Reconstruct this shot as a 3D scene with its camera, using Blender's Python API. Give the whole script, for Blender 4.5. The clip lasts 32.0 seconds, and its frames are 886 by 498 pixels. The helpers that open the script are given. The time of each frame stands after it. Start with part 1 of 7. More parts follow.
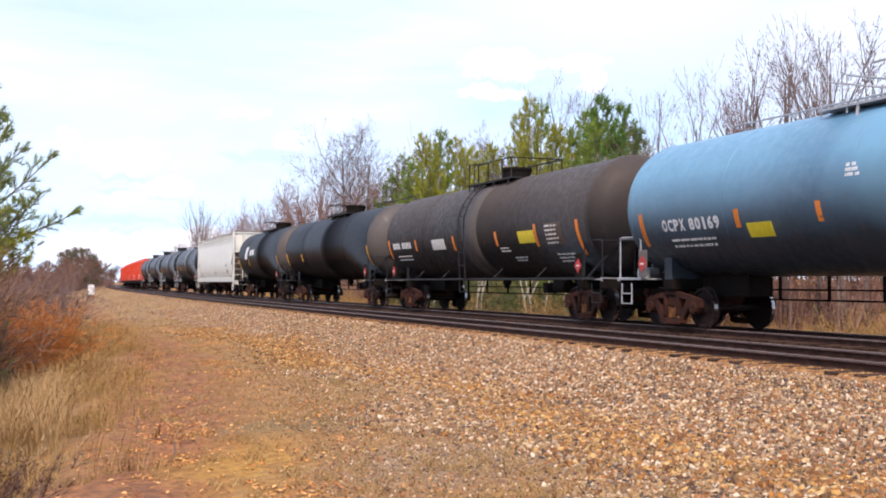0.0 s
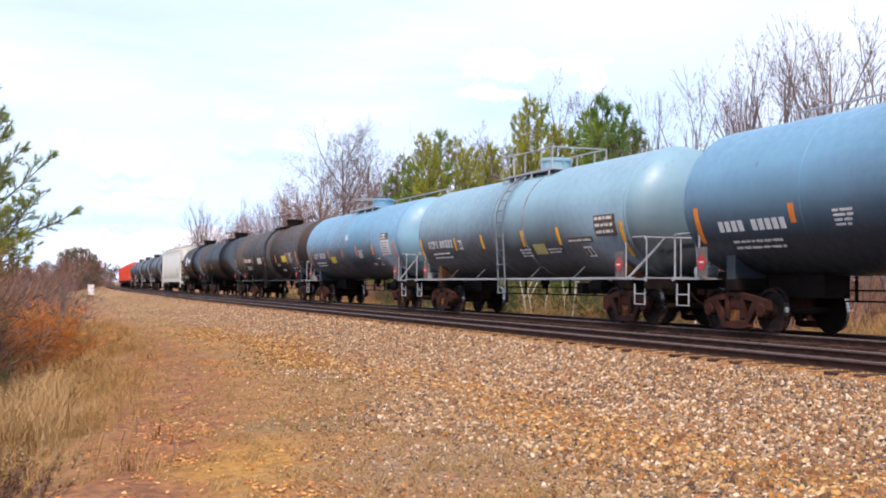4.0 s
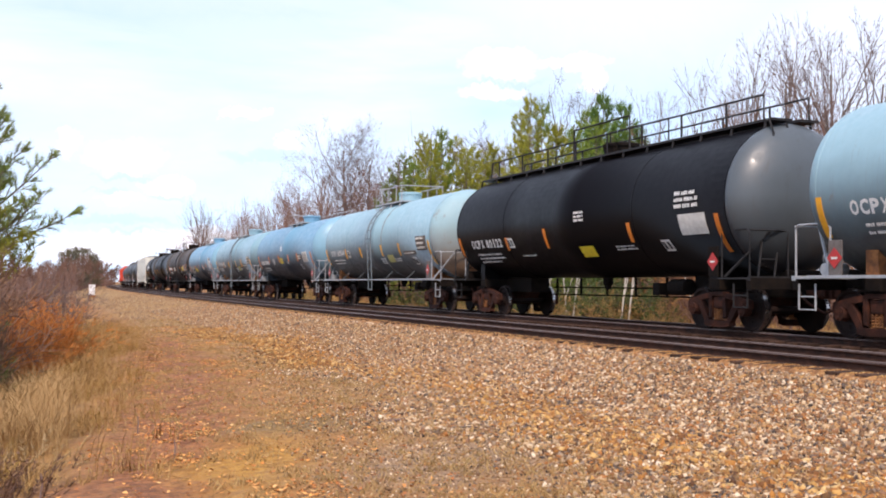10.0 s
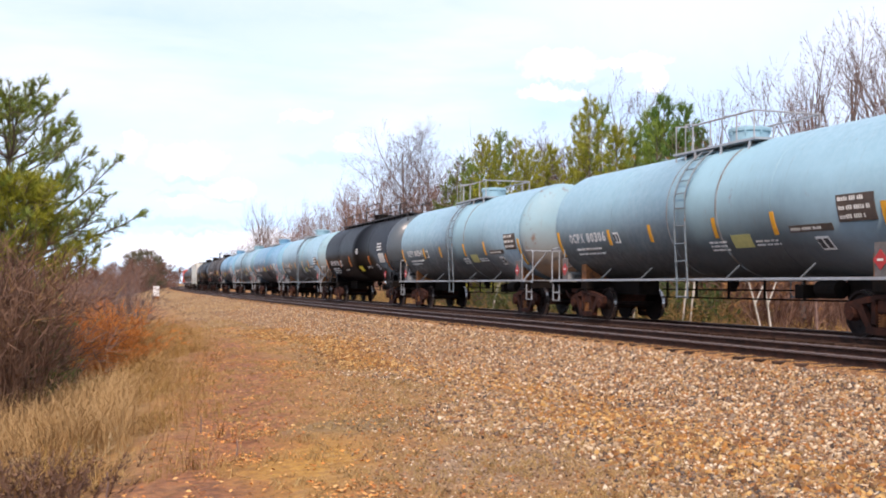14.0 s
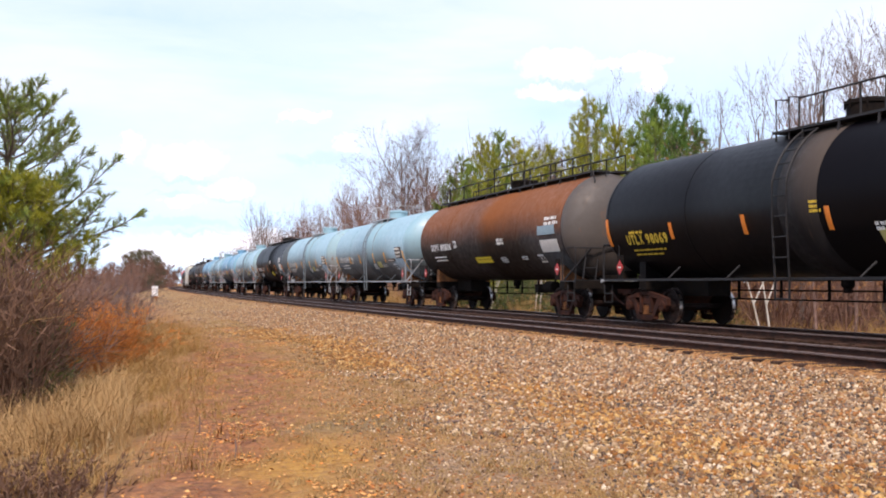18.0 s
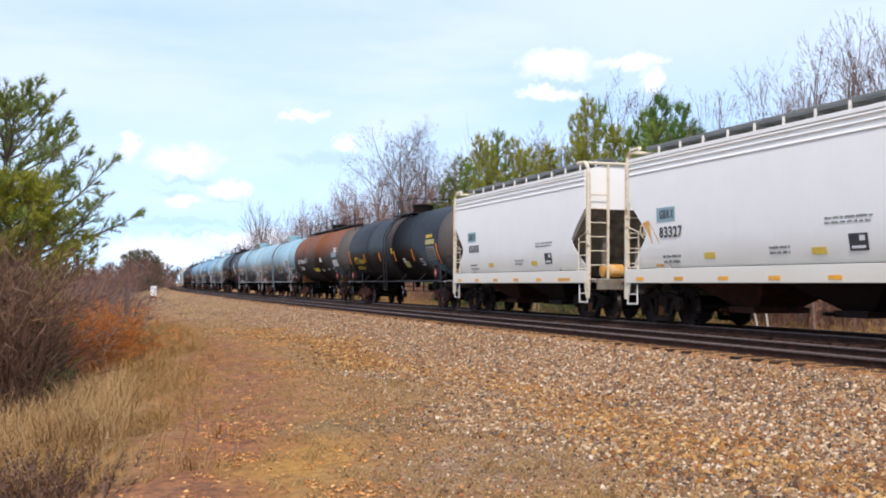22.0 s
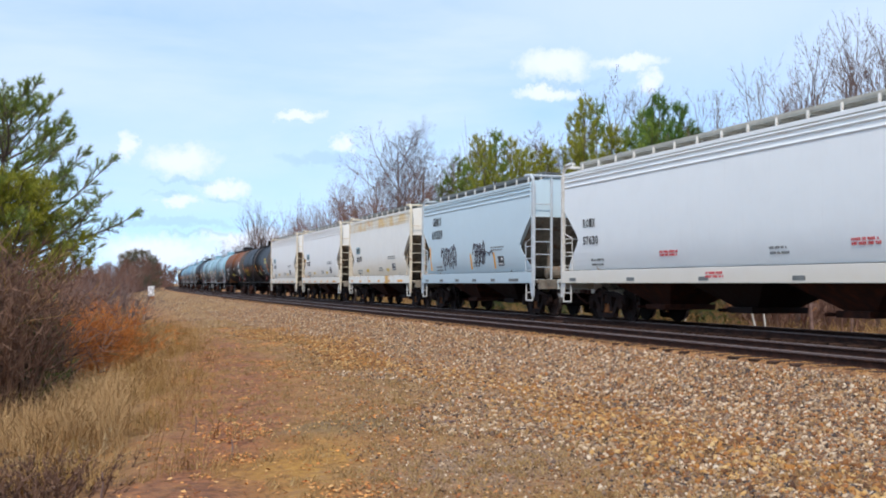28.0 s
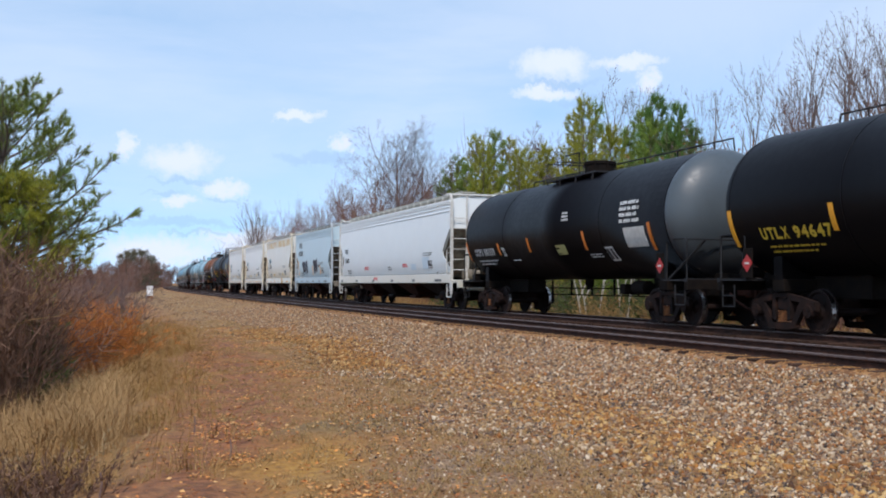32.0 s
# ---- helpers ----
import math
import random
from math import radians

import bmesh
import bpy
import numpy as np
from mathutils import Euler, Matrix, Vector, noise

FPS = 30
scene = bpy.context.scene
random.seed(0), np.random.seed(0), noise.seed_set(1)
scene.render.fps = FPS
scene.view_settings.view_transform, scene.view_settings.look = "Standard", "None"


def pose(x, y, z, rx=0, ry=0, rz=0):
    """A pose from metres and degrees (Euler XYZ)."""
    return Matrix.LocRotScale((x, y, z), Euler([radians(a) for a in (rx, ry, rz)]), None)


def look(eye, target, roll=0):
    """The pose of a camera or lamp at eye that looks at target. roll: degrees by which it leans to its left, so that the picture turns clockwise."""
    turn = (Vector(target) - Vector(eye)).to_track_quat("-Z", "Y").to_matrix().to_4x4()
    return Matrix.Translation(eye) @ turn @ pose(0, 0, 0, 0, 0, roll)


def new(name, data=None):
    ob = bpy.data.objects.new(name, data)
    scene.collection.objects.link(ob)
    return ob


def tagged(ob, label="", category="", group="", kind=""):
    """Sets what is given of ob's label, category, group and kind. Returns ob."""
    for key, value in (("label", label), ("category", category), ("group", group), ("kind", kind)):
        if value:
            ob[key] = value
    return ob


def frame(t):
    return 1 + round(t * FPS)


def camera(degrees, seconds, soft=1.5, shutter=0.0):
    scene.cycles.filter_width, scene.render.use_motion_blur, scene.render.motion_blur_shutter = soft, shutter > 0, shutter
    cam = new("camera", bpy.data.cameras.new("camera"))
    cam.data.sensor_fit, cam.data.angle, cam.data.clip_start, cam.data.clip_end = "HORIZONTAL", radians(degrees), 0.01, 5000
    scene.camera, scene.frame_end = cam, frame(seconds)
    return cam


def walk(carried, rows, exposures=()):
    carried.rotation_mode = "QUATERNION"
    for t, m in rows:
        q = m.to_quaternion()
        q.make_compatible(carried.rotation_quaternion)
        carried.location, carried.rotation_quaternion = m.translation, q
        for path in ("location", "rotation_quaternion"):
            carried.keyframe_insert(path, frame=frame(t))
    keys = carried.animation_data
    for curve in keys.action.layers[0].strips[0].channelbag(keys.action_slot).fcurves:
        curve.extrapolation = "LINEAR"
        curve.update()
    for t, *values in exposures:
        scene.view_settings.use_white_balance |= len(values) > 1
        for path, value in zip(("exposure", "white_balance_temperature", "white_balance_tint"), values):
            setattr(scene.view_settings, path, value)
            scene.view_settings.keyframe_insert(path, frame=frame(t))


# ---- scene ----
CURVE = 2.7426e-4          # the line bends gently to the right: 1 / radius
EYE = (0.0, 0.0, 0.95)     # the camera stands still, 0.95 m above the rail heads
LENS = 44.34
NEAR, FAR = 10.92, 15.05   # centre lines of the empty near track and of the train's track

# seconds, heading and upward tilt in degrees: still, a slow pan to the left at 10 to 14 s, still again
PAN = [(0, 21.513, 1.867), (3.5, 21.524, 1.871), (5.5, 21.521, 1.871), (9, 21.546, 1.860), (9.5, 21.540, 1.859), (10, 21.474, 1.860), (10.5, 21.237, 1.882), (11, 20.566, 1.891), (11.5, 19.678, 1.899), (12, 19.121, 1.930), (12.5, 18.813, 1.935), (13, 18.599, 1.929), (13.5, 18.431, 1.925), (14, 18.361, 1.921), (14.5, 18.331, 1.918), (16.5, 18.361, 1.916), (18, 18.429, 1.921), (20, 18.464, 1.907), (22, 18.491, 1.914), (25.5, 18.557, 1.930), (27.5, 18.604, 1.925), (30, 18.633, 1.909), (32, 18.677, 1.909)]


def aim(heading, tilt):
    h, p = radians(heading), radians(tilt)
    way = Vector((math.sin(h) * math.cos(p), math.cos(h) * math.cos(p), math.sin(p)))
    return look(EYE, Vector(EYE) + 10 * way, 0.352)


cam = camera(LENS, 32.0, soft=1.9)
walk(cam, [(t, aim(h, p)) for t, h, p in PAN],
     exposures=[(0, 0.36, 6980, 25), (6, 0.35, 7060, 25), (10, 0.33, 7180, 24), (14, 0.31, 7240, 24), (19, 0.29, 7200, 24), (21, 0.24, 7050, 23), (22, 0.11, 6650, 19), (23, 0.02, 6450, 16), (25, -0.05, 6380, 15), (29, -0.08, 6340, 15), (32, -0.24, 6250, 15)])

# ---- light: hazy spring sun behind the camera's left shoulder, bright thin cloud ----
SUN_H, SUN_E = radians(208), radians(48)
world = bpy.data.worlds.new("world")
scene.world = world
world.use_nodes = True
wn, wl = world.node_tree.nodes, world.node_tree.links
wn.clear()


def wnode(kind, **kw):
    n = wn.new(kind)
    for k, v in kw.items():
        n.inputs[k].default_value = v
    return n


sky = wn.new("ShaderNodeTexSky")
sky.sky_type = "NISHITA"
sky.sun_disc = False
sky.sun_elevation, sky.sun_rotation = SUN_E, SUN_H
sky.air_density, sky.dust_density, sky.ozone_density = 1.0, 0.25, 2.0
wco = wn.new("ShaderNodeTexCoord")
wmap = wn.new("ShaderNodeMapping")
wmap.inputs["Scale"].default_value = (1.0, 1.0, 4.2)
wl.new(wco.outputs["Generated"], wmap.inputs["Vector"])
veil = wnode("ShaderNodeTexNoise", Scale=2.1, Detail=7.0, Roughness=0.55, Distortion=0.3)
wl.new(wmap.outputs[0], veil.inputs["Vector"])
vramp = wn.new("ShaderNodeValToRGB")
vramp.color_ramp.elements[0].position, vramp.color_ramp.elements[0].color = 0.38, (0.04, 0.04, 0.04, 1)
vramp.color_ramp.elements[1].position, vramp.color_ramp.elements[1].color = 0.62, (0.46, 0.46, 0.46, 1)
wl.new(veil.outputs[0], vramp.inputs[0])
lift = wn.new("ShaderNodeMapping")     # no dense haze along the horizon
lift.inputs["Location"].default_value = (0.0, 0.0, 0.16)
wl.new(wco.outputs["Generated"], lift.inputs["Vector"])
wl.new(lift.outputs[0], sky.inputs["Vector"])
cover = vramp.outputs[0]
# cumulus puffs: heading, height above the horizon, half width, half height in degrees
ruffle = wnode("ShaderNodeTexNoise", Scale=42.0, Detail=8.0, Roughness=0.68)
wl.new(wco.outputs["Generated"], ruffle.inputs["Vector"])
shift = wn.new("ShaderNodeVectorMath")
shift.operation = "MULTIPLY_ADD"
shift.inputs[1].default_value, shift.inputs[2].default_value = (0.052, 0.052, 0.034), (-0.026, -0.026, -0.017)
wl.new(ruffle.outputs["Color"], shift.inputs[0])
bent = wn.new("ShaderNodeVectorMath")
wl.new(wco.outputs["Generated"], bent.inputs[0])
wl.new(shift.outputs[0], bent.inputs[1])
PUFFS = [(5.1, 6.3, 2.1, 1.0), (2.1, 6.8, 0.8, 0.85), (7.1, 4.9, 1.3, 0.5), (5.0, 4.2, 1.1, 0.35), (24.4, 11.6, 2.4, 0.95),
         (28.4, 11.5, 2.2, 0.5), (29.4, 10.6, 1.0, 0.6), (24.0, 10.2, 2.0, 0.4), (10.9, 8.7, 1.5, 0.38), (13.3, 7.4, 0.75, 0.5),
         (4.0, 1.6, 3.4, 0.85), (8.5, 2.2, 3.0, 0.6), (-20, 14, 6, 2), (45, 16, 6, 2), (70, 22, 8, 3), (-60, 25, 9, 3), (130, 20, 9, 4), (200, 30, 9, 4)]


def puff_mask(cover, heading, height, wide, tall, edge, most_):
    """Adds one soft ruffled patch of cloud to a mask."""
    h, e = radians(heading), radians(height)
    centre = Vector((math.sin(h) * math.cos(e), math.cos(h) * math.cos(e), math.sin(e)))
    off = wn.new("ShaderNodeVectorMath")
    off.operation = "SUBTRACT"
    wl.new(bent.outputs[0], off.inputs[0])
    off.inputs[1].default_value = centre
    size = wn.new("ShaderNodeVectorMath")
    size.operation = "MULTIPLY"
    wl.new(off.outputs[0], size.inputs[0])
    size.inputs[1].default_value = (1 / radians(wide), 1 / radians(wide), 1 / radians(tall))
    far_off = wn.new("ShaderNodeVectorMath")
    far_off.operation = "LENGTH"
    wl.new(size.outputs[0], far_off.inputs[0])
    soft_edge = wn.new("ShaderNodeMapRange")
    soft_edge.interpolation_type = "SMOOTHSTEP"
    for i, v in enumerate((edge, 0.3, 0.0, most_)):
        soft_edge.inputs[i + 1].default_value = v
    wl.new(far_off.outputs["Value"], soft_edge.inputs[0])
    most = wn.new("ShaderNodeMath")
    most.operation = "MAXIMUM"
    wl.new(cover, most.inputs[0]) if cover else None
    wl.new(soft_edge.outputs[0], most.inputs[1])
    return most.outputs[0]


for row in PUFFS:
    cover = puff_mask(cover, *row, 1.42, 0.96)
for row in ((31, 16, 12, 5, 0.5), (44, 12, 9, 5, 0.5), (10, 17, 14, 3.5, 0.35), (14, 12.5, 9, 2, 0.3)):
    cover = puff_mask(cover, *row[:4], 1.9, row[4])
# blue-grey undersides of the puffs and streaks of clear sky between them
grey_mask = None
for row in ((5.1, 5.25, 2.4, 0.24), (4.3, 4.6, 1.5, 0.2), (7.2, 4.35, 1.3, 0.18), (5.0, 3.2, 4.5, 0.35), (6.0, 2.6, 3.0, 0.2), (25.0, 10.6, 2.6, 0.3), (27.0, 9.6, 3.4, 0.35), (12.0, 6.6, 3.0, 0.5), (29.5, 9.3, 2.5, 0.6)):
    grey_mask = puff_mask(grey_mask, *row, 1.7, 0.7)
SKY_GAIN = 0.265
dim = wnode("ShaderNodeVectorMath")
dim.operation = "MULTIPLY"
dim.inputs[1].default_value = (1.10 * SKY_GAIN, 1.17 * SKY_GAIN, 1.04 * SKY_GAIN)     # thin bright veil of cirrus over the blue
wl.new(sky.outputs[0], dim.inputs[0])
blend = wn.new("ShaderNodeMix")
blend.data_type = "RGBA"
wl.new(cover, blend.inputs["Factor"])
wl.new(dim.outputs[0], blend.inputs["A"])
blend.inputs["B"].default_value = (1.50, 1.48, 1.46, 1)
back = wnode("ShaderNodeBackground", Strength=1.0)
under = wn.new("ShaderNodeMix")
under.data_type = "RGBA"
wl.new(grey_mask, under.inputs["Factor"])
wl.new(blend.outputs["Result"], under.inputs["A"])
under.inputs["B"].default_value = (0.46, 0.70, 0.98, 1)
wl.new(under.outputs["Result"], back.inputs["Color"])
wout = wn.new("ShaderNodeOutputWorld")
wl.new(back.outputs[0], wout.inputs["Surface"])

sun = new("sun", bpy.data.lights.new("sun", "SUN"))
sun.data.energy, sun.data.angle, sun.data.color = 3.05, radians(3), (1.0, 0.93, 0.82)
sun.matrix_world = look((0, 0, 60), (-30 * math.sin(SUN_H) * math.cos(SUN_E), -30 * math.cos(SUN_H) * math.cos(SUN_E), 60 - 30 * math.sin(SUN_E)))


# ---- materials ----
def shade(name, colours, scale=6.0, detail=6.0, rough=0.7, rough_var=0.12, metal=0.0, bump=0.0, bump_scale=40.0, stretch=(1, 1, 1), spots=None, by_object=0.0, by_island=None, spec=0.5):
    """A procedural surface: colours run over a noise of that scale; spots = (colour, scale, threshold, softness) lays a second layer over it."""
    m = bpy.data.materials.new(name)
    m.use_nodes = True
    n, l = m.node_tree.nodes, m.node_tree.links
    b = n["Principled BSDF"]
    co = n.new("ShaderNodeTexCoord")
    mp = n.new("ShaderNodeMapping")
    mp.inputs["Scale"].default_value = stretch
    l.new(co.outputs["Object"], mp.inputs["Vector"])
    t = n.new("ShaderNodeTexNoise")
    t.inputs["Scale"].default_value, t.inputs["Detail"].default_value, t.inputs["Roughness"].default_value = scale, detail, 0.62
    l.new(mp.outputs[0], t.inputs["Vector"])
    fac = t.outputs[0]
    if by_island:
        g = n.new("ShaderNodeNewGeometry")
        mx = n.new("ShaderNodeMath")
        mx.operation = "MULTIPLY_ADD"
        l.new(g.outputs["Random Per Island"], mx.inputs[0])
        mx.inputs[1].default_value = by_island
        sc = n.new("ShaderNodeMath")
        sc.operation = "MULTIPLY_ADD"
        l.new(t.outputs[0], sc.inputs[0])
        sc.inputs[1].default_value, sc.inputs[2].default_value = 1 - by_island, 0.0
        l.new(sc.outputs[0], mx.inputs[2])
        fac = mx.outputs[0]
    r = n.new("ShaderNodeValToRGB")
    el = r.color_ramp.elements
    while len(el) < len(colours):
        el.new(0.5)
    for i, c in enumerate(colours):
        lo, hi = (0.05, 0.95) if by_island else (0.3, 0.7)
        el[i].position = lo + (hi - lo) * i / max(1, len(colours) - 1)
        el[i].color = (*c, 1)
    l.new(fac, r.inputs[0])
    out = r.outputs[0]
    if spots:
        layers = spots if isinstance(spots, list) else [spots]
        for colour, s2, cut, edge in layers:
            t2 = n.new("ShaderNodeTexNoise")
            t2.inputs["Scale"].default_value, t2.inputs["Detail"].default_value, t2.inputs["Roughness"].default_value = s2, 7.0, 0.66
            l.new(mp.outputs[0], t2.inputs["Vector"])
            mr = n.new("ShaderNodeMapRange")
            for i, v in enumerate((cut, cut + edge, 0.0, 1.0)):
                mr.inputs[i + 1].default_value = v
            l.new(t2.outputs[0], mr.inputs[0])
            mix = n.new("ShaderNodeMix")
            mix.data_type = "RGBA"
            l.new(mr.outputs[0], mix.inputs["Factor"])
            l.new(out, mix.inputs["A"])
            mix.inputs["B"].default_value = (*colour, 1)
            out = mix.outputs["Result"]
    if by_object:
        oi = n.new("ShaderNodeObjectInfo")
        hv = n.new("ShaderNodeHueSaturation")
        mr = n.new("ShaderNodeMapRange")
        for i, v in enumerate((0.0, 1.0, 1 - by_object, 1 + by_object)):
            mr.inputs[i + 1].default_value = v
        l.new(oi.outputs["Random"], mr.inputs[0])
        l.new(mr.outputs[0], hv.inputs["Value"])
        l.new(out, hv.inputs["Color"])
        out = hv.outputs[0]
    l.new(out, b.inputs["Base Color"])
    rr = n.new("ShaderNodeMapRange")
    for i, v in enumerate((0.3, 0.7, max(0.03, rough - rough_var), min(1, rough + rough_var))):
        rr.inputs[i + 1].default_value = v
    l.new(t.outputs[0], rr.inputs[0])
    l.new(rr.outputs[0], b.inputs["Roughness"])
    b.inputs["Metallic"].default_value = metal
    b.inputs["Specular IOR Level"].default_value = spec
    if bump:
        t3 = n.new("ShaderNodeTexNoise")
        t3.inputs["Scale"].default_value, t3.inputs["Detail"].default_value = bump_scale, 5.0
        l.new(mp.outputs[0], t3.inputs["Vector"])
        bp = n.new("ShaderNodeBump")
        bp.inputs["Strength"].default_value, bp.inputs["Distance"].default_value = bump, 0.02
        l.new(t3.outputs[0], bp.inputs["Height"])
        l.new(bp.outputs[0], b.inputs["Normal"])
    return m


def car_paint(name, top, low, grime_shade, streak=(0.16, 0.10, 0.06), line=2.35, soft=0.9, rough=0.42, rust=0.62, gloss=0.5, mottle=0.92, streaks=0.5, lumps=0.12):
    """Weathered rolling-stock paint: the colour of the upper shell, road film thrown up on the lower part (on tanks
    mixed with painted shade), vertical streaks and rust.
    """
    m = bpy.data.materials.new(name)
    m.use_nodes = True
    n, l = m.node_tree.nodes, m.node_tree.links
    b = n["Principled BSDF"]
    co = n.new("ShaderNodeTexCoord")
    oi = n.new("ShaderNodeObjectInfo")
    jig = n.new("ShaderNodeVectorMath")
    jig.operation = "MULTIPLY_ADD"
    l.new(oi.outputs["Random"], jig.inputs[0])
    jig.inputs[1].default_value = (40, 40, 0)
    l.new(co.outputs["Object"], jig.inputs[2])

    def noise_at(scale, detail, sx, sy, sz):
        mp = n.new("ShaderNodeMapping")
        mp.inputs["Scale"].default_value = (sx, sy, sz)
        l.new(jig.outputs[0], mp.inputs["Vector"])
        t = n.new("ShaderNodeTexNoise")
        t.inputs["Scale"].default_value, t.inputs["Detail"].default_value, t.inputs["Roughness"].default_value = scale, detail, 0.65
        l.new(mp.outputs[0], t.inputs["Vector"])
        return t.outputs[0]

    def mixed(a, colour, fac):
        mix = n.new("ShaderNodeMix")
        mix.data_type = "RGBA"
        l.new(fac, mix.inputs["Factor"])
        if isinstance(a, tuple):
            mix.inputs["A"].default_value = (*a, 1)
        else:
            l.new(a, mix.inputs["A"])
        mix.inputs["B"].default_value = (*colour, 1)
        return mix.outputs["Result"]

    def ranged(v, a, b_, c, d):
        mr = n.new("ShaderNodeMapRange")
        for i, q in enumerate((a, b_, c, d)):
            mr.inputs[i + 1].default_value = q
        l.new(v, mr.inputs[0])
        return mr.outputs[0]

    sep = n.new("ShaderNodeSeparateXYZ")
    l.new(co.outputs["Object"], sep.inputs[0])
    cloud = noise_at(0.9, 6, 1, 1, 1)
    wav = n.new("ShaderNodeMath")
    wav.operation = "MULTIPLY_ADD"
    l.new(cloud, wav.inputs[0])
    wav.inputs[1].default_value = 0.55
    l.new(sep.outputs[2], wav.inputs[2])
    # road film; on tanks it also paints in the shade of the round flank
    film_shade = ranged(wav.outputs[0], line + 0.28 + soft / 2, line + 0.28 - soft / 2, 0.0, grime_shade)
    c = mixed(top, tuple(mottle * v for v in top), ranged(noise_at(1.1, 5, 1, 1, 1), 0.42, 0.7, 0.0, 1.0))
    c = mixed(c, low, film_shade)
    c = mixed(c, streak, ranged(noise_at(3.0, 6, 1.2, 5.0, 0.22), 0.58, 0.82, 0.0, streaks))
    c = mixed(c, (0.19, 0.075, 0.03), ranged(noise_at(2.3, 8, 1, 1, 0.6), rust, rust + 0.12, 0.0, 0.85))
    l.new(c, b.inputs["Base Color"])
    b.inputs["Specular IOR Level"].default_value = gloss
    l.new(ranged(noise_at(5, 4, 1, 1, 1), 0.3, 0.7, rough - lumps, rough + 1.3 * lumps), b.inputs["Roughness"])
    bp = n.new("ShaderNodeBump")
    bp.inputs["Strength"].default_value, bp.inputs["Distance"].default_value = lumps, 0.015
    l.new(noise_at(1.6, 3, 1, 1, 1), bp.inputs["Height"])
    l.new(bp.outputs[0], b.inputs["Normal"])
    return m


M = {}
M["steel_dark"] = shade("dark_underframe_steel", [(0.006, 0.005, 0.005), (0.018, 0.013, 0.010)], 5, rough=0.85, bump=0.2, spec=0.08)
M["truck"] = shade("rusty_cast_steel", [(0.020, 0.009, 0.007), (0.048, 0.018, 0.012), (0.085, 0.029, 0.017)], 4, rough=0.85, bump=0.3, spec=0.15)
M["wheel"] = shade("oily_wheel_steel", [(0.008, 0.005, 0.005), (0.026, 0.014, 0.011)], 5, rough=0.7, spec=0.15)
M["tread"] = shade("polished_tread_steel", [(0.30, 0.27, 0.25), (0.45, 0.42, 0.40)], 8, rough=0.3, metal=1.0)
M["rail"] = shade("rusty_rail", [(0.022, 0.011, 0.008), (0.05, 0.023, 0.016), (0.085, 0.038, 0.025)], 6, rough=0.8, bump=0.2, spec=0.15)
M["railhead"] = shade("worn_rail_head", [(0.13, 0.09, 0.078), (0.22, 0.165, 0.15)], 9, rough=0.5, metal=0.3, stretch=(1, 0.05, 1))
M["tie"] = shade("old_creosoted_oak", [(0.022, 0.013, 0.010), (0.05, 0.028, 0.02), (0.11, 0.06, 0.038)], 9, rough=0.9, bump=0.4, stretch=(0.2, 1, 1), by_object=0.35, spec=0.12)
M["grey_metal"] = shade("galvanised_bar", [(0.30, 0.31, 0.32), (0.46, 0.47, 0.48)], 8, rough=0.5, metal=0.4)
M["grimy_board"] = shade("grimy_steel_board", [(0.07, 0.06, 0.055), (0.16, 0.14, 0.13)], 7, rough=0.8)
M["stained_band"] = shade("rust_stained_steel_band", [(0.12, 0.085, 0.06), (0.19, 0.20, 0.20), (0.24, 0.33, 0.37)], 3, rough=0.6)
M["ladder_blue"] = shade("dull_blue_grey_bar", [(0.10, 0.13, 0.15), (0.19, 0.23, 0.25)], 6, rough=0.6, spots=((0.16, 0.08, 0.04), 5, 0.58, 0.12))
M["dark_metal"] = shade("black_painted_bar", [(0.012, 0.012, 0.014), (0.03, 0.028, 0.028)], 6, rough=0.55, spec=0.2)
M["white_bar"] = shade("white_painted_bar", [(0.55, 0.52, 0.46), (0.72, 0.70, 0.65)], 5, rough=0.5, spots=((0.26, 0.13, 0.06), 6, 0.6, 0.1))
M["cream_bar"] = shade("cream_painted_bar", [(0.64, 0.54, 0.38), (0.80, 0.73, 0.58)], 5, rough=0.55, spots=((0.32, 0.16, 0.06), 5, 0.55, 0.12))
# tank low colours: grime plus the underside's shade, faded in by height
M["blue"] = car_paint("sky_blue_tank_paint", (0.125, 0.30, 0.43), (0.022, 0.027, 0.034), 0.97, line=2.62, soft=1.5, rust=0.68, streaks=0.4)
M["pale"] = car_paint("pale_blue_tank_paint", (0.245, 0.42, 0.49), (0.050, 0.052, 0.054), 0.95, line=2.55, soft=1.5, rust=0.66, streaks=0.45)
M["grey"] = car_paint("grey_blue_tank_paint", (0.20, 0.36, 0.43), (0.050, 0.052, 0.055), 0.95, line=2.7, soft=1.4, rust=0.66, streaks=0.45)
M["black"] = car_paint("black_tank_paint", (0.004, 0.0035, 0.005), (0.006, 0.005, 0.005), 0.7, streak=(0.012, 0.009, 0.008), line=2.6, rough=0.42, rust=0.84, gloss=0.07, lumps=0.03)
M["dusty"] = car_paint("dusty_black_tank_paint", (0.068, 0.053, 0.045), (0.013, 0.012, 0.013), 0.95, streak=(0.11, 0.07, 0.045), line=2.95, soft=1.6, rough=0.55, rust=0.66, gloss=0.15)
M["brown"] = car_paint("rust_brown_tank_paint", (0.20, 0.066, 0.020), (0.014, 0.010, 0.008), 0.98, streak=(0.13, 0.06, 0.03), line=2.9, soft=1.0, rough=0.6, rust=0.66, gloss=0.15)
M["rust_head"] = car_paint("rust_washed_tank_head", (0.255, 0.41, 0.46), (0.19, 0.09, 0.038), 0.92, streak=(0.26, 0.13, 0.055), line=2.35, soft=1.5, rough=0.6, rust=0.60)
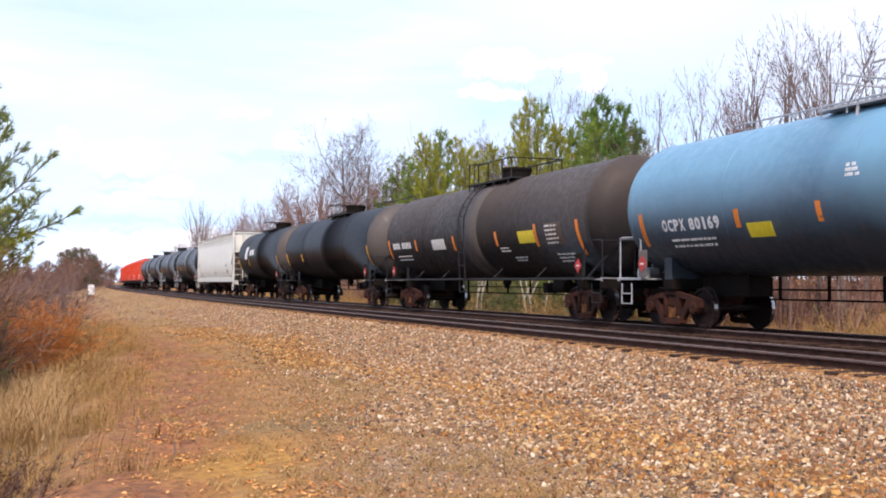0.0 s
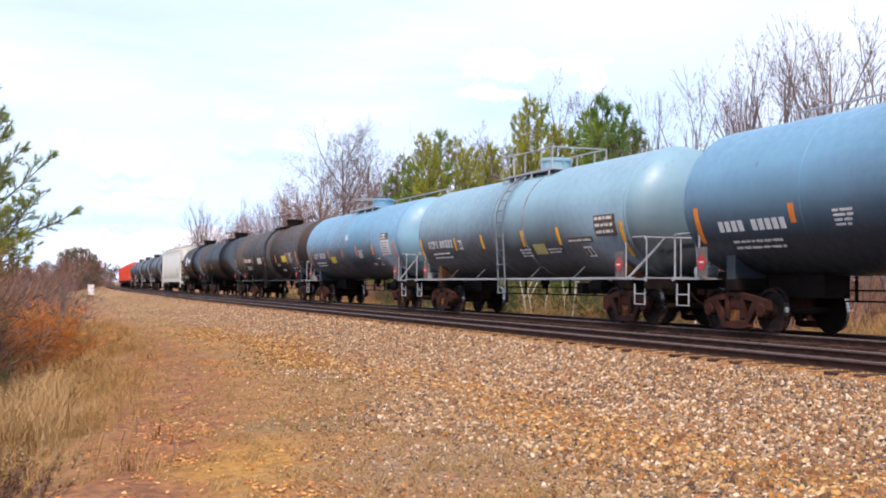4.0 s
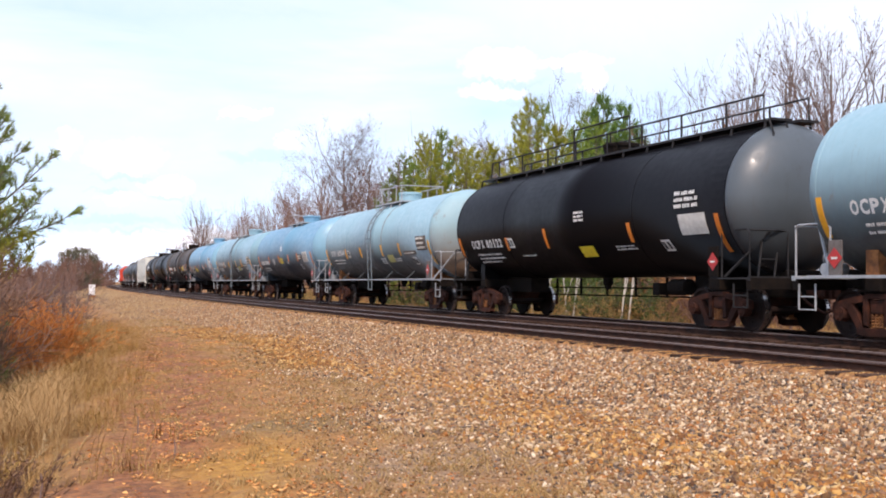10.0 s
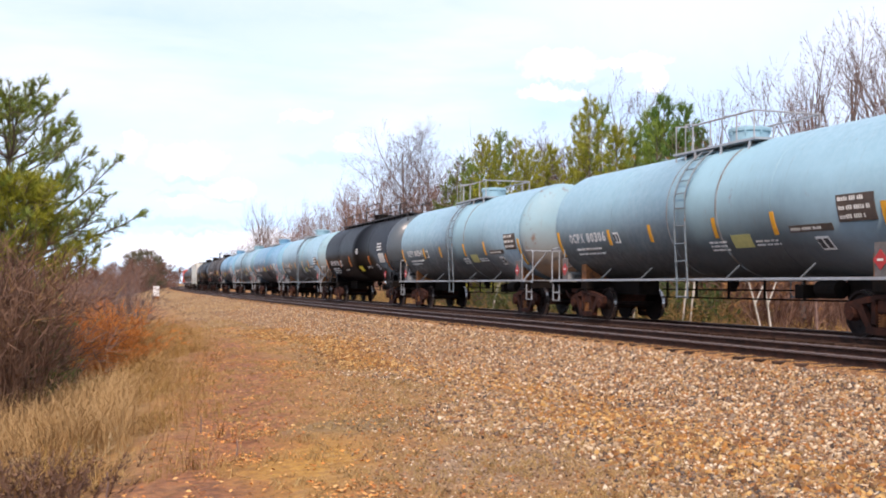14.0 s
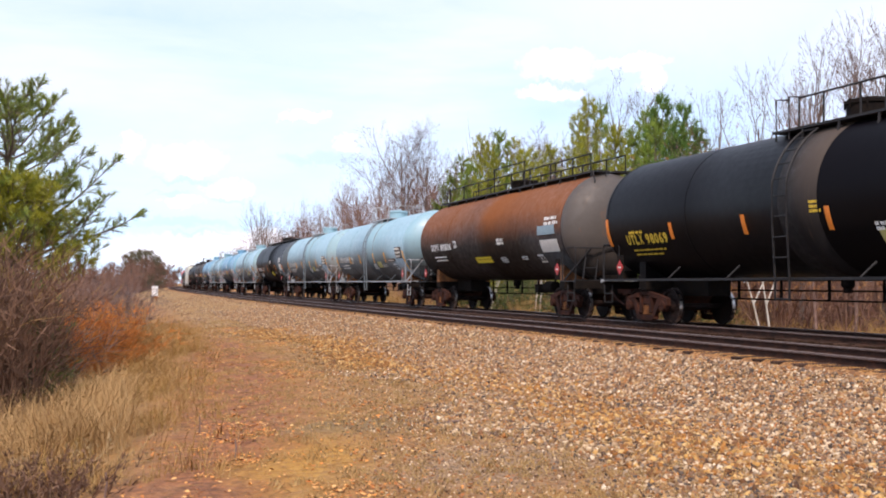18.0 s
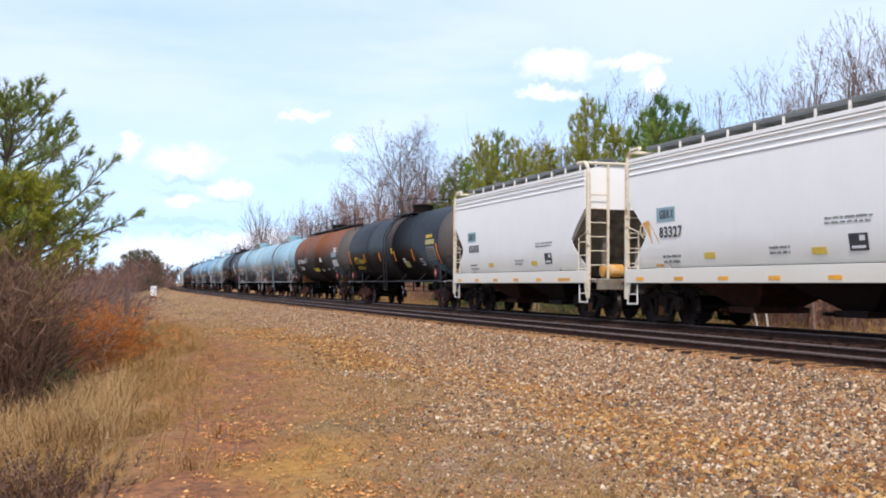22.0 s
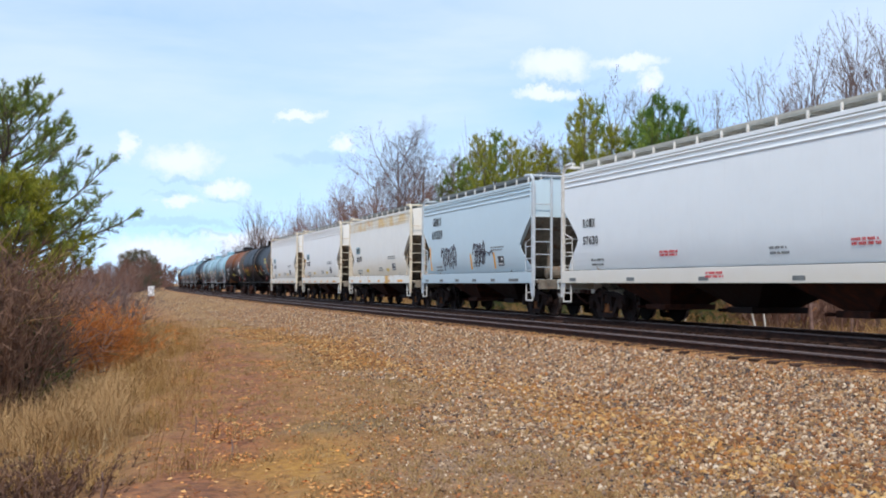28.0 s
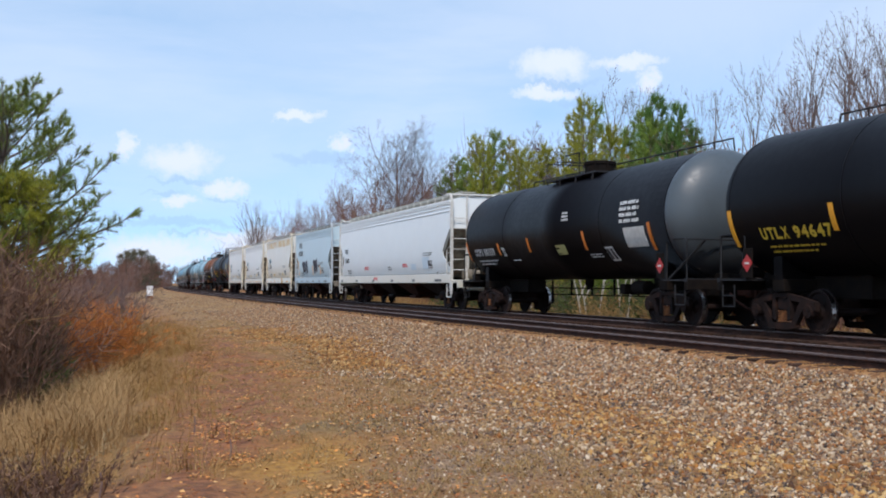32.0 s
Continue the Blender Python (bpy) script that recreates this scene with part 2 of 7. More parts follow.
# the next two: shell paint made lighter, sky light on the heads painted in
M["blue_head_lit"] = car_paint("sky_lit_blue_tank_head", (0.185, 0.37, 0.48), (0.05, 0.05, 0.052), 0.95, streak=(0.20, 0.11, 0.06), line=2.1, soft=1.4, rust=0.66, streaks=0.5)
M["black_head_lit"] = car_paint("sky_lit_black_tank_head", (0.075, 0.092, 0.105), (0.012, 0.011, 0.012), 0.9, streak=(0.05, 0.04, 0.035), line=2.1, soft=1.4, rough=0.4, rust=0.72)
M["slate"] = car_paint("slate_tank_paint", (0.020, 0.021, 0.024), (0.010, 0.009, 0.009), 0.9, streak=(0.06, 0.055, 0.05), line=2.4, soft=1.2, rough=0.42, rust=0.74, gloss=0.25)
# pale belt that paints the shiny highlight onto the far slate tanks
M["glint_band"] = car_paint("painted_glint_band", (0.16, 0.16, 0.165), (0.03, 0.027, 0.025), 0.95, line=2.8, soft=1.6, rough=0.4, rust=0.7)
M["truck_dark"] = shade("blackened_cast_steel", [(0.008, 0.006, 0.006), (0.022, 0.013, 0.011), (0.045, 0.022, 0.016)], 4, rough=0.85, bump=0.3, spec=0.12)
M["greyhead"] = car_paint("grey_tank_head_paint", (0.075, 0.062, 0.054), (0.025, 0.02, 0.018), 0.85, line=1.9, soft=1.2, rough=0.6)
M["white"] = car_paint("white_hopper_paint", (0.87, 0.855, 0.81), (0.68, 0.58, 0.42), 0.6, streak=(0.62, 0.52, 0.38), line=1.6, soft=1.0, rust=0.78, mottle=0.97, streaks=0.16, lumps=0.06)
M["cream"] = car_paint("cream_hopper_paint", (0.85, 0.82, 0.74), (0.74, 0.60, 0.40), 0.6, streak=(0.70, 0.45, 0.2), line=1.9, soft=1.0, rust=0.68, mottle=0.95, streaks=0.3)
M["silver"] = car_paint("pale_grey_hopper_paint", (0.85, 0.88, 0.87), (0.66, 0.69, 0.70), 0.6, streak=(0.44, 0.44, 0.44), line=1.7, soft=1.0, rust=0.82, mottle=0.97, streaks=0.10, lumps=0.05)
M["pale_teal"] = car_paint("pale_teal_hopper_paint", (0.56, 0.69, 0.74), (0.42, 0.50, 0.53), 0.6, streak=(0.40, 0.42, 0.42), line=1.7, soft=1.0, rust=0.82, mottle=0.97, streaks=0.12, lumps=0.05)
M["walk_pale"] = shade("pale_galvanised_grating", [(0.34, 0.33, 0.28), (0.48, 0.46, 0.40)], 3, rough=0.7)
M["old_white"] = car_paint("stained_white_hopper_paint", (0.74, 0.74, 0.65), (0.50, 0.46, 0.38), 0.5, streak=(0.48, 0.40, 0.28), line=1.8, soft=1.2, rust=0.7, streaks=0.4)
M["red"] = car_paint("red_orange_paint", (0.58, 0.055, 0.018), (0.30, 0.035, 0.02), 0.6, streak=(0.25, 0.05, 0.03), line=1.6, soft=1.0, rust=0.8)
M["roofgrey"] = shade("grey_roof_steel", [(0.13, 0.14, 0.135), (0.21, 0.22, 0.21)], 3, rough=0.7, spots=((0.24, 0.17, 0.11), 4, 0.6, 0.15))
M["hopper_in"] = shade("dirty_slope_sheet", [(0.10, 0.085, 0.07), (0.22, 0.19, 0.15), (0.34, 0.29, 0.22)], 2.5, rough=0.8, spots=((0.20, 0.10, 0.05), 3, 0.55, 0.15), spec=0.2)
M["text_white"] = shade("white_stencil", [(0.62, 0.62, 0.60), (0.82, 0.82, 0.80)], 30, rough=0.6)
M["text_black"] = shade("black_stencil", [(0.02, 0.02, 0.022), (0.06, 0.06, 0.06)], 30, rough=0.6)
M["text_yellow"] = shade("yellow_stencil", [(0.60, 0.38, 0.03), (0.80, 0.55, 0.05)], 30, rough=0.6)
M["text_red"] = shade("red_stencil", [(0.55, 0.05, 0.06), (0.7, 0.12, 0.12)], 30, rough=0.6)
M["stripe"] = shade("yellow_orange_reflector", [(0.72, 0.30, 0.02), (0.88, 0.42, 0.03)], 12, rough=0.45, by_object=0.12)
M["stripe_orange"] = shade("orange_reflector", [(0.62, 0.16, 0.02), (0.80, 0.24, 0.03)], 12, rough=0.45, by_object=0.12)
M["placard_yellow"] = shade("yellow_notice", [(0.66, 0.49, 0.02), (0.84, 0.66, 0.04)], 9, rough=0.5)
M["notice_amber"] = shade("amber_notice", [(0.62, 0.42, 0.05), (0.78, 0.56, 0.09)], 9, rough=0.6)
M["placard_dull"] = shade("faded_yellow_notice", [(0.36, 0.34, 0.12), (0.52, 0.47, 0.18)], 9, rough=0.6)
M["placard_white"] = shade("white_notice", [(0.55, 0.53, 0.48), (0.75, 0.73, 0.68)], 7, rough=0.5)
M["placard_red"] = shade("red_diamond_placard", [(0.34, 0.018, 0.016), (0.55, 0.03, 0.026)], 9, rough=0.5)
M["brown_plate"] = shade("dark_notice_plate", [(0.05, 0.035, 0.028), (0.11, 0.075, 0.055)], 9, rough=0.6)
M["rust"] = shade("bare_rust", [(0.10, 0.04, 0.018), (0.24, 0.09, 0.03), (0.36, 0.15, 0.05)], 6, rough=0.9, bump=0.3)
M["graffiti"] = shade("dark_spray_paint", [(0.02, 0.02, 0.03), (0.09, 0.09, 0.11)], 14, rough=0.6)

# ---- mesh tools ----
CACHE = {}


def part(name, bm, material, parent, label="", smooth=False):
    """Links a bmesh as one mesh object under a thing or a part."""
    me = bpy.data.meshes.new(name)
    if smooth:
        for f in bm.faces:
            f.smooth = True
    bm.to_mesh(me)
    bm.free()
    me.materials.append(material)
    ob = new(name, me)
    if parent:
        ob.parent = parent
    if label:
        tagged(ob, label)
    return ob


def shared(key, name, make, material, parent, label="", smooth=False):
    """Like part(), but alike parts share one mesh."""
    k = (key, material.name)
    if k not in CACHE:
        bm = bmesh.new()
        make(bm)
        if smooth:
            for f in bm.faces:
                f.smooth = True
        me = bpy.data.meshes.new(name)
        bm.to_mesh(me)
        bm.free()
        me.materials.append(material)
        CACHE[k] = me
    ob = new(name, CACHE[k])
    ob.parent = parent
    if label:
        tagged(ob, label)
    return ob


def box(bm, x0, x1, y0, y1, z0, z1, bevel=0.0):
    v = [bm.verts.new((x, y, z)) for z in (z0, z1) for y in (y0, y1) for x in (x0, x1)]
    fs = [bm.faces.new([v[i] for i in q]) for q in ((0, 2, 3, 1), (4, 5, 7, 6), (0, 1, 5, 4), (2, 6, 7, 3), (0, 4, 6, 2), (1, 3, 7, 5))]
    if bevel:
        edges = list({e for f in fs for e in f.edges})
        bmesh.ops.bevel(bm, geom=edges, offset=bevel, segments=2, affect="EDGES", profile=0.6)
    return v


def tube(bm, points, r, seg=6, closed=True, taper=None):
    """A round bar through the points."""
    rings = []
    pts = [Vector(p) for p in points]
    for i, p in enumerate(pts):
        a = pts[max(0, i - 1)]
        b = pts[min(len(pts) - 1, i + 1)]
        d = (b - a).normalized()
        u = d.cross(Vector((0, 0, 1)))
        if u.length < 1e-3:
            u = d.cross(Vector((1, 0, 0)))
        u.normalize()
        w = d.cross(u)
        rad = r if taper is None else r + (taper - r) * i / (len(pts) - 1)
        rings.append([bm.verts.new(p + rad * (math.cos(k * math.tau / seg) * u + math.sin(k * math.tau / seg) * w)) for k in range(seg)])
    for a, b in zip(rings, rings[1:]):
        for k in range(seg):
            bm.faces.new((a[k], a[(k + 1) % seg], b[(k + 1) % seg], b[k]))
    if closed:
        bm.faces.new(rings[0][::-1])
        bm.faces.new(rings[-1])


def lathe(bm, profile, seg=32, axis="y", centre=(0, 0, 0)):
    """Turns (along, radius) pairs about an axis."""
    cx, cy, cz = centre
    rings = []
    for along, r in profile:
        ring = []
        for k in range(seg):
            c, s = r * math.cos(k * math.tau / seg), r * math.sin(k * math.tau / seg)
            ring.append(bm.verts.new((cx + c, cy + along, cz + s) if axis == "y" else (cx + along, cy + c, cz + s) if axis == "x" else (cx + c, cy + s, cz + along)))
        rings.append(ring)
    for a, b in zip(rings, rings[1:]):
        for k in range(seg):
            bm.faces.new((a[k], b[k], b[(k + 1) % seg], a[(k + 1) % seg]))
    bm.faces.new(rings[0])
    bm.faces.new(rings[-1][::-1])
    bmesh.ops.recalc_face_normals(bm, faces=bm.faces[:])


def bend(y):
    """How far the line has swung to the right at y."""
    return CURVE * y * y / 2


# ---- ground ----
def ridge(y):
    """Where the near bank begins to fall away to the left of the path."""
    return max(-0.6, min(2.9, 0.11 * y - 0.8))


def smooth(f):
    f = max(0.0, min(1.0, f))
    return f * f * (3 - 2 * f)


def ground_z(x, y):
    """Height of the ground; x is measured across from the curved line."""
    pts = ((-400, -0.74), (1.0, -0.74), (4.5, -0.67), (6.3, -0.61), (8.45, -0.35), (9.3, -0.195), (9.55, -0.175), (9.66, -0.130), (10.06, -0.130), (10.2, -0.20), (17.0, -0.26), (19.6, -1.0), (23, -0.85), (32, 0.2), (60, 1.5), (400, 2.0))
    z = pts[-1][1]
    for (a, za), (b, zb) in zip(pts, pts[1:]):
        if x <= b:
            z = za + (zb - za) * smooth((x - a) / (b - a))
            break
    if x < 6:
        e = ridge(y)
        z -= 0.60 * smooth((e + 0.5 - x) / 3.0) + 0.70 * smooth((e - 2.0 - x) / 9.0)
    # a grassy bench beside the path with a hollow behind its lip
    if 0 < x < 5 and 8 < y < 17:
        u, w = (x - 1.5) * 0.75 + (y - 11.35) * 0.66, (y - 11.35) * 0.75 - (x - 1.5) * 0.66
        inside = smooth((u + 0.5) / 0.6) * smooth((2.6 - u) / 1.2)
        z += inside * (0.07 * smooth((w + 1.6) / 1.4) * smooth((0.06 - w) / 0.09) - 0.05 * smooth(w / 0.1) * smooth((1.1 - w) / 1.0))
    return z


def lumpy(x, y):
    w = max(0.0, min(1.0, (9.0 - x) / 3.0)) if x < 10 else max(0.0, min(1.0, (x - 18.5) / 2))
    far = 1 if y < 120 else 0.6
    return ground_z(x, y) + w * far * (0.10 * noise.noise((x * 0.35, y * 0.3, 0.5)) + 0.035 * noise.noise((x * 1.3, y * 1.2, 3.0)))


def ground_material():
    m = bpy.data.materials.new("trackside_earth")
    m.use_nodes = True
    n, l = m.node_tree.nodes, m.node_tree.links
    b = n["Principled BSDF"]
    b.inputs["Roughness"].default_value = 0.95
    co = n.new("ShaderNodeTexCoord")
    at = n.new("ShaderNodeAttribute")
    at.attribute_name = "across"

    def nz(scale, detail=6.0, kind="ShaderNodeTexNoise"):
        t = n.new(kind)
        t.inputs["Scale"].default_value = scale
        if kind == "ShaderNodeTexNoise":
            t.inputs["Detail"].default_value, t.inputs["Roughness"].default_value = detail, 0.65
        l.new(co.outputs["Object"], t.inputs["Vector"])
        return t

    def ramp(src, stops):
        r = n.new("ShaderNodeValToRGB")
        while len(r.color_ramp.elements) < len(stops):
            r.color_ramp.elements.new(0.5)
        for e, (p, c) in zip(r.color_ramp.elements, stops):
            e.position, e.color = p, (*c, 1)
        l.new(src, r.inputs[0])
        return r.outputs[0]

    def ranged(v, a, b_, c=0.0, d=1.0):
        mr = n.new("ShaderNodeMapRange")
        mr.interpolation_type = "SMOOTHSTEP"
        for i, q in enumerate((a, b_, c, d)):
            mr.inputs[i + 1].default_value = q
        l.new(v, mr.inputs[0])
        return mr.outputs[0]

    def mixed(a, c, f):
        mix = n.new("ShaderNodeMix")
        mix.data_type = "RGBA"
        l.new(f, mix.inputs["Factor"])
        l.new(a, mix.inputs["A"])
        l.new(c, mix.inputs["B"])
        return mix.outputs["Result"]

    def added(a, b_, k):
        q = n.new("ShaderNodeMath")
        q.operation = "MULTIPLY_ADD"
        l.new(b_, q.inputs[0])
        q.inputs[1].default_value = k
        l.new(a, q.inputs[2])
        return q.outputs[0]

    def patch(cx, cy, rx, ry, turn, edge=0.5):
        """A worn patch of ground with ragged edges: 1 inside."""
        mp = n.new("ShaderNodeMapping")
        mp.vector_type = "TEXTURE"
        mp.inputs["Location"].default_value = (cx, cy, 0)
        mp.inputs["Rotation"].default_value = (0, 0, radians(turn))
        mp.inputs["Scale"].default_value = (rx, ry, 50)
        l.new(co.outputs["Object"], mp.inputs["Vector"])
        le = n.new("ShaderNodeVectorMath")
        le.operation = "LENGTH"
        l.new(mp.outputs[0], le.inputs[0])
        return ranged(added(le.outputs["Value"], ragged, 1.5), 1.75 + edge, 1.75 - edge)

    vor = nz(17.0, kind="ShaderNodeTexVoronoi")
    ragged = nz(1.9, 7).outputs[0]
    stones = ramp(vor.outputs["Color"], [(0.0, (0.06, 0.0294, 0.0118)), (0.3, (0.21, 0.103, 0.034)), (0.55, (0.31, 0.176, 0.0651)), (0.8, (0.43, 0.279, 0.118)), (1.0, (0.40, 0.157, 0.0355))])
    dirt = ramp(nz(7.0, 9).outputs[0], [(0.3, (0.122, 0.0517, 0.0162)), (0.46, (0.281, 0.13, 0.0393)), (0.62, (0.383, 0.188, 0.0591)), (0.8, (0.49, 0.263, 0.0949))])
    soil = ramp(nz(8.0, 9).outputs[0], [(0.3, (0.0954, 0.0346, 0.015)), (0.48, (0.233, 0.0866, 0.034)), (0.6, (0.35, 0.137, 0.049)), (0.7, (0.466, 0.164, 0.0395)), (0.8, (0.488, 0.228, 0.0817))])
    slope = ramp(nz(6.0, 9).outputs[0], [(0.3, (0.11, 0.053, 0.018)), (0.47, (0.29, 0.155, 0.05)), (0.62, (0.43, 0.235, 0.078)), (0.8, (0.54, 0.32, 0.12))])
    straw = ramp(nz(9.0, 9).outputs[0], [(0.3, (0.20, 0.0882, 0.0148)), (0.52, (0.43, 0.211, 0.0333)), (0.75, (0.56, 0.309, 0.0592))])
    bare = ramp(nz(10.0, 8).outputs[0], [(0.3, (0.11, 0.0647, 0.0266)), (0.5, (0.215, 0.132, 0.0555)), (0.75, (0.30, 0.196, 0.0888))])
    grit = ramp(nz(30.0, 6).outputs[0], [(0.32, (0.11, 0.0647, 0.034)), (0.5, (0.28, 0.171, 0.0962)), (0.7, (0.45, 0.304, 0.185))])
    xyz = n.new("ShaderNodeSeparateXYZ")
    l.new(co.outputs["Object"], xyz.inputs[0])
    big = nz(0.55, 4).outputs[0]
    wob = added(at.outputs["Fac"], nz(1.1, 6).outputs[0], 2.2)       # across, with a ragged edge
    reach = n.new("ShaderNodeMath")
    reach.operation = "MINIMUM"
    l.new(xyz.outputs[1], reach.inputs[0])
    reach.inputs[1].default_value = 33.0
    from_path = added(wob, reach.outputs[0], -0.15)
    from_bank = added(wob, reach.outputs[0], -0.11)
    c = mixed(slope, soil, ranged(from_bank, -0.3, 1.1))
    c = mixed(c, dirt, ranged(from_path, 1.0, 2.3))
    c = mixed(c, dirt, ranged(added(xyz.outputs[1], big, 9.0), 36.0, 42.0, 0.0, 0.9))
    c = mixed(c, stones, ranged(added(wob, nz(1.7, 6).outputs[0], 2.0), 5.4, 7.4))
    c = mixed(c, straw, ranged(big, 0.53, 0.66, 0.0, 0.5))
    c = mixed(c, bare, patch(3.1, 12.0, 1.25, 0.75, 20))
    c = mixed(c, straw, ranged(patch(2.05, 9.6, 0.55, 1.5, -12, 1.1), 0.0, 1.0, 0.0, 0.8))
    c = mixed(c, grit, patch(4.0, 9.4, 1.7, 0.95, 27, 0.7))
    rust_stones = ramp(vor.outputs["Color"], [(0.0, (0.05, 0.02, 0.01)), (0.4, (0.26, 0.11, 0.035)), (0.75, (0.42, 0.20, 0.06)), (1.0, (0.52, 0.33, 0.16))])
    c = mixed(c, rust_stones, ranged(at.outputs["Fac"], 9.15, 9.4))
    grey = ramp(vor.outputs["Color"], [(0.0, (0.03, 0.019, 0.015)), (0.5, (0.07, 0.044, 0.034)), (1.0, (0.13, 0.09, 0.07))])
    c = mixed(c, grey, ranged(at.outputs["Fac"], 10.0, 10.3))
    c = mixed(c, dirt, ranged(added(at.outputs["Fac"], big, 3.4), 20.0, 21.0))
    l.new(c, b.inputs["Base Color"])
    bp = n.new("ShaderNodeBump")
    bp.inputs["Strength"].default_value, bp.inputs["Distance"].default_value = 0.7, 0.03
    l.new(vor.outputs["Distance"], bp.inputs["Height"])
    bp2 = n.new("ShaderNodeBump")
    bp2.inputs["Strength"].default_value, bp2.inputs["Distance"].default_value = 0.6, 0.03
    l.new(nz(26, 6).outputs[0], bp2.inputs["Height"])
    l.new(bp.outputs[0], bp2.inputs["Normal"])
    l.new(bp2.outputs[0], b.inputs["Normal"])
    return m


def grid_ground():
    xs = sorted(set([-900, -500, -250, -120, -60, -40, -30, -24, -19, -15, -12] + list(np.arange(-10, 9.2, 0.3).round(2)) + [9.3, 9.55, 9.66, 9.86, 10.06, 10.2, 11, 12, 13, 14, 15, 16, 16.8]
                    + list(np.arange(17.2, 26, 0.5).round(2)) + [28, 31, 35, 40, 50, 70, 100, 160, 300, 500, 900]))
    ys = sorted(set([-300, -120, -60, -30, -15, -8, -4, -2] + list(np.arange(0, 34, 0.35).round(2)) + list(np.arange(34, 80, 1.2).round(2)) + list(np.arange(80, 480, 8)) + [500, 600, 800, 1200, 2000]))
    verts, acr = [], []
    for y in ys:
        for x in xs:
            verts.append((x + bend(min(y, 700)), y, lumpy(x, y)))
            acr.append(x)
    w = len(xs)
    faces = [(j * w + i, j * w + i + 1, (j + 1) * w + i + 1, (j + 1) * w + i) for j in range(len(ys) - 1) for i in range(w - 1)]
    me = bpy.data.meshes.new("ground")
    me.from_pydata(verts, [], faces)
    me.shade_smooth()
    a = me.attributes.new("across", "FLOAT", "POINT")
    a.data.foreach_set("value", np.array(acr, dtype=np.float32))
    me.materials.append(ground_material())
    return tagged(new("ground", me), "brown trackside earth with dry grass, leaf litter and ballast", "ground", kind="structure")


ground = grid_ground()


# ---- the two tracks ----
def rail_mesh(x0, y0, y1, step):
    """A flat-bottomed rail, swept along the curve; returns body and head strips."""
    prof = [(-0.07, -0.17), (-0.07, -0.158), (-0.012, -0.13), (-0.009, -0.055), (-0.036, -0.04), (-0.036, -0.008), (-0.028, -0.001), (0.028, -0.001), (0.036, -0.008), (0.036, -0.04), (0.009, -0.055), (0.012, -0.13), (0.07, -0.158), (0.07, -0.17)]
    ys = np.arange(y0, y1 + step, step)
    v, f = [], []
    for y in ys:
        for px, pz in prof:
            v.append((x0 + bend(y) + px, y, pz))
    k = len(prof)
    for j in range(len(ys) - 1):
        for i in range(k - 1):
            f.append((j * k + i, j * k + i + 1, (j + 1) * k + i + 1, (j + 1) * k + i))
    hv, hf = [], []
    for y in ys:
        hv += [(x0 + bend(y) + hx, y, hz) for hx, hz in ((-0.039, -0.020), (-0.030, 0.001), (0.0, 0.004), (0.030, 0.001), (0.039, -0.020))]
    for j in range(len(ys) - 1):
        hf += [(5 * j + i, 5 * j + i + 1, 5 * j + i + 6, 5 * j + i + 5) for i in range(4)]
    return (v, f), (hv, hf)


def pydata(name, v, f, material, parent=None, label="", smooth=False):
    me = bpy.data.meshes.new(name)
    me.from_pydata(v, [], f)
    if smooth:
        me.shade_smooth()
    me.materials.append(material)
    ob = new(name, me)
    if parent:
        ob.parent = parent
    if label:
        tagged(ob, label)
    return ob


def build_track(name, centre, label):
    tr = tagged(new(name), label, "railway track", kind="structure")
    for side in (-0.7535, 0.7535):
        (v, f), (hv, hf) = rail_mesh(centre + side, -40, 520, 4)
        r = pydata("rail", v, f, M["rail"], tr, "rust-brown steel rail")
        pydata("rail_head", hv, hf, M["railhead"], r, "worn bright running surface")
    return tr


near_track = build_track("track_1", NEAR, "empty railway track with rusty rails and dark wooden ties")
far_track = build_track("track_2", FAR, "railway track carrying the train, dark wooden ties")
TIE_STEP = 0.5


def tie_mesh(seed):
    r = random.Random(seed)
    bm = bmesh.new()
    box(bm, -1.3 + r.uniform(-0.02, 0.03), 1.3 + r.uniform(-0.03, 0.02), -0.11, 0.11, -0.18, 0, 0.012)
    for vert in bm.verts:
        vert.co.z += r.uniform(-0.006, 0.004)
    me = bpy.data.meshes.new("tie")
    bm.to_mesh(me)
    bm.free()
    me.materials.append(M["tie"])
    return me


TIES = [tie_mesh(i) for i in range(6)]
rnd = random.Random(4)
for tr, centre, count in ((near_track, NEAR, 170), (far_track, FAR, 110)):
    rest_v, rest_f = [], []
    for i in range(900):
        y = 2 + i * TIE_STEP + rnd.uniform(-0.035, 0.035)
        if y > 330:
            break
        x = centre + bend(y) + rnd.uniform(-0.05, 0.05)
        turn = -math.atan(CURVE * y) + rnd.uniform(-0.015, 0.015)
        if i < count:
            ob = new("tie", TIES[rnd.randrange(6)])
            ob.parent = tr
            ob.location, ob.rotation_euler = (x, y, -0.121), (0, 0, turn)
        else:
            k = len(rest_v)
            rest_v += [(x + a, y + b, -0.172 + c) for c in (-0.15, 0) for b in (-0.11, 0.11) for a in (-1.3, 1.3)]
            rest_f += [tuple(k + q for q in fc) for fc in ((4, 5, 7, 6), (0, 1, 5, 4), (2, 6, 7, 3), (0, 4, 6, 2), (1, 3, 7, 5))]
    tagged(pydata("ties", rest_v, rest_f, M["tie"], tr, "distant row of dark wooden ties"), kind="stuff")


# ---- the train: every car's own space has y forward, z up from the rail head; the camera sees the side at -x ----
R, ZC = 1.60, 2.76         # tank radius and height of its axis
WHEEL = 0.457
ROLLING = []               # (car, s0)
WHEELSETS = []             # (wheelset, its seat in the truck)


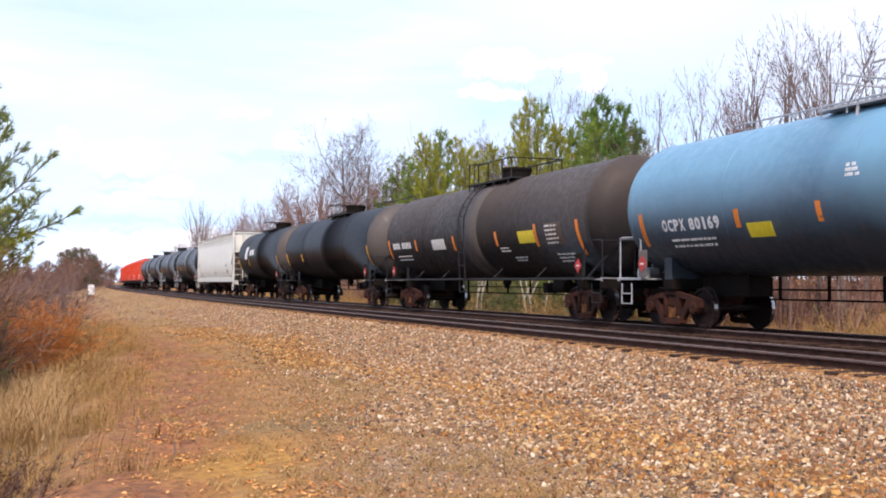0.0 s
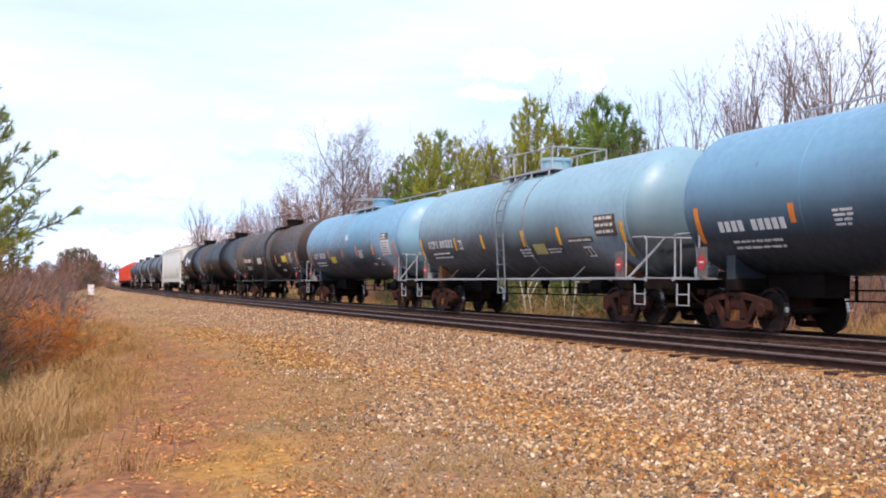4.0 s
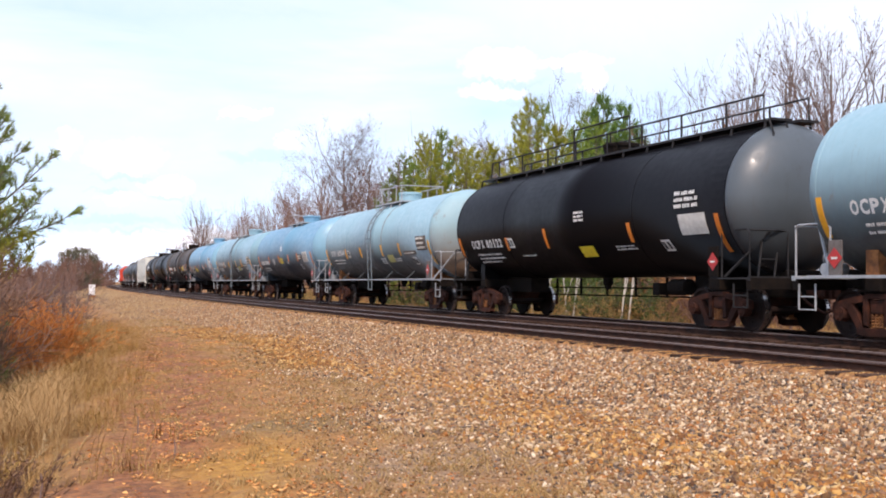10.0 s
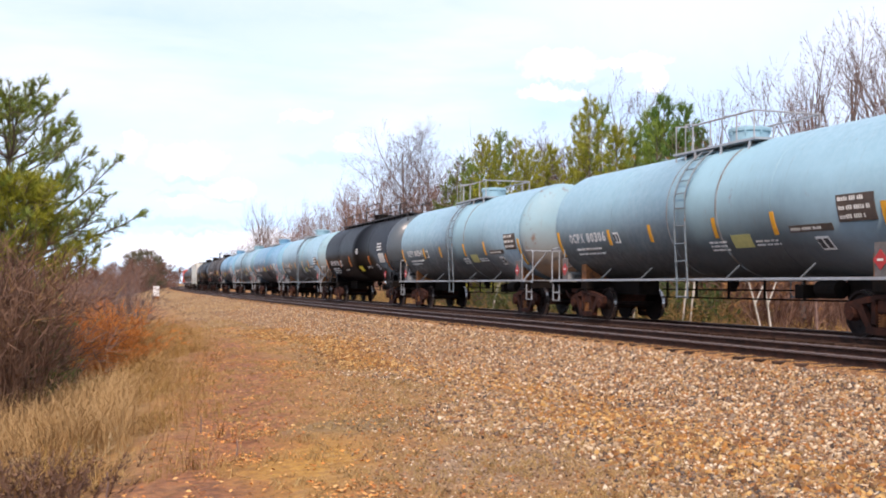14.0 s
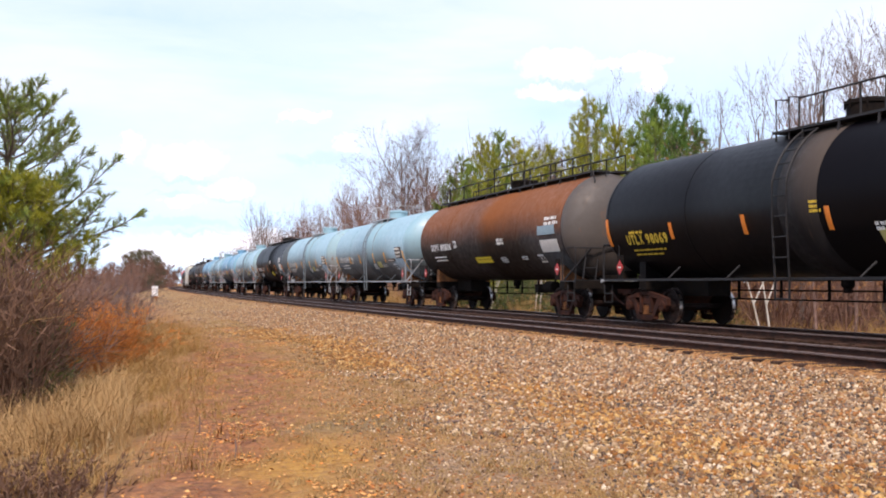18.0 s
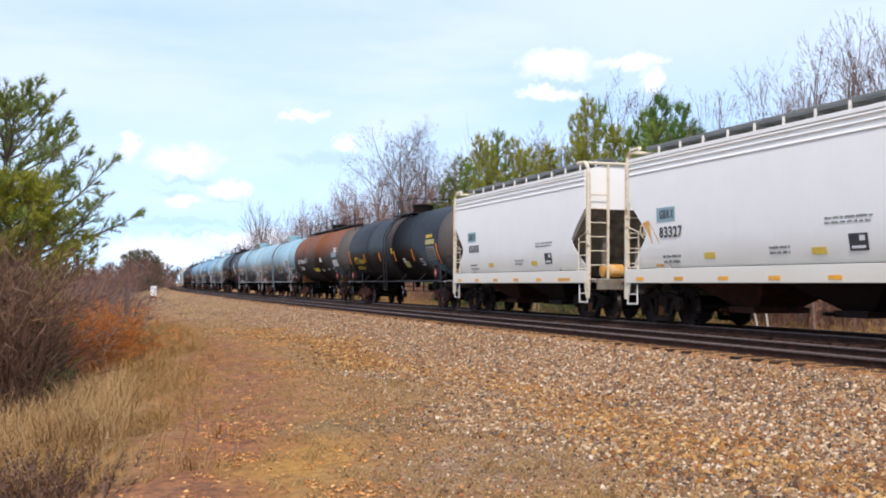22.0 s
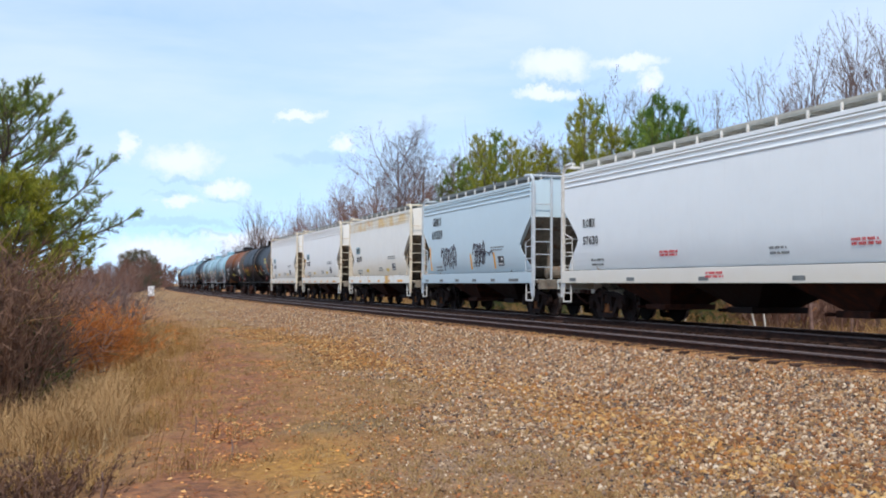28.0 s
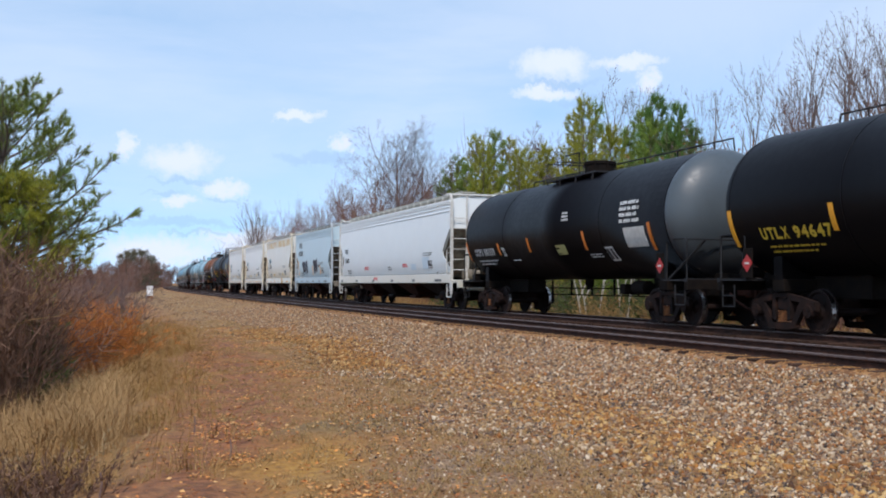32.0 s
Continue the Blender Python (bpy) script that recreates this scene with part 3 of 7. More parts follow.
def on_tank(y, v, lift=0.006):
    """A place on the tank's near side: y along the car, v metres up the skin from the axis."""
    a = v / R
    return Vector((-(R + lift) * math.cos(a), y, ZC + (R + lift) * math.sin(a)))


def skin_patch(bm, y0, y1, v0, v1, lift=0.006, thick=0.006, shear=0.0):
    """A thin plate that follows the tank's skin."""
    n = max(2, int(abs(v1 - v0) / 0.12) + 1)
    rows, made = [], []
    for i in range(n):
        v = v0 + (v1 - v0) * i / (n - 1)
        s = shear * i / (n - 1)
        rows.append([bm.verts.new(on_tank(y, v, lf)) for y, lf in ((y0 + s, lift), (y1 + s, lift), (y1 + s, lift - thick), (y0 + s, lift - thick))])
    for a, b in zip(rows, rows[1:]):
        for k in range(4):
            made.append(bm.faces.new((a[k], a[(k + 1) % 4], b[(k + 1) % 4], b[k])))
    made += [bm.faces.new(rows[0]), bm.faces.new(rows[-1][::-1])]
    bmesh.ops.recalc_face_normals(bm, faces=made)


TEXTS = {}


def lettering(text, height, bold=0.0):
    """Flat letters from the built-in font as (vertices, faces), starting at 0, 0."""
    key = (text, height, bold)
    if key not in TEXTS:
        cu = bpy.data.curves.new("letters", "FONT")
        cu.body, cu.size, cu.resolution_u, cu.offset = text, height / 0.70, 2, bold
        ob = bpy.data.objects.new("letters", cu)
        scene.collection.objects.link(ob)
        bpy.context.view_layer.update()
        me = ob.to_mesh()
        TEXTS[key] = ([tuple(v.co) for v in me.vertices], [tuple(p.vertices) for p in me.polygons])
        ob.to_mesh_clear()
        bpy.data.objects.remove(ob)
    return TEXTS[key]


def stencil(text, height, bold=0.0):
    """Letters of one width each, like paint stencils."""
    vs, fs, x = [], [], 0.0
    cell = height * 0.66
    for ch in text:
        if ch != " ":
            v, f = lettering(ch, height, bold)
            a, b = min(q[0] for q in v), max(q[0] for q in v)
            w = cell * (0.36 if ch == "1" else 0.86)
            k = len(vs)
            vs += [(x + (cell - w) / 2 + (q[0] - a) * w / max(1e-6, b - a), q[1]) for q in v]
            fs += [tuple(k + i for i in face) for face in f]
        x += cell if ch != " " else 0.6 * cell
    return vs, fs


def flat_text(name, text, x, y, z, height, material, parent, label, wide=1.0, bold=0.006):
    vs, fs = stencil(text, height, bold)
    return pydata(name, [(x, y - q[0] * wide, z + q[1]) for q in vs], fs, material, parent, label)


def bars(bm, place, y, v, rows, width, height, gap, seed):
    """Lines of small print as rows of plain character-sized bars; place() makes each."""
    r = random.Random(seed)
    step = max(0.052, 0.72 * height)
    for i in range(rows):
        at_ = y
        left = width * r.uniform(0.75, 1.0)
        while left > step:
            for _ in range(r.randint(2, 6)):
                w = step * r.uniform(0.55, 0.74)
                low = v - i * gap - height
                place(bm, at_ - w, at_, low, low + height * r.choice((1.0, 1.0, 0.85)))
                at_ -= step
                left -= step
                if left < step:
                    break
            at_ -= 0.8 * step
            left -= 0.8 * step


# --- running gear ---
def make_wheelset(bm):
    tube(bm, [(-0.95, 0, 0), (0.95, 0, 0)], 0.075, 10)
    for s in (-1, 1):
        x = 0.7175 * s
        lathe(bm, [(x - s * 0.035, 0.09), (x - s * 0.035, 0.48), (x - s * 0.008, 0.482), (x + s * 0.0, WHEEL + 0.002), (x + s * 0.095, WHEEL - 0.004), (x + s * 0.10, 0.40), (x + s * 0.055, 0.37), (x + s * 0.045, 0.17), (x + s * 0.10, 0.12), (x + s * 0.10, 0.09)], 28, "x")
        for k in range(6):
            a = k * math.tau / 6
            box(bm, x + s * 0.05 - 0.012, x + s * 0.05 + 0.012, 0.27 * math.cos(a) - 0.03, 0.27 * math.cos(a) + 0.03, 0.27 * math.sin(a) - 0.03, 0.27 * math.sin(a) + 0.03)


def make_sideframe(bm):
    """The cast frame outside the wheels, centred on the bolster at axle height."""
    def slab(pts, x0, x1):
        a = [bm.verts.new((x0, y, z)) for y, z in pts]
        b = [bm.verts.new((x1, y, z)) for y, z in pts]
        k = len(pts)
        bm.faces.new(a)
        bm.faces.new(b[::-1])
        for i in range(k):
            bm.faces.new((a[i], b[i], b[(i + 1) % k], a[(i + 1) % k]))
    for s in (-1, 1):
        slab([(s * 0.20, 0.24), (s * 0.20, 0.36), (s * 0.62, 0.30), (s * 1.08, 0.20), (s * 1.10, 0.02), (s * 0.98, 0.06), (s * 0.72, 0.10), (s * 0.60, 0.19)], -0.06, 0.06)
        slab([(s * 0.60, 0.20), (s * 0.74, 0.10), (s * 0.44, -0.30), (s * 0.30, -0.26)], -0.055, 0.055)
        slab([(s * 0.20, -0.20), (s * 0.31, -0.16), (s * 0.30, 0.26), (s * 0.20, 0.26)], -0.07, 0.07)
        lathe(bm, [(-0.10, 0.06), (-0.10, 0.13), (0.06, 0.145), (0.07, 0.05)], 12, "x", (0, s * 0.889, 0))
        for k in range(3):
            a = k * math.tau / 3 + 0.5
            box(bm, -0.125, -0.09, s * 0.889 + 0.075 * math.cos(a) - 0.018, s * 0.889 + 0.075 * math.cos(a) + 0.018, 0.075 * math.sin(a) - 0.018, 0.075 * math.sin(a) + 0.018)
    slab([(-0.46, -0.34), (-0.44, -0.24), (0.44, -0.24), (0.46, -0.34), (0.3, -0.38), (-0.3, -0.38)], -0.08, 0.08)
    slab([(-0.24, 0.28), (-0.24, 0.37), (0.24, 0.37), (0.24, 0.28)], -0.07, 0.07)
    bmesh.ops.recalc_face_normals(bm, faces=bm.faces[:])


def make_springs(bm):
    for y in (-0.11, 0.0, 0.11):
        pts = []
        for k in range(33):
            a = k * math.tau / 7
            pts.append((0.045 * math.cos(a), y + 0.045 * math.sin(a), -0.24 + 0.24 * k / 32))
        tube(bm, pts, 0.013, 4)


def make_bolster(bm):
    box(bm, -1.02, 1.02, -0.17, 0.17, 0.02, 0.27, 0.03)
    box(bm, -0.4, 0.4, -0.26, 0.26, 0.20, 0.36, 0.03)
    for s in (-1, 1):
        box(bm, -0.66, 0.66, s * 0.40 - 0.05, s * 0.40 + 0.05, -0.12, 0.02, 0.01)
        for q in (-1, 1):
            box(bm, q * 0.71 - 0.05, q * 0.71 + 0.05, s * 0.40 - 0.03, s * 0.40 + 0.02, -0.18, 0.16, 0.01)


def truck(car, y, cast="truck"):
    t = shared("bolster", "truck", make_bolster, M[cast], car, "rusty cast-steel truck under the car")
    t.location = (0, y, WHEEL)
    for s in (-1, 1):
        f = shared("sideframe", "sideframe", make_sideframe, M[cast], t)
        f.location = (s * 0.98, 0, 0)
        if s > 0:
            f.rotation_euler = (0, 0, math.pi)
        g = shared("springs", "spring", make_springs, M["rust"], t)
        g.location = (s * 0.99, 0, 0)
        w = shared("wheelset", "wheelset", make_wheelset, M["wheel"], t, "dark steel wheels on an axle")
        WHEELSETS.append((w, s * 0.889, car))
        if len(w.data.materials) < 2:
            w.data.materials.append(M["tread"])
            for f_ in w.data.polygons:
                c = f_.center
                if abs(math.hypot(c.y, c.z) - WHEEL) < 0.006 and 0.72 < abs(c.x) < 0.80:
                    f_.material_index = 1
    return t


def coupler(car, y, s):
    def make(bm):
        box(bm, -0.09, 0.09, 0, 0.55, 0.74, 0.93, 0.02)
        box(bm, -0.15, 0.17, 0.50, 0.80, 0.70, 0.97, 0.04)
        box(bm, -0.26, -0.12, 0.58, 0.86, 0.74, 0.93, 0.04)
        tube(bm, [(0.3, 0.1, 0.80), (0.33, 0.45, 0.60), (0.2, 0.75, 0.42), (0.08, 0.9, 0.5)], 0.028, 6)
    c = shared("coupler", "coupler", make, M["truck"], car, "rusty knuckle coupler with air hose")
    c.location = (0, y, 0)
    if s < 0:
        c.rotation_euler = (0, 0, math.pi)


def put_car(car, s0):
    ROLLING.append((car, s0))
    return car


# where lettering and plates sit: y from the car's middle, v up the skin from the axis
YEL = ("notice", "placard_yellow")
LAYOUTS = {
    "ladder": dict(mark=(6.38, -0.56, 2.32),
                   strips=((7.12, -0.98, -0.2), (3.85, -0.70, -0.27), (1.58, -0.70, -0.25), (-1.4, -0.72, -0.24), (-3.63, -0.74, -0.24), (-6.97, -1.2, -0.25)),
                   plates=(("notice", "placard_dull", -1.93, -2.66, -1.0, -0.68, "faded yellow notice panel"), ("notice", "brown_plate", -4.1, -5.45, -0.72, -0.57, "dark painted-out strip"),
                           ("notice", "brown_plate", -5.7, -6.75, -0.58, -0.06, "dark data panel near the end")),
                   prints=(("own", 6.1, -0.74, 2, 2.0, 0.06, 0.15), ("own", -1.0, -0.80, 3, 0.75, 0.05, 0.10), ("own", -2.8, -0.84, 2, 0.9, 0.04, 0.09), ("placard_white", -5.75, -0.10, 3, 0.95, 0.08, 0.17), ("placard_white", -4.15, -0.62, 1, 1.25, 0.06, 0.1)),
                   boxes=((3.55, 3.25, -0.66, -0.36), (-4.85, -5.25, -1.16, -0.84))),
    "blue": dict(mark=(5.92, -0.60, 2.15),
                 strips=((6.75, -0.95, -0.16), (3.17, -0.64, -0.25), (0.74, -0.63, -0.25), (-1.52, -0.64, -0.17), (-3.9, -0.62, -0.19), (-6.72, -1.15, -0.17)),
                 plates=((*YEL, 2.91, 2.15, -0.87, -0.56, "bright yellow notice panel"), ("notice", "placard_white", -5.17, -6.21, -0.67, -0.06, "white printed data panel"), ("notice", "brown_plate", -5.08, -6.1, -0.02, 0.22, "dark label strip")),
                 prints=(("own", 5.7, -0.80, 2, 1.9, 0.06, 0.15), ("own", -1.88, -0.38, 4, 0.6, 0.05, 0.09), ("own", 0.0, 0.36, 3, 0.42, 0.06, 0.09), ("own", -3.4, -0.98, 2, 0.6, 0.04, 0.08), ("placard_white", -5.15, 0.18, 2, 0.9, 0.07, 0.11), ("brown_plate", -5.25, -0.14, 5, 0.9, 0.03, 0.10)),
                 boxes=((-4.31, -4.70, -1.12, -0.77),)),
    "blue_two": dict(mark=(6.2, -0.72, 2.15),
                     strips=((6.9, -0.95, -0.16), (3.86, -0.62, -0.24), (1.05, -0.64, -0.24), (-1.36, -0.66, -0.24), (-3.55, -0.66, -0.20), (-6.62, -1.15, -0.2)),
                     plates=((*YEL, 0.79, 0.02, -0.73, -0.40, "bright yellow notice panel"), ("notice", "placard_white", -4.8, -5.8, -0.71, -0.17, "white printed data panel"), ("notice", "brown_plate", -3.66, -4.66, -0.58, -0.29, "dark label strip")),
                     prints=(("own", 5.9, -0.92, 2, 1.9, 0.06, 0.15), ("own", 2.76, -0.42, 4, 0.6, 0.05, 0.09), ("own", 0.37, 0.25, 3, 0.42, 0.06, 0.09), ("own", -0.9, -0.62, 2, 0.4, 0.04, 0.08), ("placard_white", -3.72, -0.34, 2, 0.9, 0.07, 0.12), ("brown_plate", -4.88, -0.26, 5, 0.85, 0.03, 0.09)),
                     boxes=((-3.74, -4.19, -1.13, -0.85),)),
    "walk": dict(mark=(6.31, -0.68, 2.35),
                 strips=((7.25, -1.0, -0.3), (3.63, -0.82, -0.41), (1.03, -0.83, -0.26), (-3.45, -0.81, -0.32), (-7.0, -1.2, -0.3)),
                 plates=((*YEL, -0.71, -1.45, -1.17, -0.84, "dull yellow notice panel"), ("notice", "placard_white", -5.6, -6.6, -0.72, -0.25, "white printed data panel")),
                 prints=(("own", 6.1, -0.88, 3, 2.0, 0.06, 0.14), ("own", -0.8, 0.10, 3, 0.62, 0.06, 0.10), ("own", -2.58, -0.88, 2, 1.0, 0.04, 0.08), ("own", 2.9, -1.0, 1, 1.0, 0.04, 0.08), ("own", -5.5, 0.25, 3, 1.0, 0.08, 0.14)),
                 boxes=((3.5, 3.15, -0.74, -0.44), (-4.7, -5.05, -1.1, -0.8))),
    "brown": dict(mark=(5.85, -0.42, 2.6), strips=(),
                  plates=((*YEL, 0.87, -0.75, -1.05, -0.80, "dull yellow notice panel"), ("notice", "placard_white", -5.55, -6.85, -0.78, -0.38, "grey printed data panel"), ("notice", "dull_blue", -5.45, -6.75, -0.22, 0.06, "faded blue label strip")),
                  prints=(("own", 5.6, -0.66, 2, 2.0, 0.06, 0.14), ("own", -1.8, -0.18, 2, 0.7, 0.10, 0.12), ("own", -1.7, -0.86, 3, 0.7, 0.05, 0.08), ("own", -3.6, -0.88, 2, 0.7, 0.04, 0.08), ("own", -6.0, 0.32, 2, 1.1, 0.10, 0.15)),
                  boxes=((-5.0, -5.45, -1.15, -0.85), (2.9, 2.6, -0.36, -0.1))),
    "long_yellow": dict(mark=(7.08, -0.73, 2.1),
                        strips=((8.02, -0.75, 0.0), (4.73, -0.66, -0.25), (1.65, -0.68, -0.24), (-1.17, -0.72, -0.24), (-4.11, -0.78, -0.24), (-7.75, -0.95, -0.1)),
                        plates=(("notice", "placard_dull", -2.43, -3.15, -1.08, -0.76, "pale yellow-green notice panel"), ("notice", "placard_dull", -6.3, -7.5, -0.12, 0.08, "yellow lettering strip"), ("notice", "roofgrey", -6.3, -7.5, -0.80, -0.20, "grey printed data panel")),
                        prints=(("own", 6.85, -0.38, 1, 0.9, 0.07, 0.1), ("own", 6.9, -0.88, 2, 1.9, 0.05, 0.13), ("own", -0.66, -0.10, 3, 0.4, 0.06, 0.09), ("text_white", -2.4, -0.62, 2, 0.5, 0.07, 0.1), ("own", -6.35, 0.30, 1, 1.1, 0.14, 0.2), ("brown_plate", -6.4, -0.28, 4, 1.0, 0.05, 0.12)),
                        boxes=((-5.03, -5.5, -1.01, -0.68),)),
    "black": dict(mark=(6.6, -0.78, 1.95),
                  strips=((7.25, -1.0, -0.25), (4.19, -0.80, -0.38), (1.54, -0.76, -0.3), (-2.53, -0.82, -0.26), (-6.35, -0.95, -0.2)),
                  plates=(("notice", "placard_dull", -0.5, -1.15, -0.92, -0.60, "pale yellow notice panel"), ("notice", "placard_white", -5.0, -6.1, -0.82, -0.28, "white data panel browned by rust")),
                  prints=(("own", 6.5, -0.96, 2, 1.9, 0.06, 0.14), ("own", -1.2, 0.36, 3, 0.5, 0.06, 0.10), ("own", -2.6, -0.95, 2, 0.9, 0.04, 0.08), ("own", -4.85, 0.42, 4, 1.2, 0.09, 0.16), ("own", 3.3, -1.0, 1, 0.7, 0.05, 0.1)),
                  boxes=((-3.7, -4.15, -1.22, -0.76), (3.9, 3.65, -0.85, -0.55))),
    "yellow": dict(mark=(6.45, -0.84, 2.3), strips=((7.4, -1.0, -0.15), (4.03, -0.75, -0.2)), plates=(), prints=(("own", 6.3, -1.0, 2, 1.9, 0.05, 0.13),), boxes=()),
    "dusty": dict(mark=(7.5, -0.48, 2.1),
                  strips=((7.95, -0.9, -0.1), (4.9, -0.6, -0.2), (1.16, -0.7, -0.2), (-2.35, -0.65, -0.2), (-5.1, -0.75, -0.1), (-7.6, -1.1, -0.1)),
                  plates=((*YEL, -3.95, -5.0, -0.62, -0.26, "bright yellow notice panel"), ("notice", "placard_white", 3.2, 2.0, -0.62, -0.25, "grey printed panel"), ("notice", "brown_plate", -5.69, -6.7, -0.75, -0.1, "dark gridded data panel")),
                  prints=(("own", 7.2, -0.75, 2, 1.8, 0.06, 0.15), ("own", -2.5, -0.7, 2, 0.8, 0.05, 0.1), ("placard_white", -5.75, -0.16, 5, 0.9, 0.05, 0.12), ("own", -3.2, -1.05, 2, 1.0, 0.05, 0.1), ("own", -6.0, -1.0, 3, 1.2, 0.06, 0.12)),
                  boxes=()),
}
M["dull_blue"] = shade("faded_blue_label", [(0.16, 0.25, 0.30), (0.26, 0.36, 0.40)], 8, rough=0.6)


# --- tank cars ---
def tank_car(s0, colour, label, mark="", shell=14.4, half=8.55, style="ladder", head=None, stripe="stripe", text="text_white", seed=0, belt=None, layout="", bogie=6.3):
    """style: ladder (side ladder, sill bars), plain (no side ladder), walk (a roof walk with rails from end to end)."""
    r = random.Random(seed)
    car = tagged(new("tank_car"), label, "tank car", "freight cars of the train")
    hs = shell / 2
    dark = style == "walk" or colour in ("black", "dusty")
    bar = M["dark_metal"] if dark else M["grey_metal"]

    def shell_make(bm):
        prof = [(-hs, R)]
        for k in range(13):
            a = math.pi / 2 * k / 12
            prof.insert(0, (-hs - 0.72 * math.sin(a), max(0.02, R * math.cos(a) ** 0.92)))
        prof = prof + [(-hs / 2, R), (-0.75, R), (-0.74, R * 1.006), (0.74, R * 1.006), (0.75, R), (hs / 2, R), (hs, R)]
        for k in range(1, 13):
            a = math.pi / 2 * k / 12
            prof.append((hs + 0.72 * math.sin(a), max(0.02, R * math.cos(a) ** 0.92)))
        lathe(bm, prof, 56, "y", (0, 0, ZC))
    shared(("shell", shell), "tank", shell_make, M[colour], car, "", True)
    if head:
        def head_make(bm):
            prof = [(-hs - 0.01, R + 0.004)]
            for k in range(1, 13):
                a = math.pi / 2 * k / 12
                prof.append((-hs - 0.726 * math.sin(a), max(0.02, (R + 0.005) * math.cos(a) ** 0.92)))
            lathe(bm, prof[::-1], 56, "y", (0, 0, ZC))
        shared(("head", shell), "tank_head", head_make, M[head], car, "weathered end of the tank, painted sky-lit on some blue and black cars", True)

    def weld(bm):
        lathe(bm, [(-0.018, R + 0.001), (0, R + 0.008), (0.018, R + 0.001)], 56, "y", (0, 0, ZC))
    for y in (-hs + 0.02, -hs * 0.5, hs * 0.5, hs - 0.02):
        shared("weld", "weld_seam", weld, M[colour], car, "", True).location = (0, y, 0)

    # underframe: stub sills, saddles, bolsters, end platforms
    for s in (-1, 1):
        def stub(bm, s=s):
            box(bm, -0.32, 0.32, min(s * (bogie - 1.9), s * (half - 0.55)), max(s * (bogie - 1.9), s * (half - 0.55)), 0.72, 1.28, 0.02)
            box(bm, -1.12, 1.12, s * bogie - 0.20, s * bogie + 0.20, 0.86, 1.12, 0.03)
            box(bm, -1.45, 1.45, s * (half - 0.62) - 0.08, s * (half - 0.62) + 0.08, 0.88, 1.12, 0.015)
        part("stub_sill", (lambda b: (stub(b), b)[1])(bmesh.new()), M["steel_dark"], car)

        def saddle(bm, s=s):
            n = 14
            ring0, ring1 = [], []
            for w in (-0.15, 0.15):
                top, bot = [], []
                for k in range(n + 1):
                    x = -1.12 + 2.24 * k / n
                    top.append(bm.verts.new((x, s * bogie + w, ZC - math.sqrt(max(0.0, (R + 0.012) ** 2 - x * x)))))
                    bot.append(bm.verts.new((x, s * bogie + w, 1.10)))
                for k in range(n):
                    bm.faces.new((top[k], top[k + 1], bot[k + 1], bot[k]))
                (ring0 if w < 0 else ring1).append((top, bot))
            (ta, ba), (tb, bb) = ring0[0], ring1[0]
            for k in range(n):
                bm.faces.new((ta[k], tb[k], tb[k + 1], ta[k + 1]))
            bm.faces.new((ta[0], ba[0], bb[0], tb[0]))
            bm.faces.new((ta[n], tb[n], bb[n], ba[n]))
            bmesh.ops.recalc_face_normals(bm, faces=bm.faces[:])
        part("saddle", (lambda b: (saddle(b), b)[1])(bmesh.new()), M["rust"] if colour in ("pale", "grey", "brown") else M[colour], car, "cradle plate between tank and truck")
        truck(car, s * bogie, "truck_dark" if s0 < -90 else "truck")
        coupler(car, s * (half - 0.62), s)

        def grab(bm, s=s):
            for sx in (-1, 1):
                x = sx * 1.42
                y0, y1 = s * (half - 1.55), s * (half - 0.62)
                tube(bm, [(x, y0, 1.12), (x, y0, 2.02), (x, y0 + s * 0.08, 2.10), (x, y1 - s * 0.08, 2.10), (x, y1, 2.02), (x, y1, 1.12)], 0.022, 6)
            tube(bm, [(-1.42, s * (half - 0.60), 2.08), (1.42, s * (half - 0.60), 2.08)], 0.022, 6)
        part("end_handrail", (lambda b: (grab(b), b)[1])(bmesh.new()), bar, car, "bent tubular handrail at the end platform")

        for sx in (-1, 1):
            def step(bm, s=s):
                x = sx * 1.42
                y0, y1 = s * (half - 1.15), s * (half - 0.70)
                tube(bm, [(x, y0, 1.0), (x, y0, 0.52), (x, y1, 0.52), (x, y1, 1.0)], 0.022, 6)
                tube(bm, [(x, y0, 0.76), (x, y1, 0.76)], 0.018, 6)
            part("sill_step", (lambda b: (step(b), b)[1])(bmesh.new()), bar, car, "hanging step below the platform")

        def deck(bm, s=s):
            y0, y1 = sorted((s * (half - 1.65), s * (half - 0.55)))
            box(bm, -1.46, -0.9, y0, y1, 1.09, 1.125)
            box(bm, 0.9, 1.46, y0, y1, 1.09, 1.125)
            box(bm, -1.47, 1.47, y0 if s < 0 else y1 - 0.09, y0 + 0.09 if s < 0 else y1, 1.06, 1.15)
        part("end_platform", (lambda b: (deck(b), b)[1])(bmesh.new()), bar if style != "ladder" else M["grey_metal"], car)

        def diagonal(bm, s=s):
            tube(bm, [(-1.38, s * (half - 1.5), 1.14), (-0.9, s * (half - 0.66), 2.06)], 0.03, 6)
            tube(bm, [(-0.5, s * (half - 0.6), 1.14), (-0.5, s * (half - 0.6), 2.06)], 0.02, 6)
        part("brace", (lambda b: (diagonal(b), b)[1])(bmesh.new()), bar, car)

    # brake gear and piping under the belly
    def pipes(bm):
        tube(bm, [(0.75, -bogie + 1.3, 0.88), (0.75, bogie - 1.3, 0.88)], 0.022, 6)
        tube(bm, [(0.75, -bogie + 1.3, 0.66), (0.75, bogie - 1.3, 0.66)], 0.022, 6)
        for k in range(7):
            y = -bogie + 1.6 + k * (2 * bogie - 3.2) / 6
            box(bm, 0.72, 0.78, y - 0.02, y + 0.02, 0.64, 1.32)
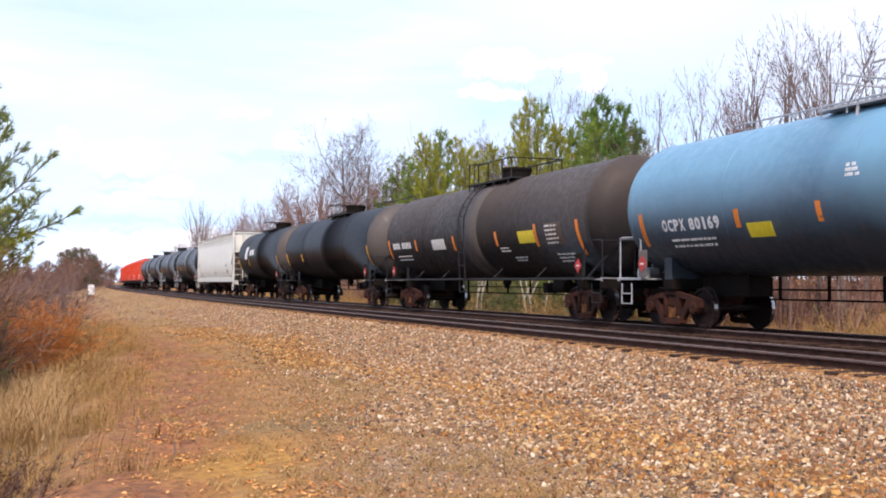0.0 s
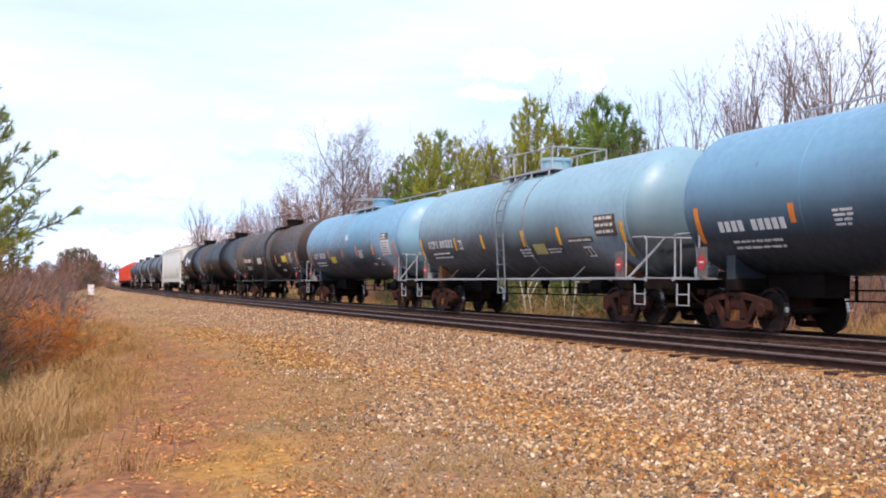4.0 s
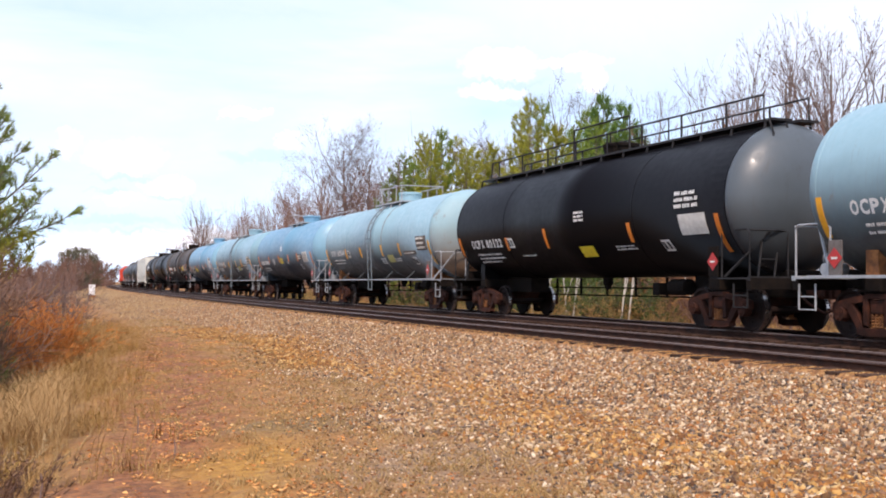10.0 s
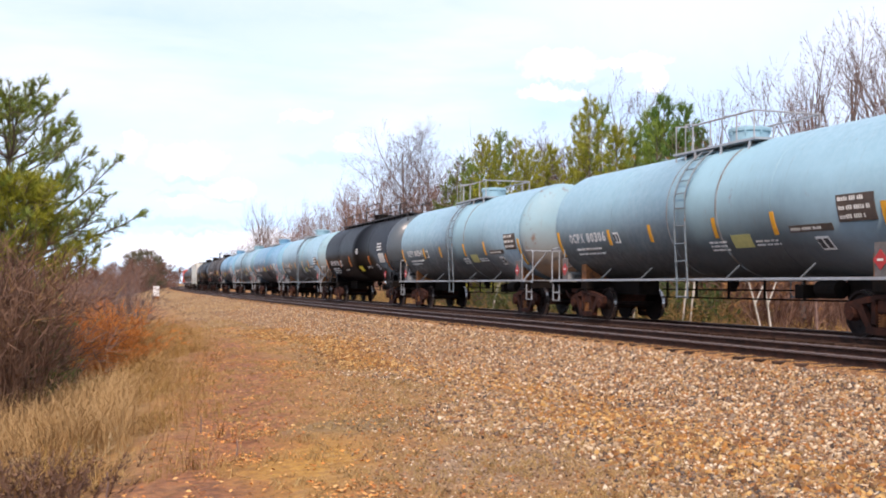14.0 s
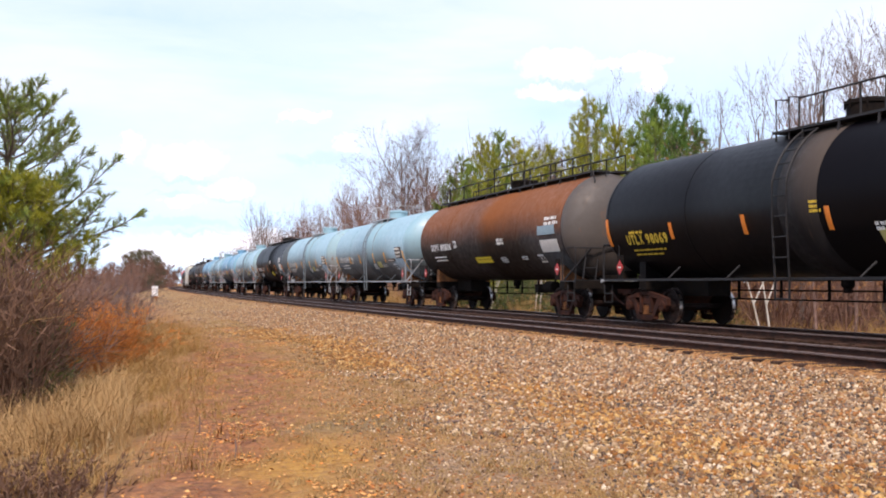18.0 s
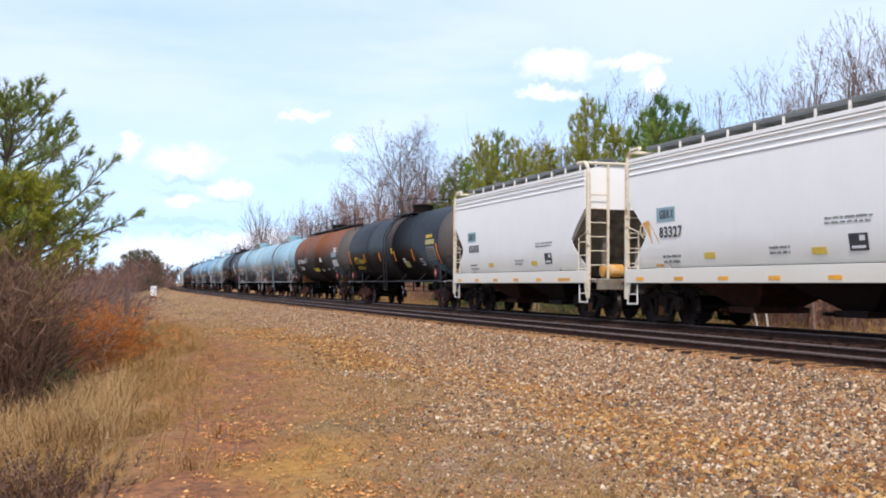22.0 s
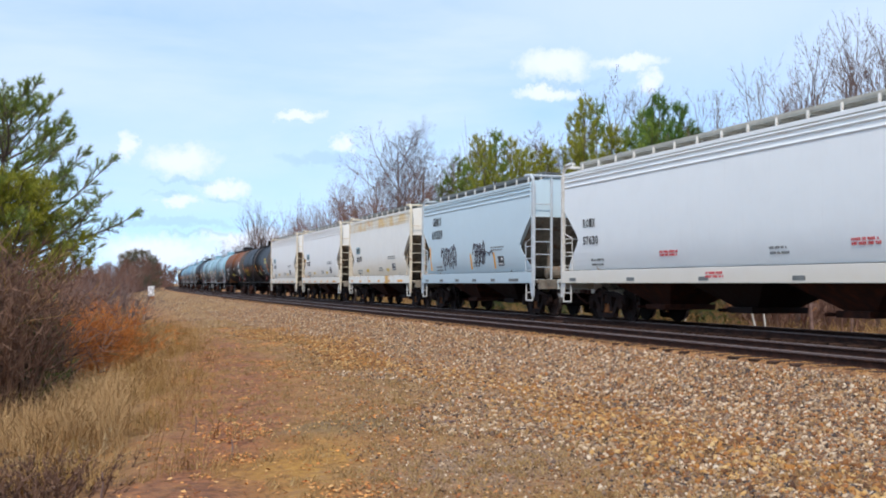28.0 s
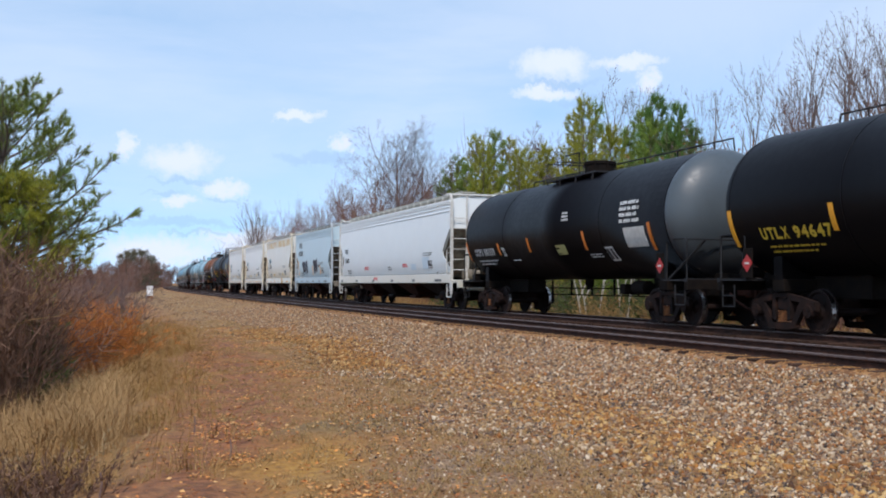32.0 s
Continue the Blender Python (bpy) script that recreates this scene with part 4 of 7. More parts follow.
    part("brake_piping", (lambda b: (pipes(b), b)[1])(bmesh.new()), M["steel_dark"], car, "brake pipe and hangers below the tank")

    def valve(bm):
        lathe(bm, [(0.95, 0.11), (1.0, 0.14), (1.28, 0.14)], 16, "z", (0, 0.2, 0))
        box(bm, -0.07, 0.07, 0.13, 0.27, 0.84, 0.98, 0.02)
    part("outlet_valve", (lambda b: (valve(b), b)[1])(bmesh.new()), M["steel_dark"], car)

    def cylinder_box(bm):
        lathe(bm, [(-0.35, 0.04), (-0.33, 0.19), (0.33, 0.19), (0.35, 0.04)], 16, "y", (-0.55, -bogie + 2.1, 0.92))
        box(bm, -0.75, -0.35, -bogie + 2.75, -bogie + 3.05, 0.72, 1.02, 0.03)
    part("brake_cylinder", (lambda b: (cylinder_box(b), b)[1])(bmesh.new()), M["steel_dark"], car)

    if style == "ladder":
        for sx in (-1, 1):
            def side(bm, sx=sx):
                box(bm, sx * 1.50 - 0.035, sx * 1.50 + 0.035, -hs - 0.3, hs + 0.3, 1.10, 1.155)
            part("side_sill", (lambda b: (side(b), b)[1])(bmesh.new()), M["grey_metal"] if not dark else M["dark_metal"], car, "light steel bar along the side")
        for k, y in enumerate((-hs * 0.62, -hs * 0.25, hs * 0.30, hs * 0.62)):
            for sx in (-1, 1):
                b_ = bmesh.new()
                tube(b_, [(sx * 1.50, y, 1.13), (sx * 1.22, y - 0.13, 1.44)], 0.024, 6)
                part("sill_bracket", b_, M[colour] if not dark else M["dark_metal"], car)

    # manway, platform and rails on top
    top = ZC + R
    dome_y = -0.5

    def dome(bm):
        lathe(bm, [(top - 0.12, 0.46), (top + 0.28, 0.46), (top + 0.30, 0.50), (top + 0.36, 0.50), (top + 0.40, 0.44), (top + 0.43, 0.1)], 24, "z", (0, dome_y, 0))
        for k in range(8):
            a = k * math.tau / 8
            tube(bm, [(0.48 * math.cos(a), dome_y + 0.48 * math.sin(a), top + 0.22), (0.48 * math.cos(a), dome_y + 0.48 * math.sin(a), top + 0.40)], 0.025, 5)
        box(bm, 0.55, 0.85, dome_y + 0.55, dome_y + 0.2, top - 0.25, top + 0.16, 0.03)
    part("manway_dome", (lambda b: (dome(b), b)[1])(bmesh.new()), M[colour] if not dark else M["steel_dark"], car, "round manway housing on top")

    y0, y1 = (-2.1, 1.5) if style != "walk" else (-hs - 0.25, hs + 0.25)

    def platform(bm):
        wide = 0.92 if style != "walk" else 0.60
        for sx in (-1, 1):
            xa, xb = sorted((sx * 0.50, sx * wide)) if style != "walk" else sorted((sx * 0.10, sx * wide))
            zz = top - 0.10 if style != "walk" else top + 0.03
            box(bm, xa, xb, y0, y1, zz, zz + 0.05)
            k = y0 + 0.25
            while k < y1:
                tube(bm, [(sx * (wide - 0.03), k, zz), (sx * (wide + 0.02), k, ZC + math.sqrt(R * R - (wide + 0.02) ** 2) - 0.10)], 0.03, 5)
                k += 1.15
    part("roof_walk" if style == "walk" else "roof_platform", (lambda b: (platform(b), b)[1])(bmesh.new()), M["dark_metal"] if dark else M["grey_metal"], car)

    def railing(bm):
        if style == "walk":
            x, zz = -0.58, top + 0.08
            for sx in (-1, 1):
                x = sx * 0.58
                tube(bm, [(x, y0 + 0.3, zz), (x, y0 + 0.3, zz + 0.52), (x, y1 - 3.2, zz + 0.52)], 0.024, 6)
                k = y0 + 1.6
                while k < y1 - 0.8:
                    tube(bm, [(x, k, zz), (x, k, zz + 0.52)], 0.026, 5)
                    k += 1.75
                tube(bm, [(x, y1 - 3.2, zz + 0.52), (x, y1 - 0.8, zz + 0.50), (x, y1 - 0.7, zz)], 0.024, 6)
                tube(bm, [(x, -1.9, zz), (x, -1.9, zz + 0.85), (x, 1.1, zz + 0.85), (x, 1.1, zz)], 0.026, 6)
        elif style == "plain":
            zz = top - 0.06
            tube(bm, [(0.80, -hs + 0.6, zz - 0.1), (0.80, -hs + 0.7, zz + 0.46), (0.80, hs - 0.7, zz + 0.46), (0.80, hs - 0.6, zz - 0.1)], 0.024, 6)
            for k in range(7):
                tube(bm, [(0.80, -hs + 1.6 + k * (shell - 3.2) / 6, zz - 0.12), (0.80, -hs + 1.6 + k * (shell - 3.2) / 6, zz + 0.46)], 0.020, 5)
            for k in (0.75, 1.45):
                tube(bm, [(-0.88, k, zz - 0.15), (-0.88, k, zz + 0.55), (0.80, k, zz + 0.55)], 0.022, 6)
            tube(bm, [(-0.88, -0.9, zz - 0.1), (-0.88, -0.9, zz + 0.66), (-0.88, 0.1, zz + 0.66)], 0.022, 6)
        else:
            zz = top - 0.06
            for sx in (-1, 1):
                x = sx * 0.88
                tube(bm, [(x, -2.0, zz), (x, -2.0, zz + 0.62), (x, 0.6, zz + 0.62), (x, 0.6, zz)], 0.024, 6)
                for k in (-1.3, -0.2):
                    tube(bm, [(x, k, zz), (x, k, zz + 0.62)], 0.022, 5)
            tube(bm, [(-0.88, -2.0, zz + 0.62), (0.88, -2.0, zz + 0.62)], 0.022, 6)
            for k in (0.95, 1.4):
                tube(bm, [(-0.88, k, zz - 0.2), (-0.88, k, zz + 0.70), (-0.55, k, zz + 0.72)], 0.024, 6)
    part("railing", (lambda b: (railing(b), b)[1])(bmesh.new()), M["dark_metal"] if dark else M["grey_metal"], car, "tubular safety railing round the top")

    # ladders on the sides
    at_y = -0.1 if not dark else 0.2
    if style == "ladder":
        for sx in (-1, 1):
            def ladder(bm, sx=sx):
                for y in (-0.24, 0.24):
                    pts = [(sx * 1.60, y + at_y, 0.68), (sx * 1.60, y + at_y, 1.13), (sx * 1.67, y + at_y, 2.4), (sx * 1.67, y + at_y, 3.1)]
                    for k in range(7):
                        a = radians(14 + 44 * k / 6)
                        pts.append((sx * (R + 0.10) * math.cos(a), y + at_y, ZC + (R + 0.10) * math.sin(a)))
                    tube(bm, pts, 0.024, 5)
                for k in range(6):
                    z = 0.72 + k * 0.42
                    x = sx * (1.60 if z < 1.13 else 1.66)
                    tube(bm, [(x, at_y - 0.24, z), (x, at_y + 0.24, z)], 0.018, 5)
                for k in range(5):
                    a = radians(14 + 44 * k / 4)
                    tube(bm, [(sx * (R + 0.1) * math.cos(a), at_y - 0.24, ZC + (R + 0.1) * math.sin(a)), (sx * (R + 0.1) * math.cos(a), at_y + 0.24, ZC + (R + 0.1) * math.sin(a))], 0.018, 5)
            part("ladder", (lambda b: (ladder(b), b)[1])(bmesh.new()), M["dark_metal"] if dark else M["ladder_blue"], car, "narrow steel ladder up the side of the tank")
    if style == "walk":
        for s in (-1, 1):
            def end_ladder(bm, s=s):
                for x in (-0.62, -0.22):
                    tube(bm, [(x - 0.5, s * (half - 0.75), 1.12), (x, s * (hs + 0.32), top - 0.25), (x, s * (hs + 0.18), top + 0.04)], 0.024, 5)
                for k in range(8):
                    f = k / 8
                    x, y, z = -0.62 - 0.5 * (1 - f), s * ((half - 0.75) * (1 - f) + (hs + 0.32) * f), 1.12 + f * (top - 0.25 - 1.12)
                    tube(bm, [(x, y, z), (x + 0.4, y, z)], 0.018, 5)
            part("end_ladder", (lambda b: (end_ladder(b), b)[1])(bmesh.new()), M["dark_metal"], car)

    if style == "ladder" and not dark:
        for y in (-1.55, 0.62):
            b_ = bmesh.new()
            lathe(b_, [(y - 0.03, R + 0.002), (y - 0.022, R + 0.018), (y + 0.022, R + 0.018), (y + 0.03, R + 0.002)], 56, "y", (0, 0, ZC))
            part("tank_band", b_, M["stained_band"], car, "rust-streaked steel band round the tank", True)
    b_ = bmesh.new()
    lathe(b_, [(-0.30, 0.03), (-0.28, 0.12), (0.20, 0.12), (0.22, 0.03)], 12, "x", (-0.85, half - 1.05, 1.27))
    box(b_, -1.25, -1.02, half - 1.32, half - 1.12, 1.12, 1.36, 0.02)
    tube(b_, [(-1.1, half - 1.0, 1.12), (-1.1, half - 1.0, 1.52), (-0.8, half - 0.9, 1.60)], 0.022, 6)
    part("brake_gear", b_, M["grey_metal"] if not dark else M["steel_dark"], car, "air cylinder, valve box and pipe on the end platform")
    if belt:
        def band(bm):
            lathe(bm, [(-0.9, R + 0.003), (-0.9, R + 0.010), (0.35, R + 0.010), (0.35, R + 0.003)], 56, "y", (0, 0, ZC))
        part("stained_band", (lambda b: (band(b), b)[1])(bmesh.new()), M[belt], car, "stained band round the middle, a painted highlight on slate cars", True)

    # lettering, reflectors and notices on the near side
    lay = LAYOUTS[layout] if layout else {}
    for y, v0, v1 in lay.get("strips", ((hs - 0.1, -0.9, -0.2), (hs - 3.5, -0.7, -0.3), (-hs + 0.1, -1.1, -0.2))):
        b_ = bmesh.new()
        skin_patch(b_, y - 0.07, y + 0.07, v0, v1, 0.010, 0.010)
        part("reflector", b_, M[stripe], car, "upright reflective strip")
    if mark == "|":
        y, v, wide_ = lay.get("mark", (hs - 1.0, -0.55, 2.1))
        b_ = bmesh.new()
        for k in range(10):
            if k != 4:
                skin_patch(b_, y - (k + 0.7) * wide_ / 10, y - k * wide_ / 10, v, v + 0.23)
        part("reporting_mark", b_, M[text], car, "row of faded unreadable characters")["kind"] = "stuff"
    elif mark:
        y, v, wide_ = lay["mark"]
        vs, fs = stencil(mark, 0.25, 0.014)
        span = max(q[0] for q in vs)
        pts = [on_tank(y - q[0] * wide_ / span, v + q[1], 0.008) for q in vs]
        pydata("reporting_mark", pts, fs, M[text], car, "stencilled reporting mark")["kind"] = "stuff"
    for name, mat, y0, y1, v0, v1, lab in lay.get("plates", ()):
        b_ = bmesh.new()
        skin_patch(b_, y1, y0, v0, v1, 0.010, 0.010)
        part(name, b_, M[mat], car, lab)
    for mat, y, v, rows, wide_, h, gap in lay.get("prints", ()):
        b_ = bmesh.new()
        bars(b_, lambda b, a0, a1, w0, w1: skin_patch(b, a0, a1, w0, w1, 0.016, 0.006), y, v, rows, wide_, h, gap, seed + int(10 * abs(y)))
        part("small_print", b_, M[mat if mat != "own" else text], car, "lines of small unreadable stencilling")["kind"] = "stuff"
    for y0, y1, v0, v1 in lay.get("boxes", ()):
        b_ = bmesh.new()
        skin_patch(b_, y1, y0, v0, v1, 0.008, shear=0.06)
        d = part("data_plate", b_, M["text_white"], car, "square data stencil with dark panels")
        for k in range(2):
            b_ = bmesh.new()
            w_ = (y0 - y1) / 2
            skin_patch(b_, y1 + 0.04 + k * w_, y1 + w_ - 0.02 + k * w_, v0 + 0.05, v1 - 0.05, 0.014, shear=0.05)
            part("data_plate_inset", b_, M["text_black"], d)
    if "emblem" in label:
        b_ = bmesh.new()
        skin_patch(b_, 3.2, 4.0, -0.25, 0.55, shear=-0.5)
        part("emblem", b_, M["text_white"], car, "white slanted emblem shape")
        b_ = bmesh.new()
        for k in range(4):
            skin_patch(b_, 1.6 - k * 0.75, 2.2 - k * 0.75, -0.02, 0.33)
        part("emblem", b_, M["text_white"], car, "white bar of an unreadable name")["kind"] = "stuff"
    # hazard placard on its board near the end
    for s in ((-1,) if colour == "black" and text == "text_white" else (-1, 1)):
        def board(bm, s=s):
            y = s * (half - 1.75)
            box(bm, -1.50, -1.47, y - 0.17, y + 0.17, 1.15, 1.78, 0.01)
        h = part("placard_holder", (lambda b: (board(b), b)[1])(bmesh.new()), M["grimy_board"] if not dark else M["steel_dark"], car)

        def diamond(bm, s=s):
            y, z = s * (half - 1.75), 1.46
            q = 0.19
            a = [bm.verts.new((-1.512, y + dy, z + dz)) for dy, dz in ((-q, 0), (0, -q), (q, 0), (0, q))]
            b = [bm.verts.new((-1.502, y + dy, z + dz)) for dy, dz in ((-q, 0), (0, -q), (q, 0), (0, q))]
            bm.faces.new(a)
            for k in range(4):
                bm.faces.new((a[k], b[k], b[(k + 1) % 4], a[(k + 1) % 4]))
            bmesh.ops.recalc_face_normals(bm, faces=bm.faces[:])
        part("hazard_placard", (lambda b: (diamond(b), b)[1])(bmesh.new()), M["placard_red"], h, "red diamond hazard placard")

        def panel(bm, s=s):
            y = s * (half - 1.75)
            box(bm, -1.518, -1.514, y - 0.08, y + 0.08, 1.44, 1.48)
        part("placard_panel", (lambda b: (panel(b), b)[1])(bmesh.new()), M["placard_white"], h)
    return put_car(car, s0)


# --- covered hoppers ---
def hopper_car(s0, colour, label, mark=(), body=11.7, half=7.1, bays=2, bogie=5.0, bar="white_bar", roof_top=4.46, logo=None, sill_colour=None, curved=True, seed=0, graffiti=False, stripes=True, slope=2.93):
    car = tagged(new("covered_hopper"), label, "hopper car", "freight cars of the train")
    hb = body / 2
    W = 1.55
    eave = roof_top - 0.30

    # body section (x, z): bulging side that tucks in towards the sill, rounded roof
    flank = [(1.42, 0.905), (1.55, 0.934), (1.7, 0.956), (1.9, 0.976), (2.2, 0.993), (2.7, 1.004), (3.2, 1.004), (eave - 0.35, 1.0)]

    def side_at(z):
        for (za, fa), (zb, fb) in zip(flank, flank[1:]):
            if z <= zb:
                return W * (fa + (fb - fa) * max(0.0, (z - za) / (zb - za)))
        return W

    def section(side=1.0):
        s = [(-W * f, z) for z, f in flank] + [ (-W * 0.985, eave), (-W * 0.92, roof_top - 0.17), (-W * 0.66, roof_top - 0.06), (-W * 0.35, roof_top), (0, roof_top + 0.02)]
        return s + [(-x, z) for x, z in s[-2::-1]]

    def shell(bm):
        # the ends slope in from the side-post line: upper end wall upright, slope sheet below
        ys = [-hb + 0.10, -hb + 1.35, -hb / 2, 0.0, hb / 2, hb - 1.35, hb - 0.10]
        rings = []
        for y in ys:
            rings.append([bm.verts.new((x, y, z)) for x, z in section()])
        for a, b in zip(rings, rings[1:]):
            for k in range(len(a) - 1):
                bm.faces.new((a[k], a[k + 1], b[k + 1], b[k]))
            bm.faces.new((a[-1], a[0], b[0], b[-1]))
        bm.faces.new(rings[0][::-1])
        bm.faces.new(rings[-1])
        # cut the lower corners to the sloping end line
        for s in (-1, 1):
            p = Vector((0, s * (hb - 0.10), 3.15))
            q = Vector((0, s * (hb - 0.10 - slope * 0.72), 1.42 - 0.1))
            d = (q - p).normalized()
            nrm = Vector((0, -d.z, d.y)) * (1 if s > 0 else -1)
            if nrm.y * s < 0:
                nrm = -nrm
            bmesh.ops.bisect_plane(bm, geom=bm.verts[:] + bm.edges[:] + bm.faces[:], plane_co=p, plane_no=nrm, clear_outer=True)
            open_edges = [e for e in bm.edges if len(e.link_faces) == 1]
            if open_edges:
                bmesh.ops.holes_fill(bm, edges=open_edges)
        bmesh.ops.recalc_face_normals(bm, faces=bm.faces[:])
        for f in bm.faces:
            f.smooth = True
        for e in bm.edges:
            if len(e.link_faces) == 2 and e.calc_face_angle(0) > 0.45:
                e.smooth = False
    b_ = bmesh.new()
    shell(b_)
    part("body", b_, M[colour], car)

    def slope_sheet(bm, s):
        z0, z1 = 1.22, 3.13
        y1 = s * (hb - 0.09)
        y0 = s * (hb - 0.10 - slope * 0.76)
        v = [bm.verts.new(c) for c in ((-W * 0.93, y1 - s * 0.02, z1), (W * 0.93, y1 - s * 0.02, z1), (W * 0.93, y0 + s * 0.02, z0), (-W * 0.93, y0 + s * 0.02, z0))]
        w = [bm.verts.new(q.co + Vector((0, s * 0.03, 0.02))) for q in v]
        bm.faces.new(w)
        for k in range(4):
            bm.faces.new((v[k], v[(k + 1) % 4], w[(k + 1) % 4], w[k]))
        bmesh.ops.recalc_face_normals(bm, faces=bm.faces[:])
    for s in (-1, 1):
        b_ = bmesh.new()
        slope_sheet(b_, s)
        part("slope_sheet", b_, M["hopper_in"], car, "dirty sloping end sheet")

        def shear_plate(bm, s=s):
            box(bm, -W + 0.06, W - 0.06, min(s * (hb - 2.0), s * (half - 0.75)), max(s * (hb - 2.0), s * (half - 0.75)), 1.06, 1.14)
            box(bm, -0.3, 0.3, min(s * (hb - 3.0), s * (half - 0.6)), max(s * (hb - 3.0), s * (half - 0.6)), 0.74, 1.08, 0.02)
            box(bm, -W + 0.1, W - 0.1, s * (half - 0.75) - 0.06, s * (half - 0.75) + 0.06, 0.86, 1.16, 0.01)
            for x in (-0.55, 0.55):
                box(bm, x - 0.06, x + 0.06, s * (hb - 0.9) - 0.06, s * (hb - 0.9) + 0.06, 1.12, 2.9)
        b_ = bmesh.new()
        shear_plate(b_)
        part("end_sill", b_, M["hopper_in"] if bar != "white_bar" else M["old_white"], car, "stained end platform and posts")
        truck(car, s * bogie, "truck_dark")
        coupler(car, s * (half - 0.62), s)

        def ladder(bm, s=s):
            y = s * (hb + 0.06)
            yi = s * (hb - 0.62)
            x = -W + 0.03
            for sx in (-1, 1):
                x = sx * (W - 0.03)
                # corner post that bends over at the top into the roof
                box(bm, x - 0.05, x + 0.05, y - 0.06, y + 0.06, 0.98, roof_top - 0.30, 0.01)
                tube(bm, [(x, y, roof_top - 0.32), (x, y - s * 0.03, roof_top - 0.12), (x, y - s * 0.20, roof_top + 0.02), (x, yi, roof_top + 0.04)], 0.055, 6)
                for k in range(8):
                    z = 1.15 + k * 0.40
                    if z < 3.9:
                        tube(bm, [(x, y, z), (x - sx * 0.62, y, z)], 0.018, 5)
                box(bm, x - sx * 0.62 - 0.03, x - sx * 0.62 + 0.03, y - 0.03, y + 0.03, 1.1, roof_top - 0.05)
                # side grab irons
                ya, yb = y - s * 0.05, y - s * 0.62
                tube(bm, [(x, yb, 1.3), (x, yb, 2.35), (x, ya, 2.5)], 0.018, 5)
                for k in range(3):
                    tube(bm, [(x, ya, 1.45 + k * 0.38), (x, yb, 1.45 + k * 0.38)], 0.017, 5)
            tube(bm, [(-W + 0.05, y - s * 0.12, roof_top + 0.0), (W - 0.05, y - s * 0.12, roof_top + 0.0)], 0.045, 6)
        b_ = bmesh.new()
        ladder(b_)
        part("end_ladder", b_, M[bar], car, "painted end frame with ladder rungs")

        for sx in (-1, 1):
            x = sx * (W - 0.03)
            b_ = bmesh.new()
            for a in (0.0, -0.52):
                y = s * (hb + 0.02 + a)
                tube(b_, [(x, y, 1.0), (x, y, 0.50)], 0.024, 6)
            tube(b_, [(x, s * (hb + 0.02), 0.50), (x, s * (hb - 0.50), 0.50)], 0.026, 6)
            tube(b_, [(x, s * (hb + 0.02), 0.75), (x, s * (hb - 0.50), 0.75)], 0.02, 6)
            part("sill_step", b_, M["white_bar"], car)
            # the side sheet runs out to the end, with a notch before the slope sheet
            b_ = bmesh.new()
            zs = (1.42, 1.55, 1.7, 1.9, 2.1, 2.3, 2.5, 2.7, 2.95, 3.14)
            outer = (0.12, 0.22, 0.40, 0.64, 0.88, 1.02, 0.84, 0.62, 0.36, 0.12)
            rows_ = []
            for zz, cut in zip(zs, outer):
                xx = sx * (side_at(zz) + 0.004)
                inner = max(cut + 0.15, 0.35 + (3.15 - zz) / 1.83 * slope * 0.72 + 0.1)
                rows_.append([b_.verts.new((xx - dx * sx, s * (hb - q), zz)) for dx, q in ((0, cut), (0, (cut + inner) / 2), (0, inner), (0.02, cut))])
            for a, b in zip(rows_, rows_[1:]):
                for i, j in ((0, 1), (1, 2), (3, 0)):
                    b_.faces.new((a[i], a[j], b[j], b[i]))
            bmesh.ops.recalc_face_normals(b_, faces=b_.faces[:])
            part("side_sheet", b_, M[colour], car)

        for sx in (-1, 1):
            b_ = bmesh.new()
            x = sx * (W - 0.02)
            v = [b_.verts.new((x + d, s * yy, zz)) for d in (-0.02, 0.02) for yy, zz in ((hb + 0.16, 1.15), (hb - 0.2, 1.15), (hb - 0.02, 0.62), (hb + 0.16, 0.62))]
            b_.faces.new(v[:4])
            b_.faces.new(v[4:][::-1])
            for k in range(4):
                b_.faces.new((v[k], v[(k + 1) % 4], v[4 + (k + 1) % 4], v[4 + k]))
            bmesh.ops.recalc_face_normals(b_, faces=b_.faces[:])
            part("jacking_pad", b_, M[bar], car)

    # brake gear on the rear platform
    b_ = bmesh.new()
    lathe(b_, [(-0.95, 0.05), (-0.92, 0.19), (-0.30, 0.19), (-0.27, 0.05)], 14, "x", (0, -hb + 0.28, 1.40))
    part("air_reservoir", b_, M["rust_run"] if bar == "cream_bar" else M["hopper_in"], car, "stained air reservoir on the end platform")
    b_ = bmesh.new()
    ring = [(0.35 + 0.27 * math.cos(q * math.tau / 16), -hb - 0.14, 2.55 + 0.27 * math.sin(q * math.tau / 16)) for q in range(17)]
    tube(b_, ring, 0.02, 5)
    for q in range(5):
        a = q * math.tau / 5
        tube(b_, [(0.35, -hb - 0.12, 2.55), (0.35 + 0.27 * math.cos(a), -hb - 0.14, 2.55 + 0.27 * math.sin(a))], 0.013, 5)
    box(b_, 0.25, 0.45, -hb - 0.10, -hb + 0.02, 2.40, 2.72, 0.01)
    part("brake_wheel", b_, M[bar], car, "hand brake wheel on its housing")

    # side sills
    for sx in (-1, 1):
        def sill(bm, sx=sx):
            x0, x1 = sorted((sx * (W - 0.04), sx * (W + 0.035)))
            v = box(bm, x0, x1, -hb - 0.02, hb + 0.02, 1.04, 1.40, 0.012)
        b_ = bmesh.new()
        sill(b_)
        part("side_sill", b_, M["sill_rust"] if "rusty eaves" in label else M[sill_colour or colour], car, "deep side sill")

        for z in (eave - 0.04, eave - 0.17, eave - 0.32):
            b_ = bmesh.new()
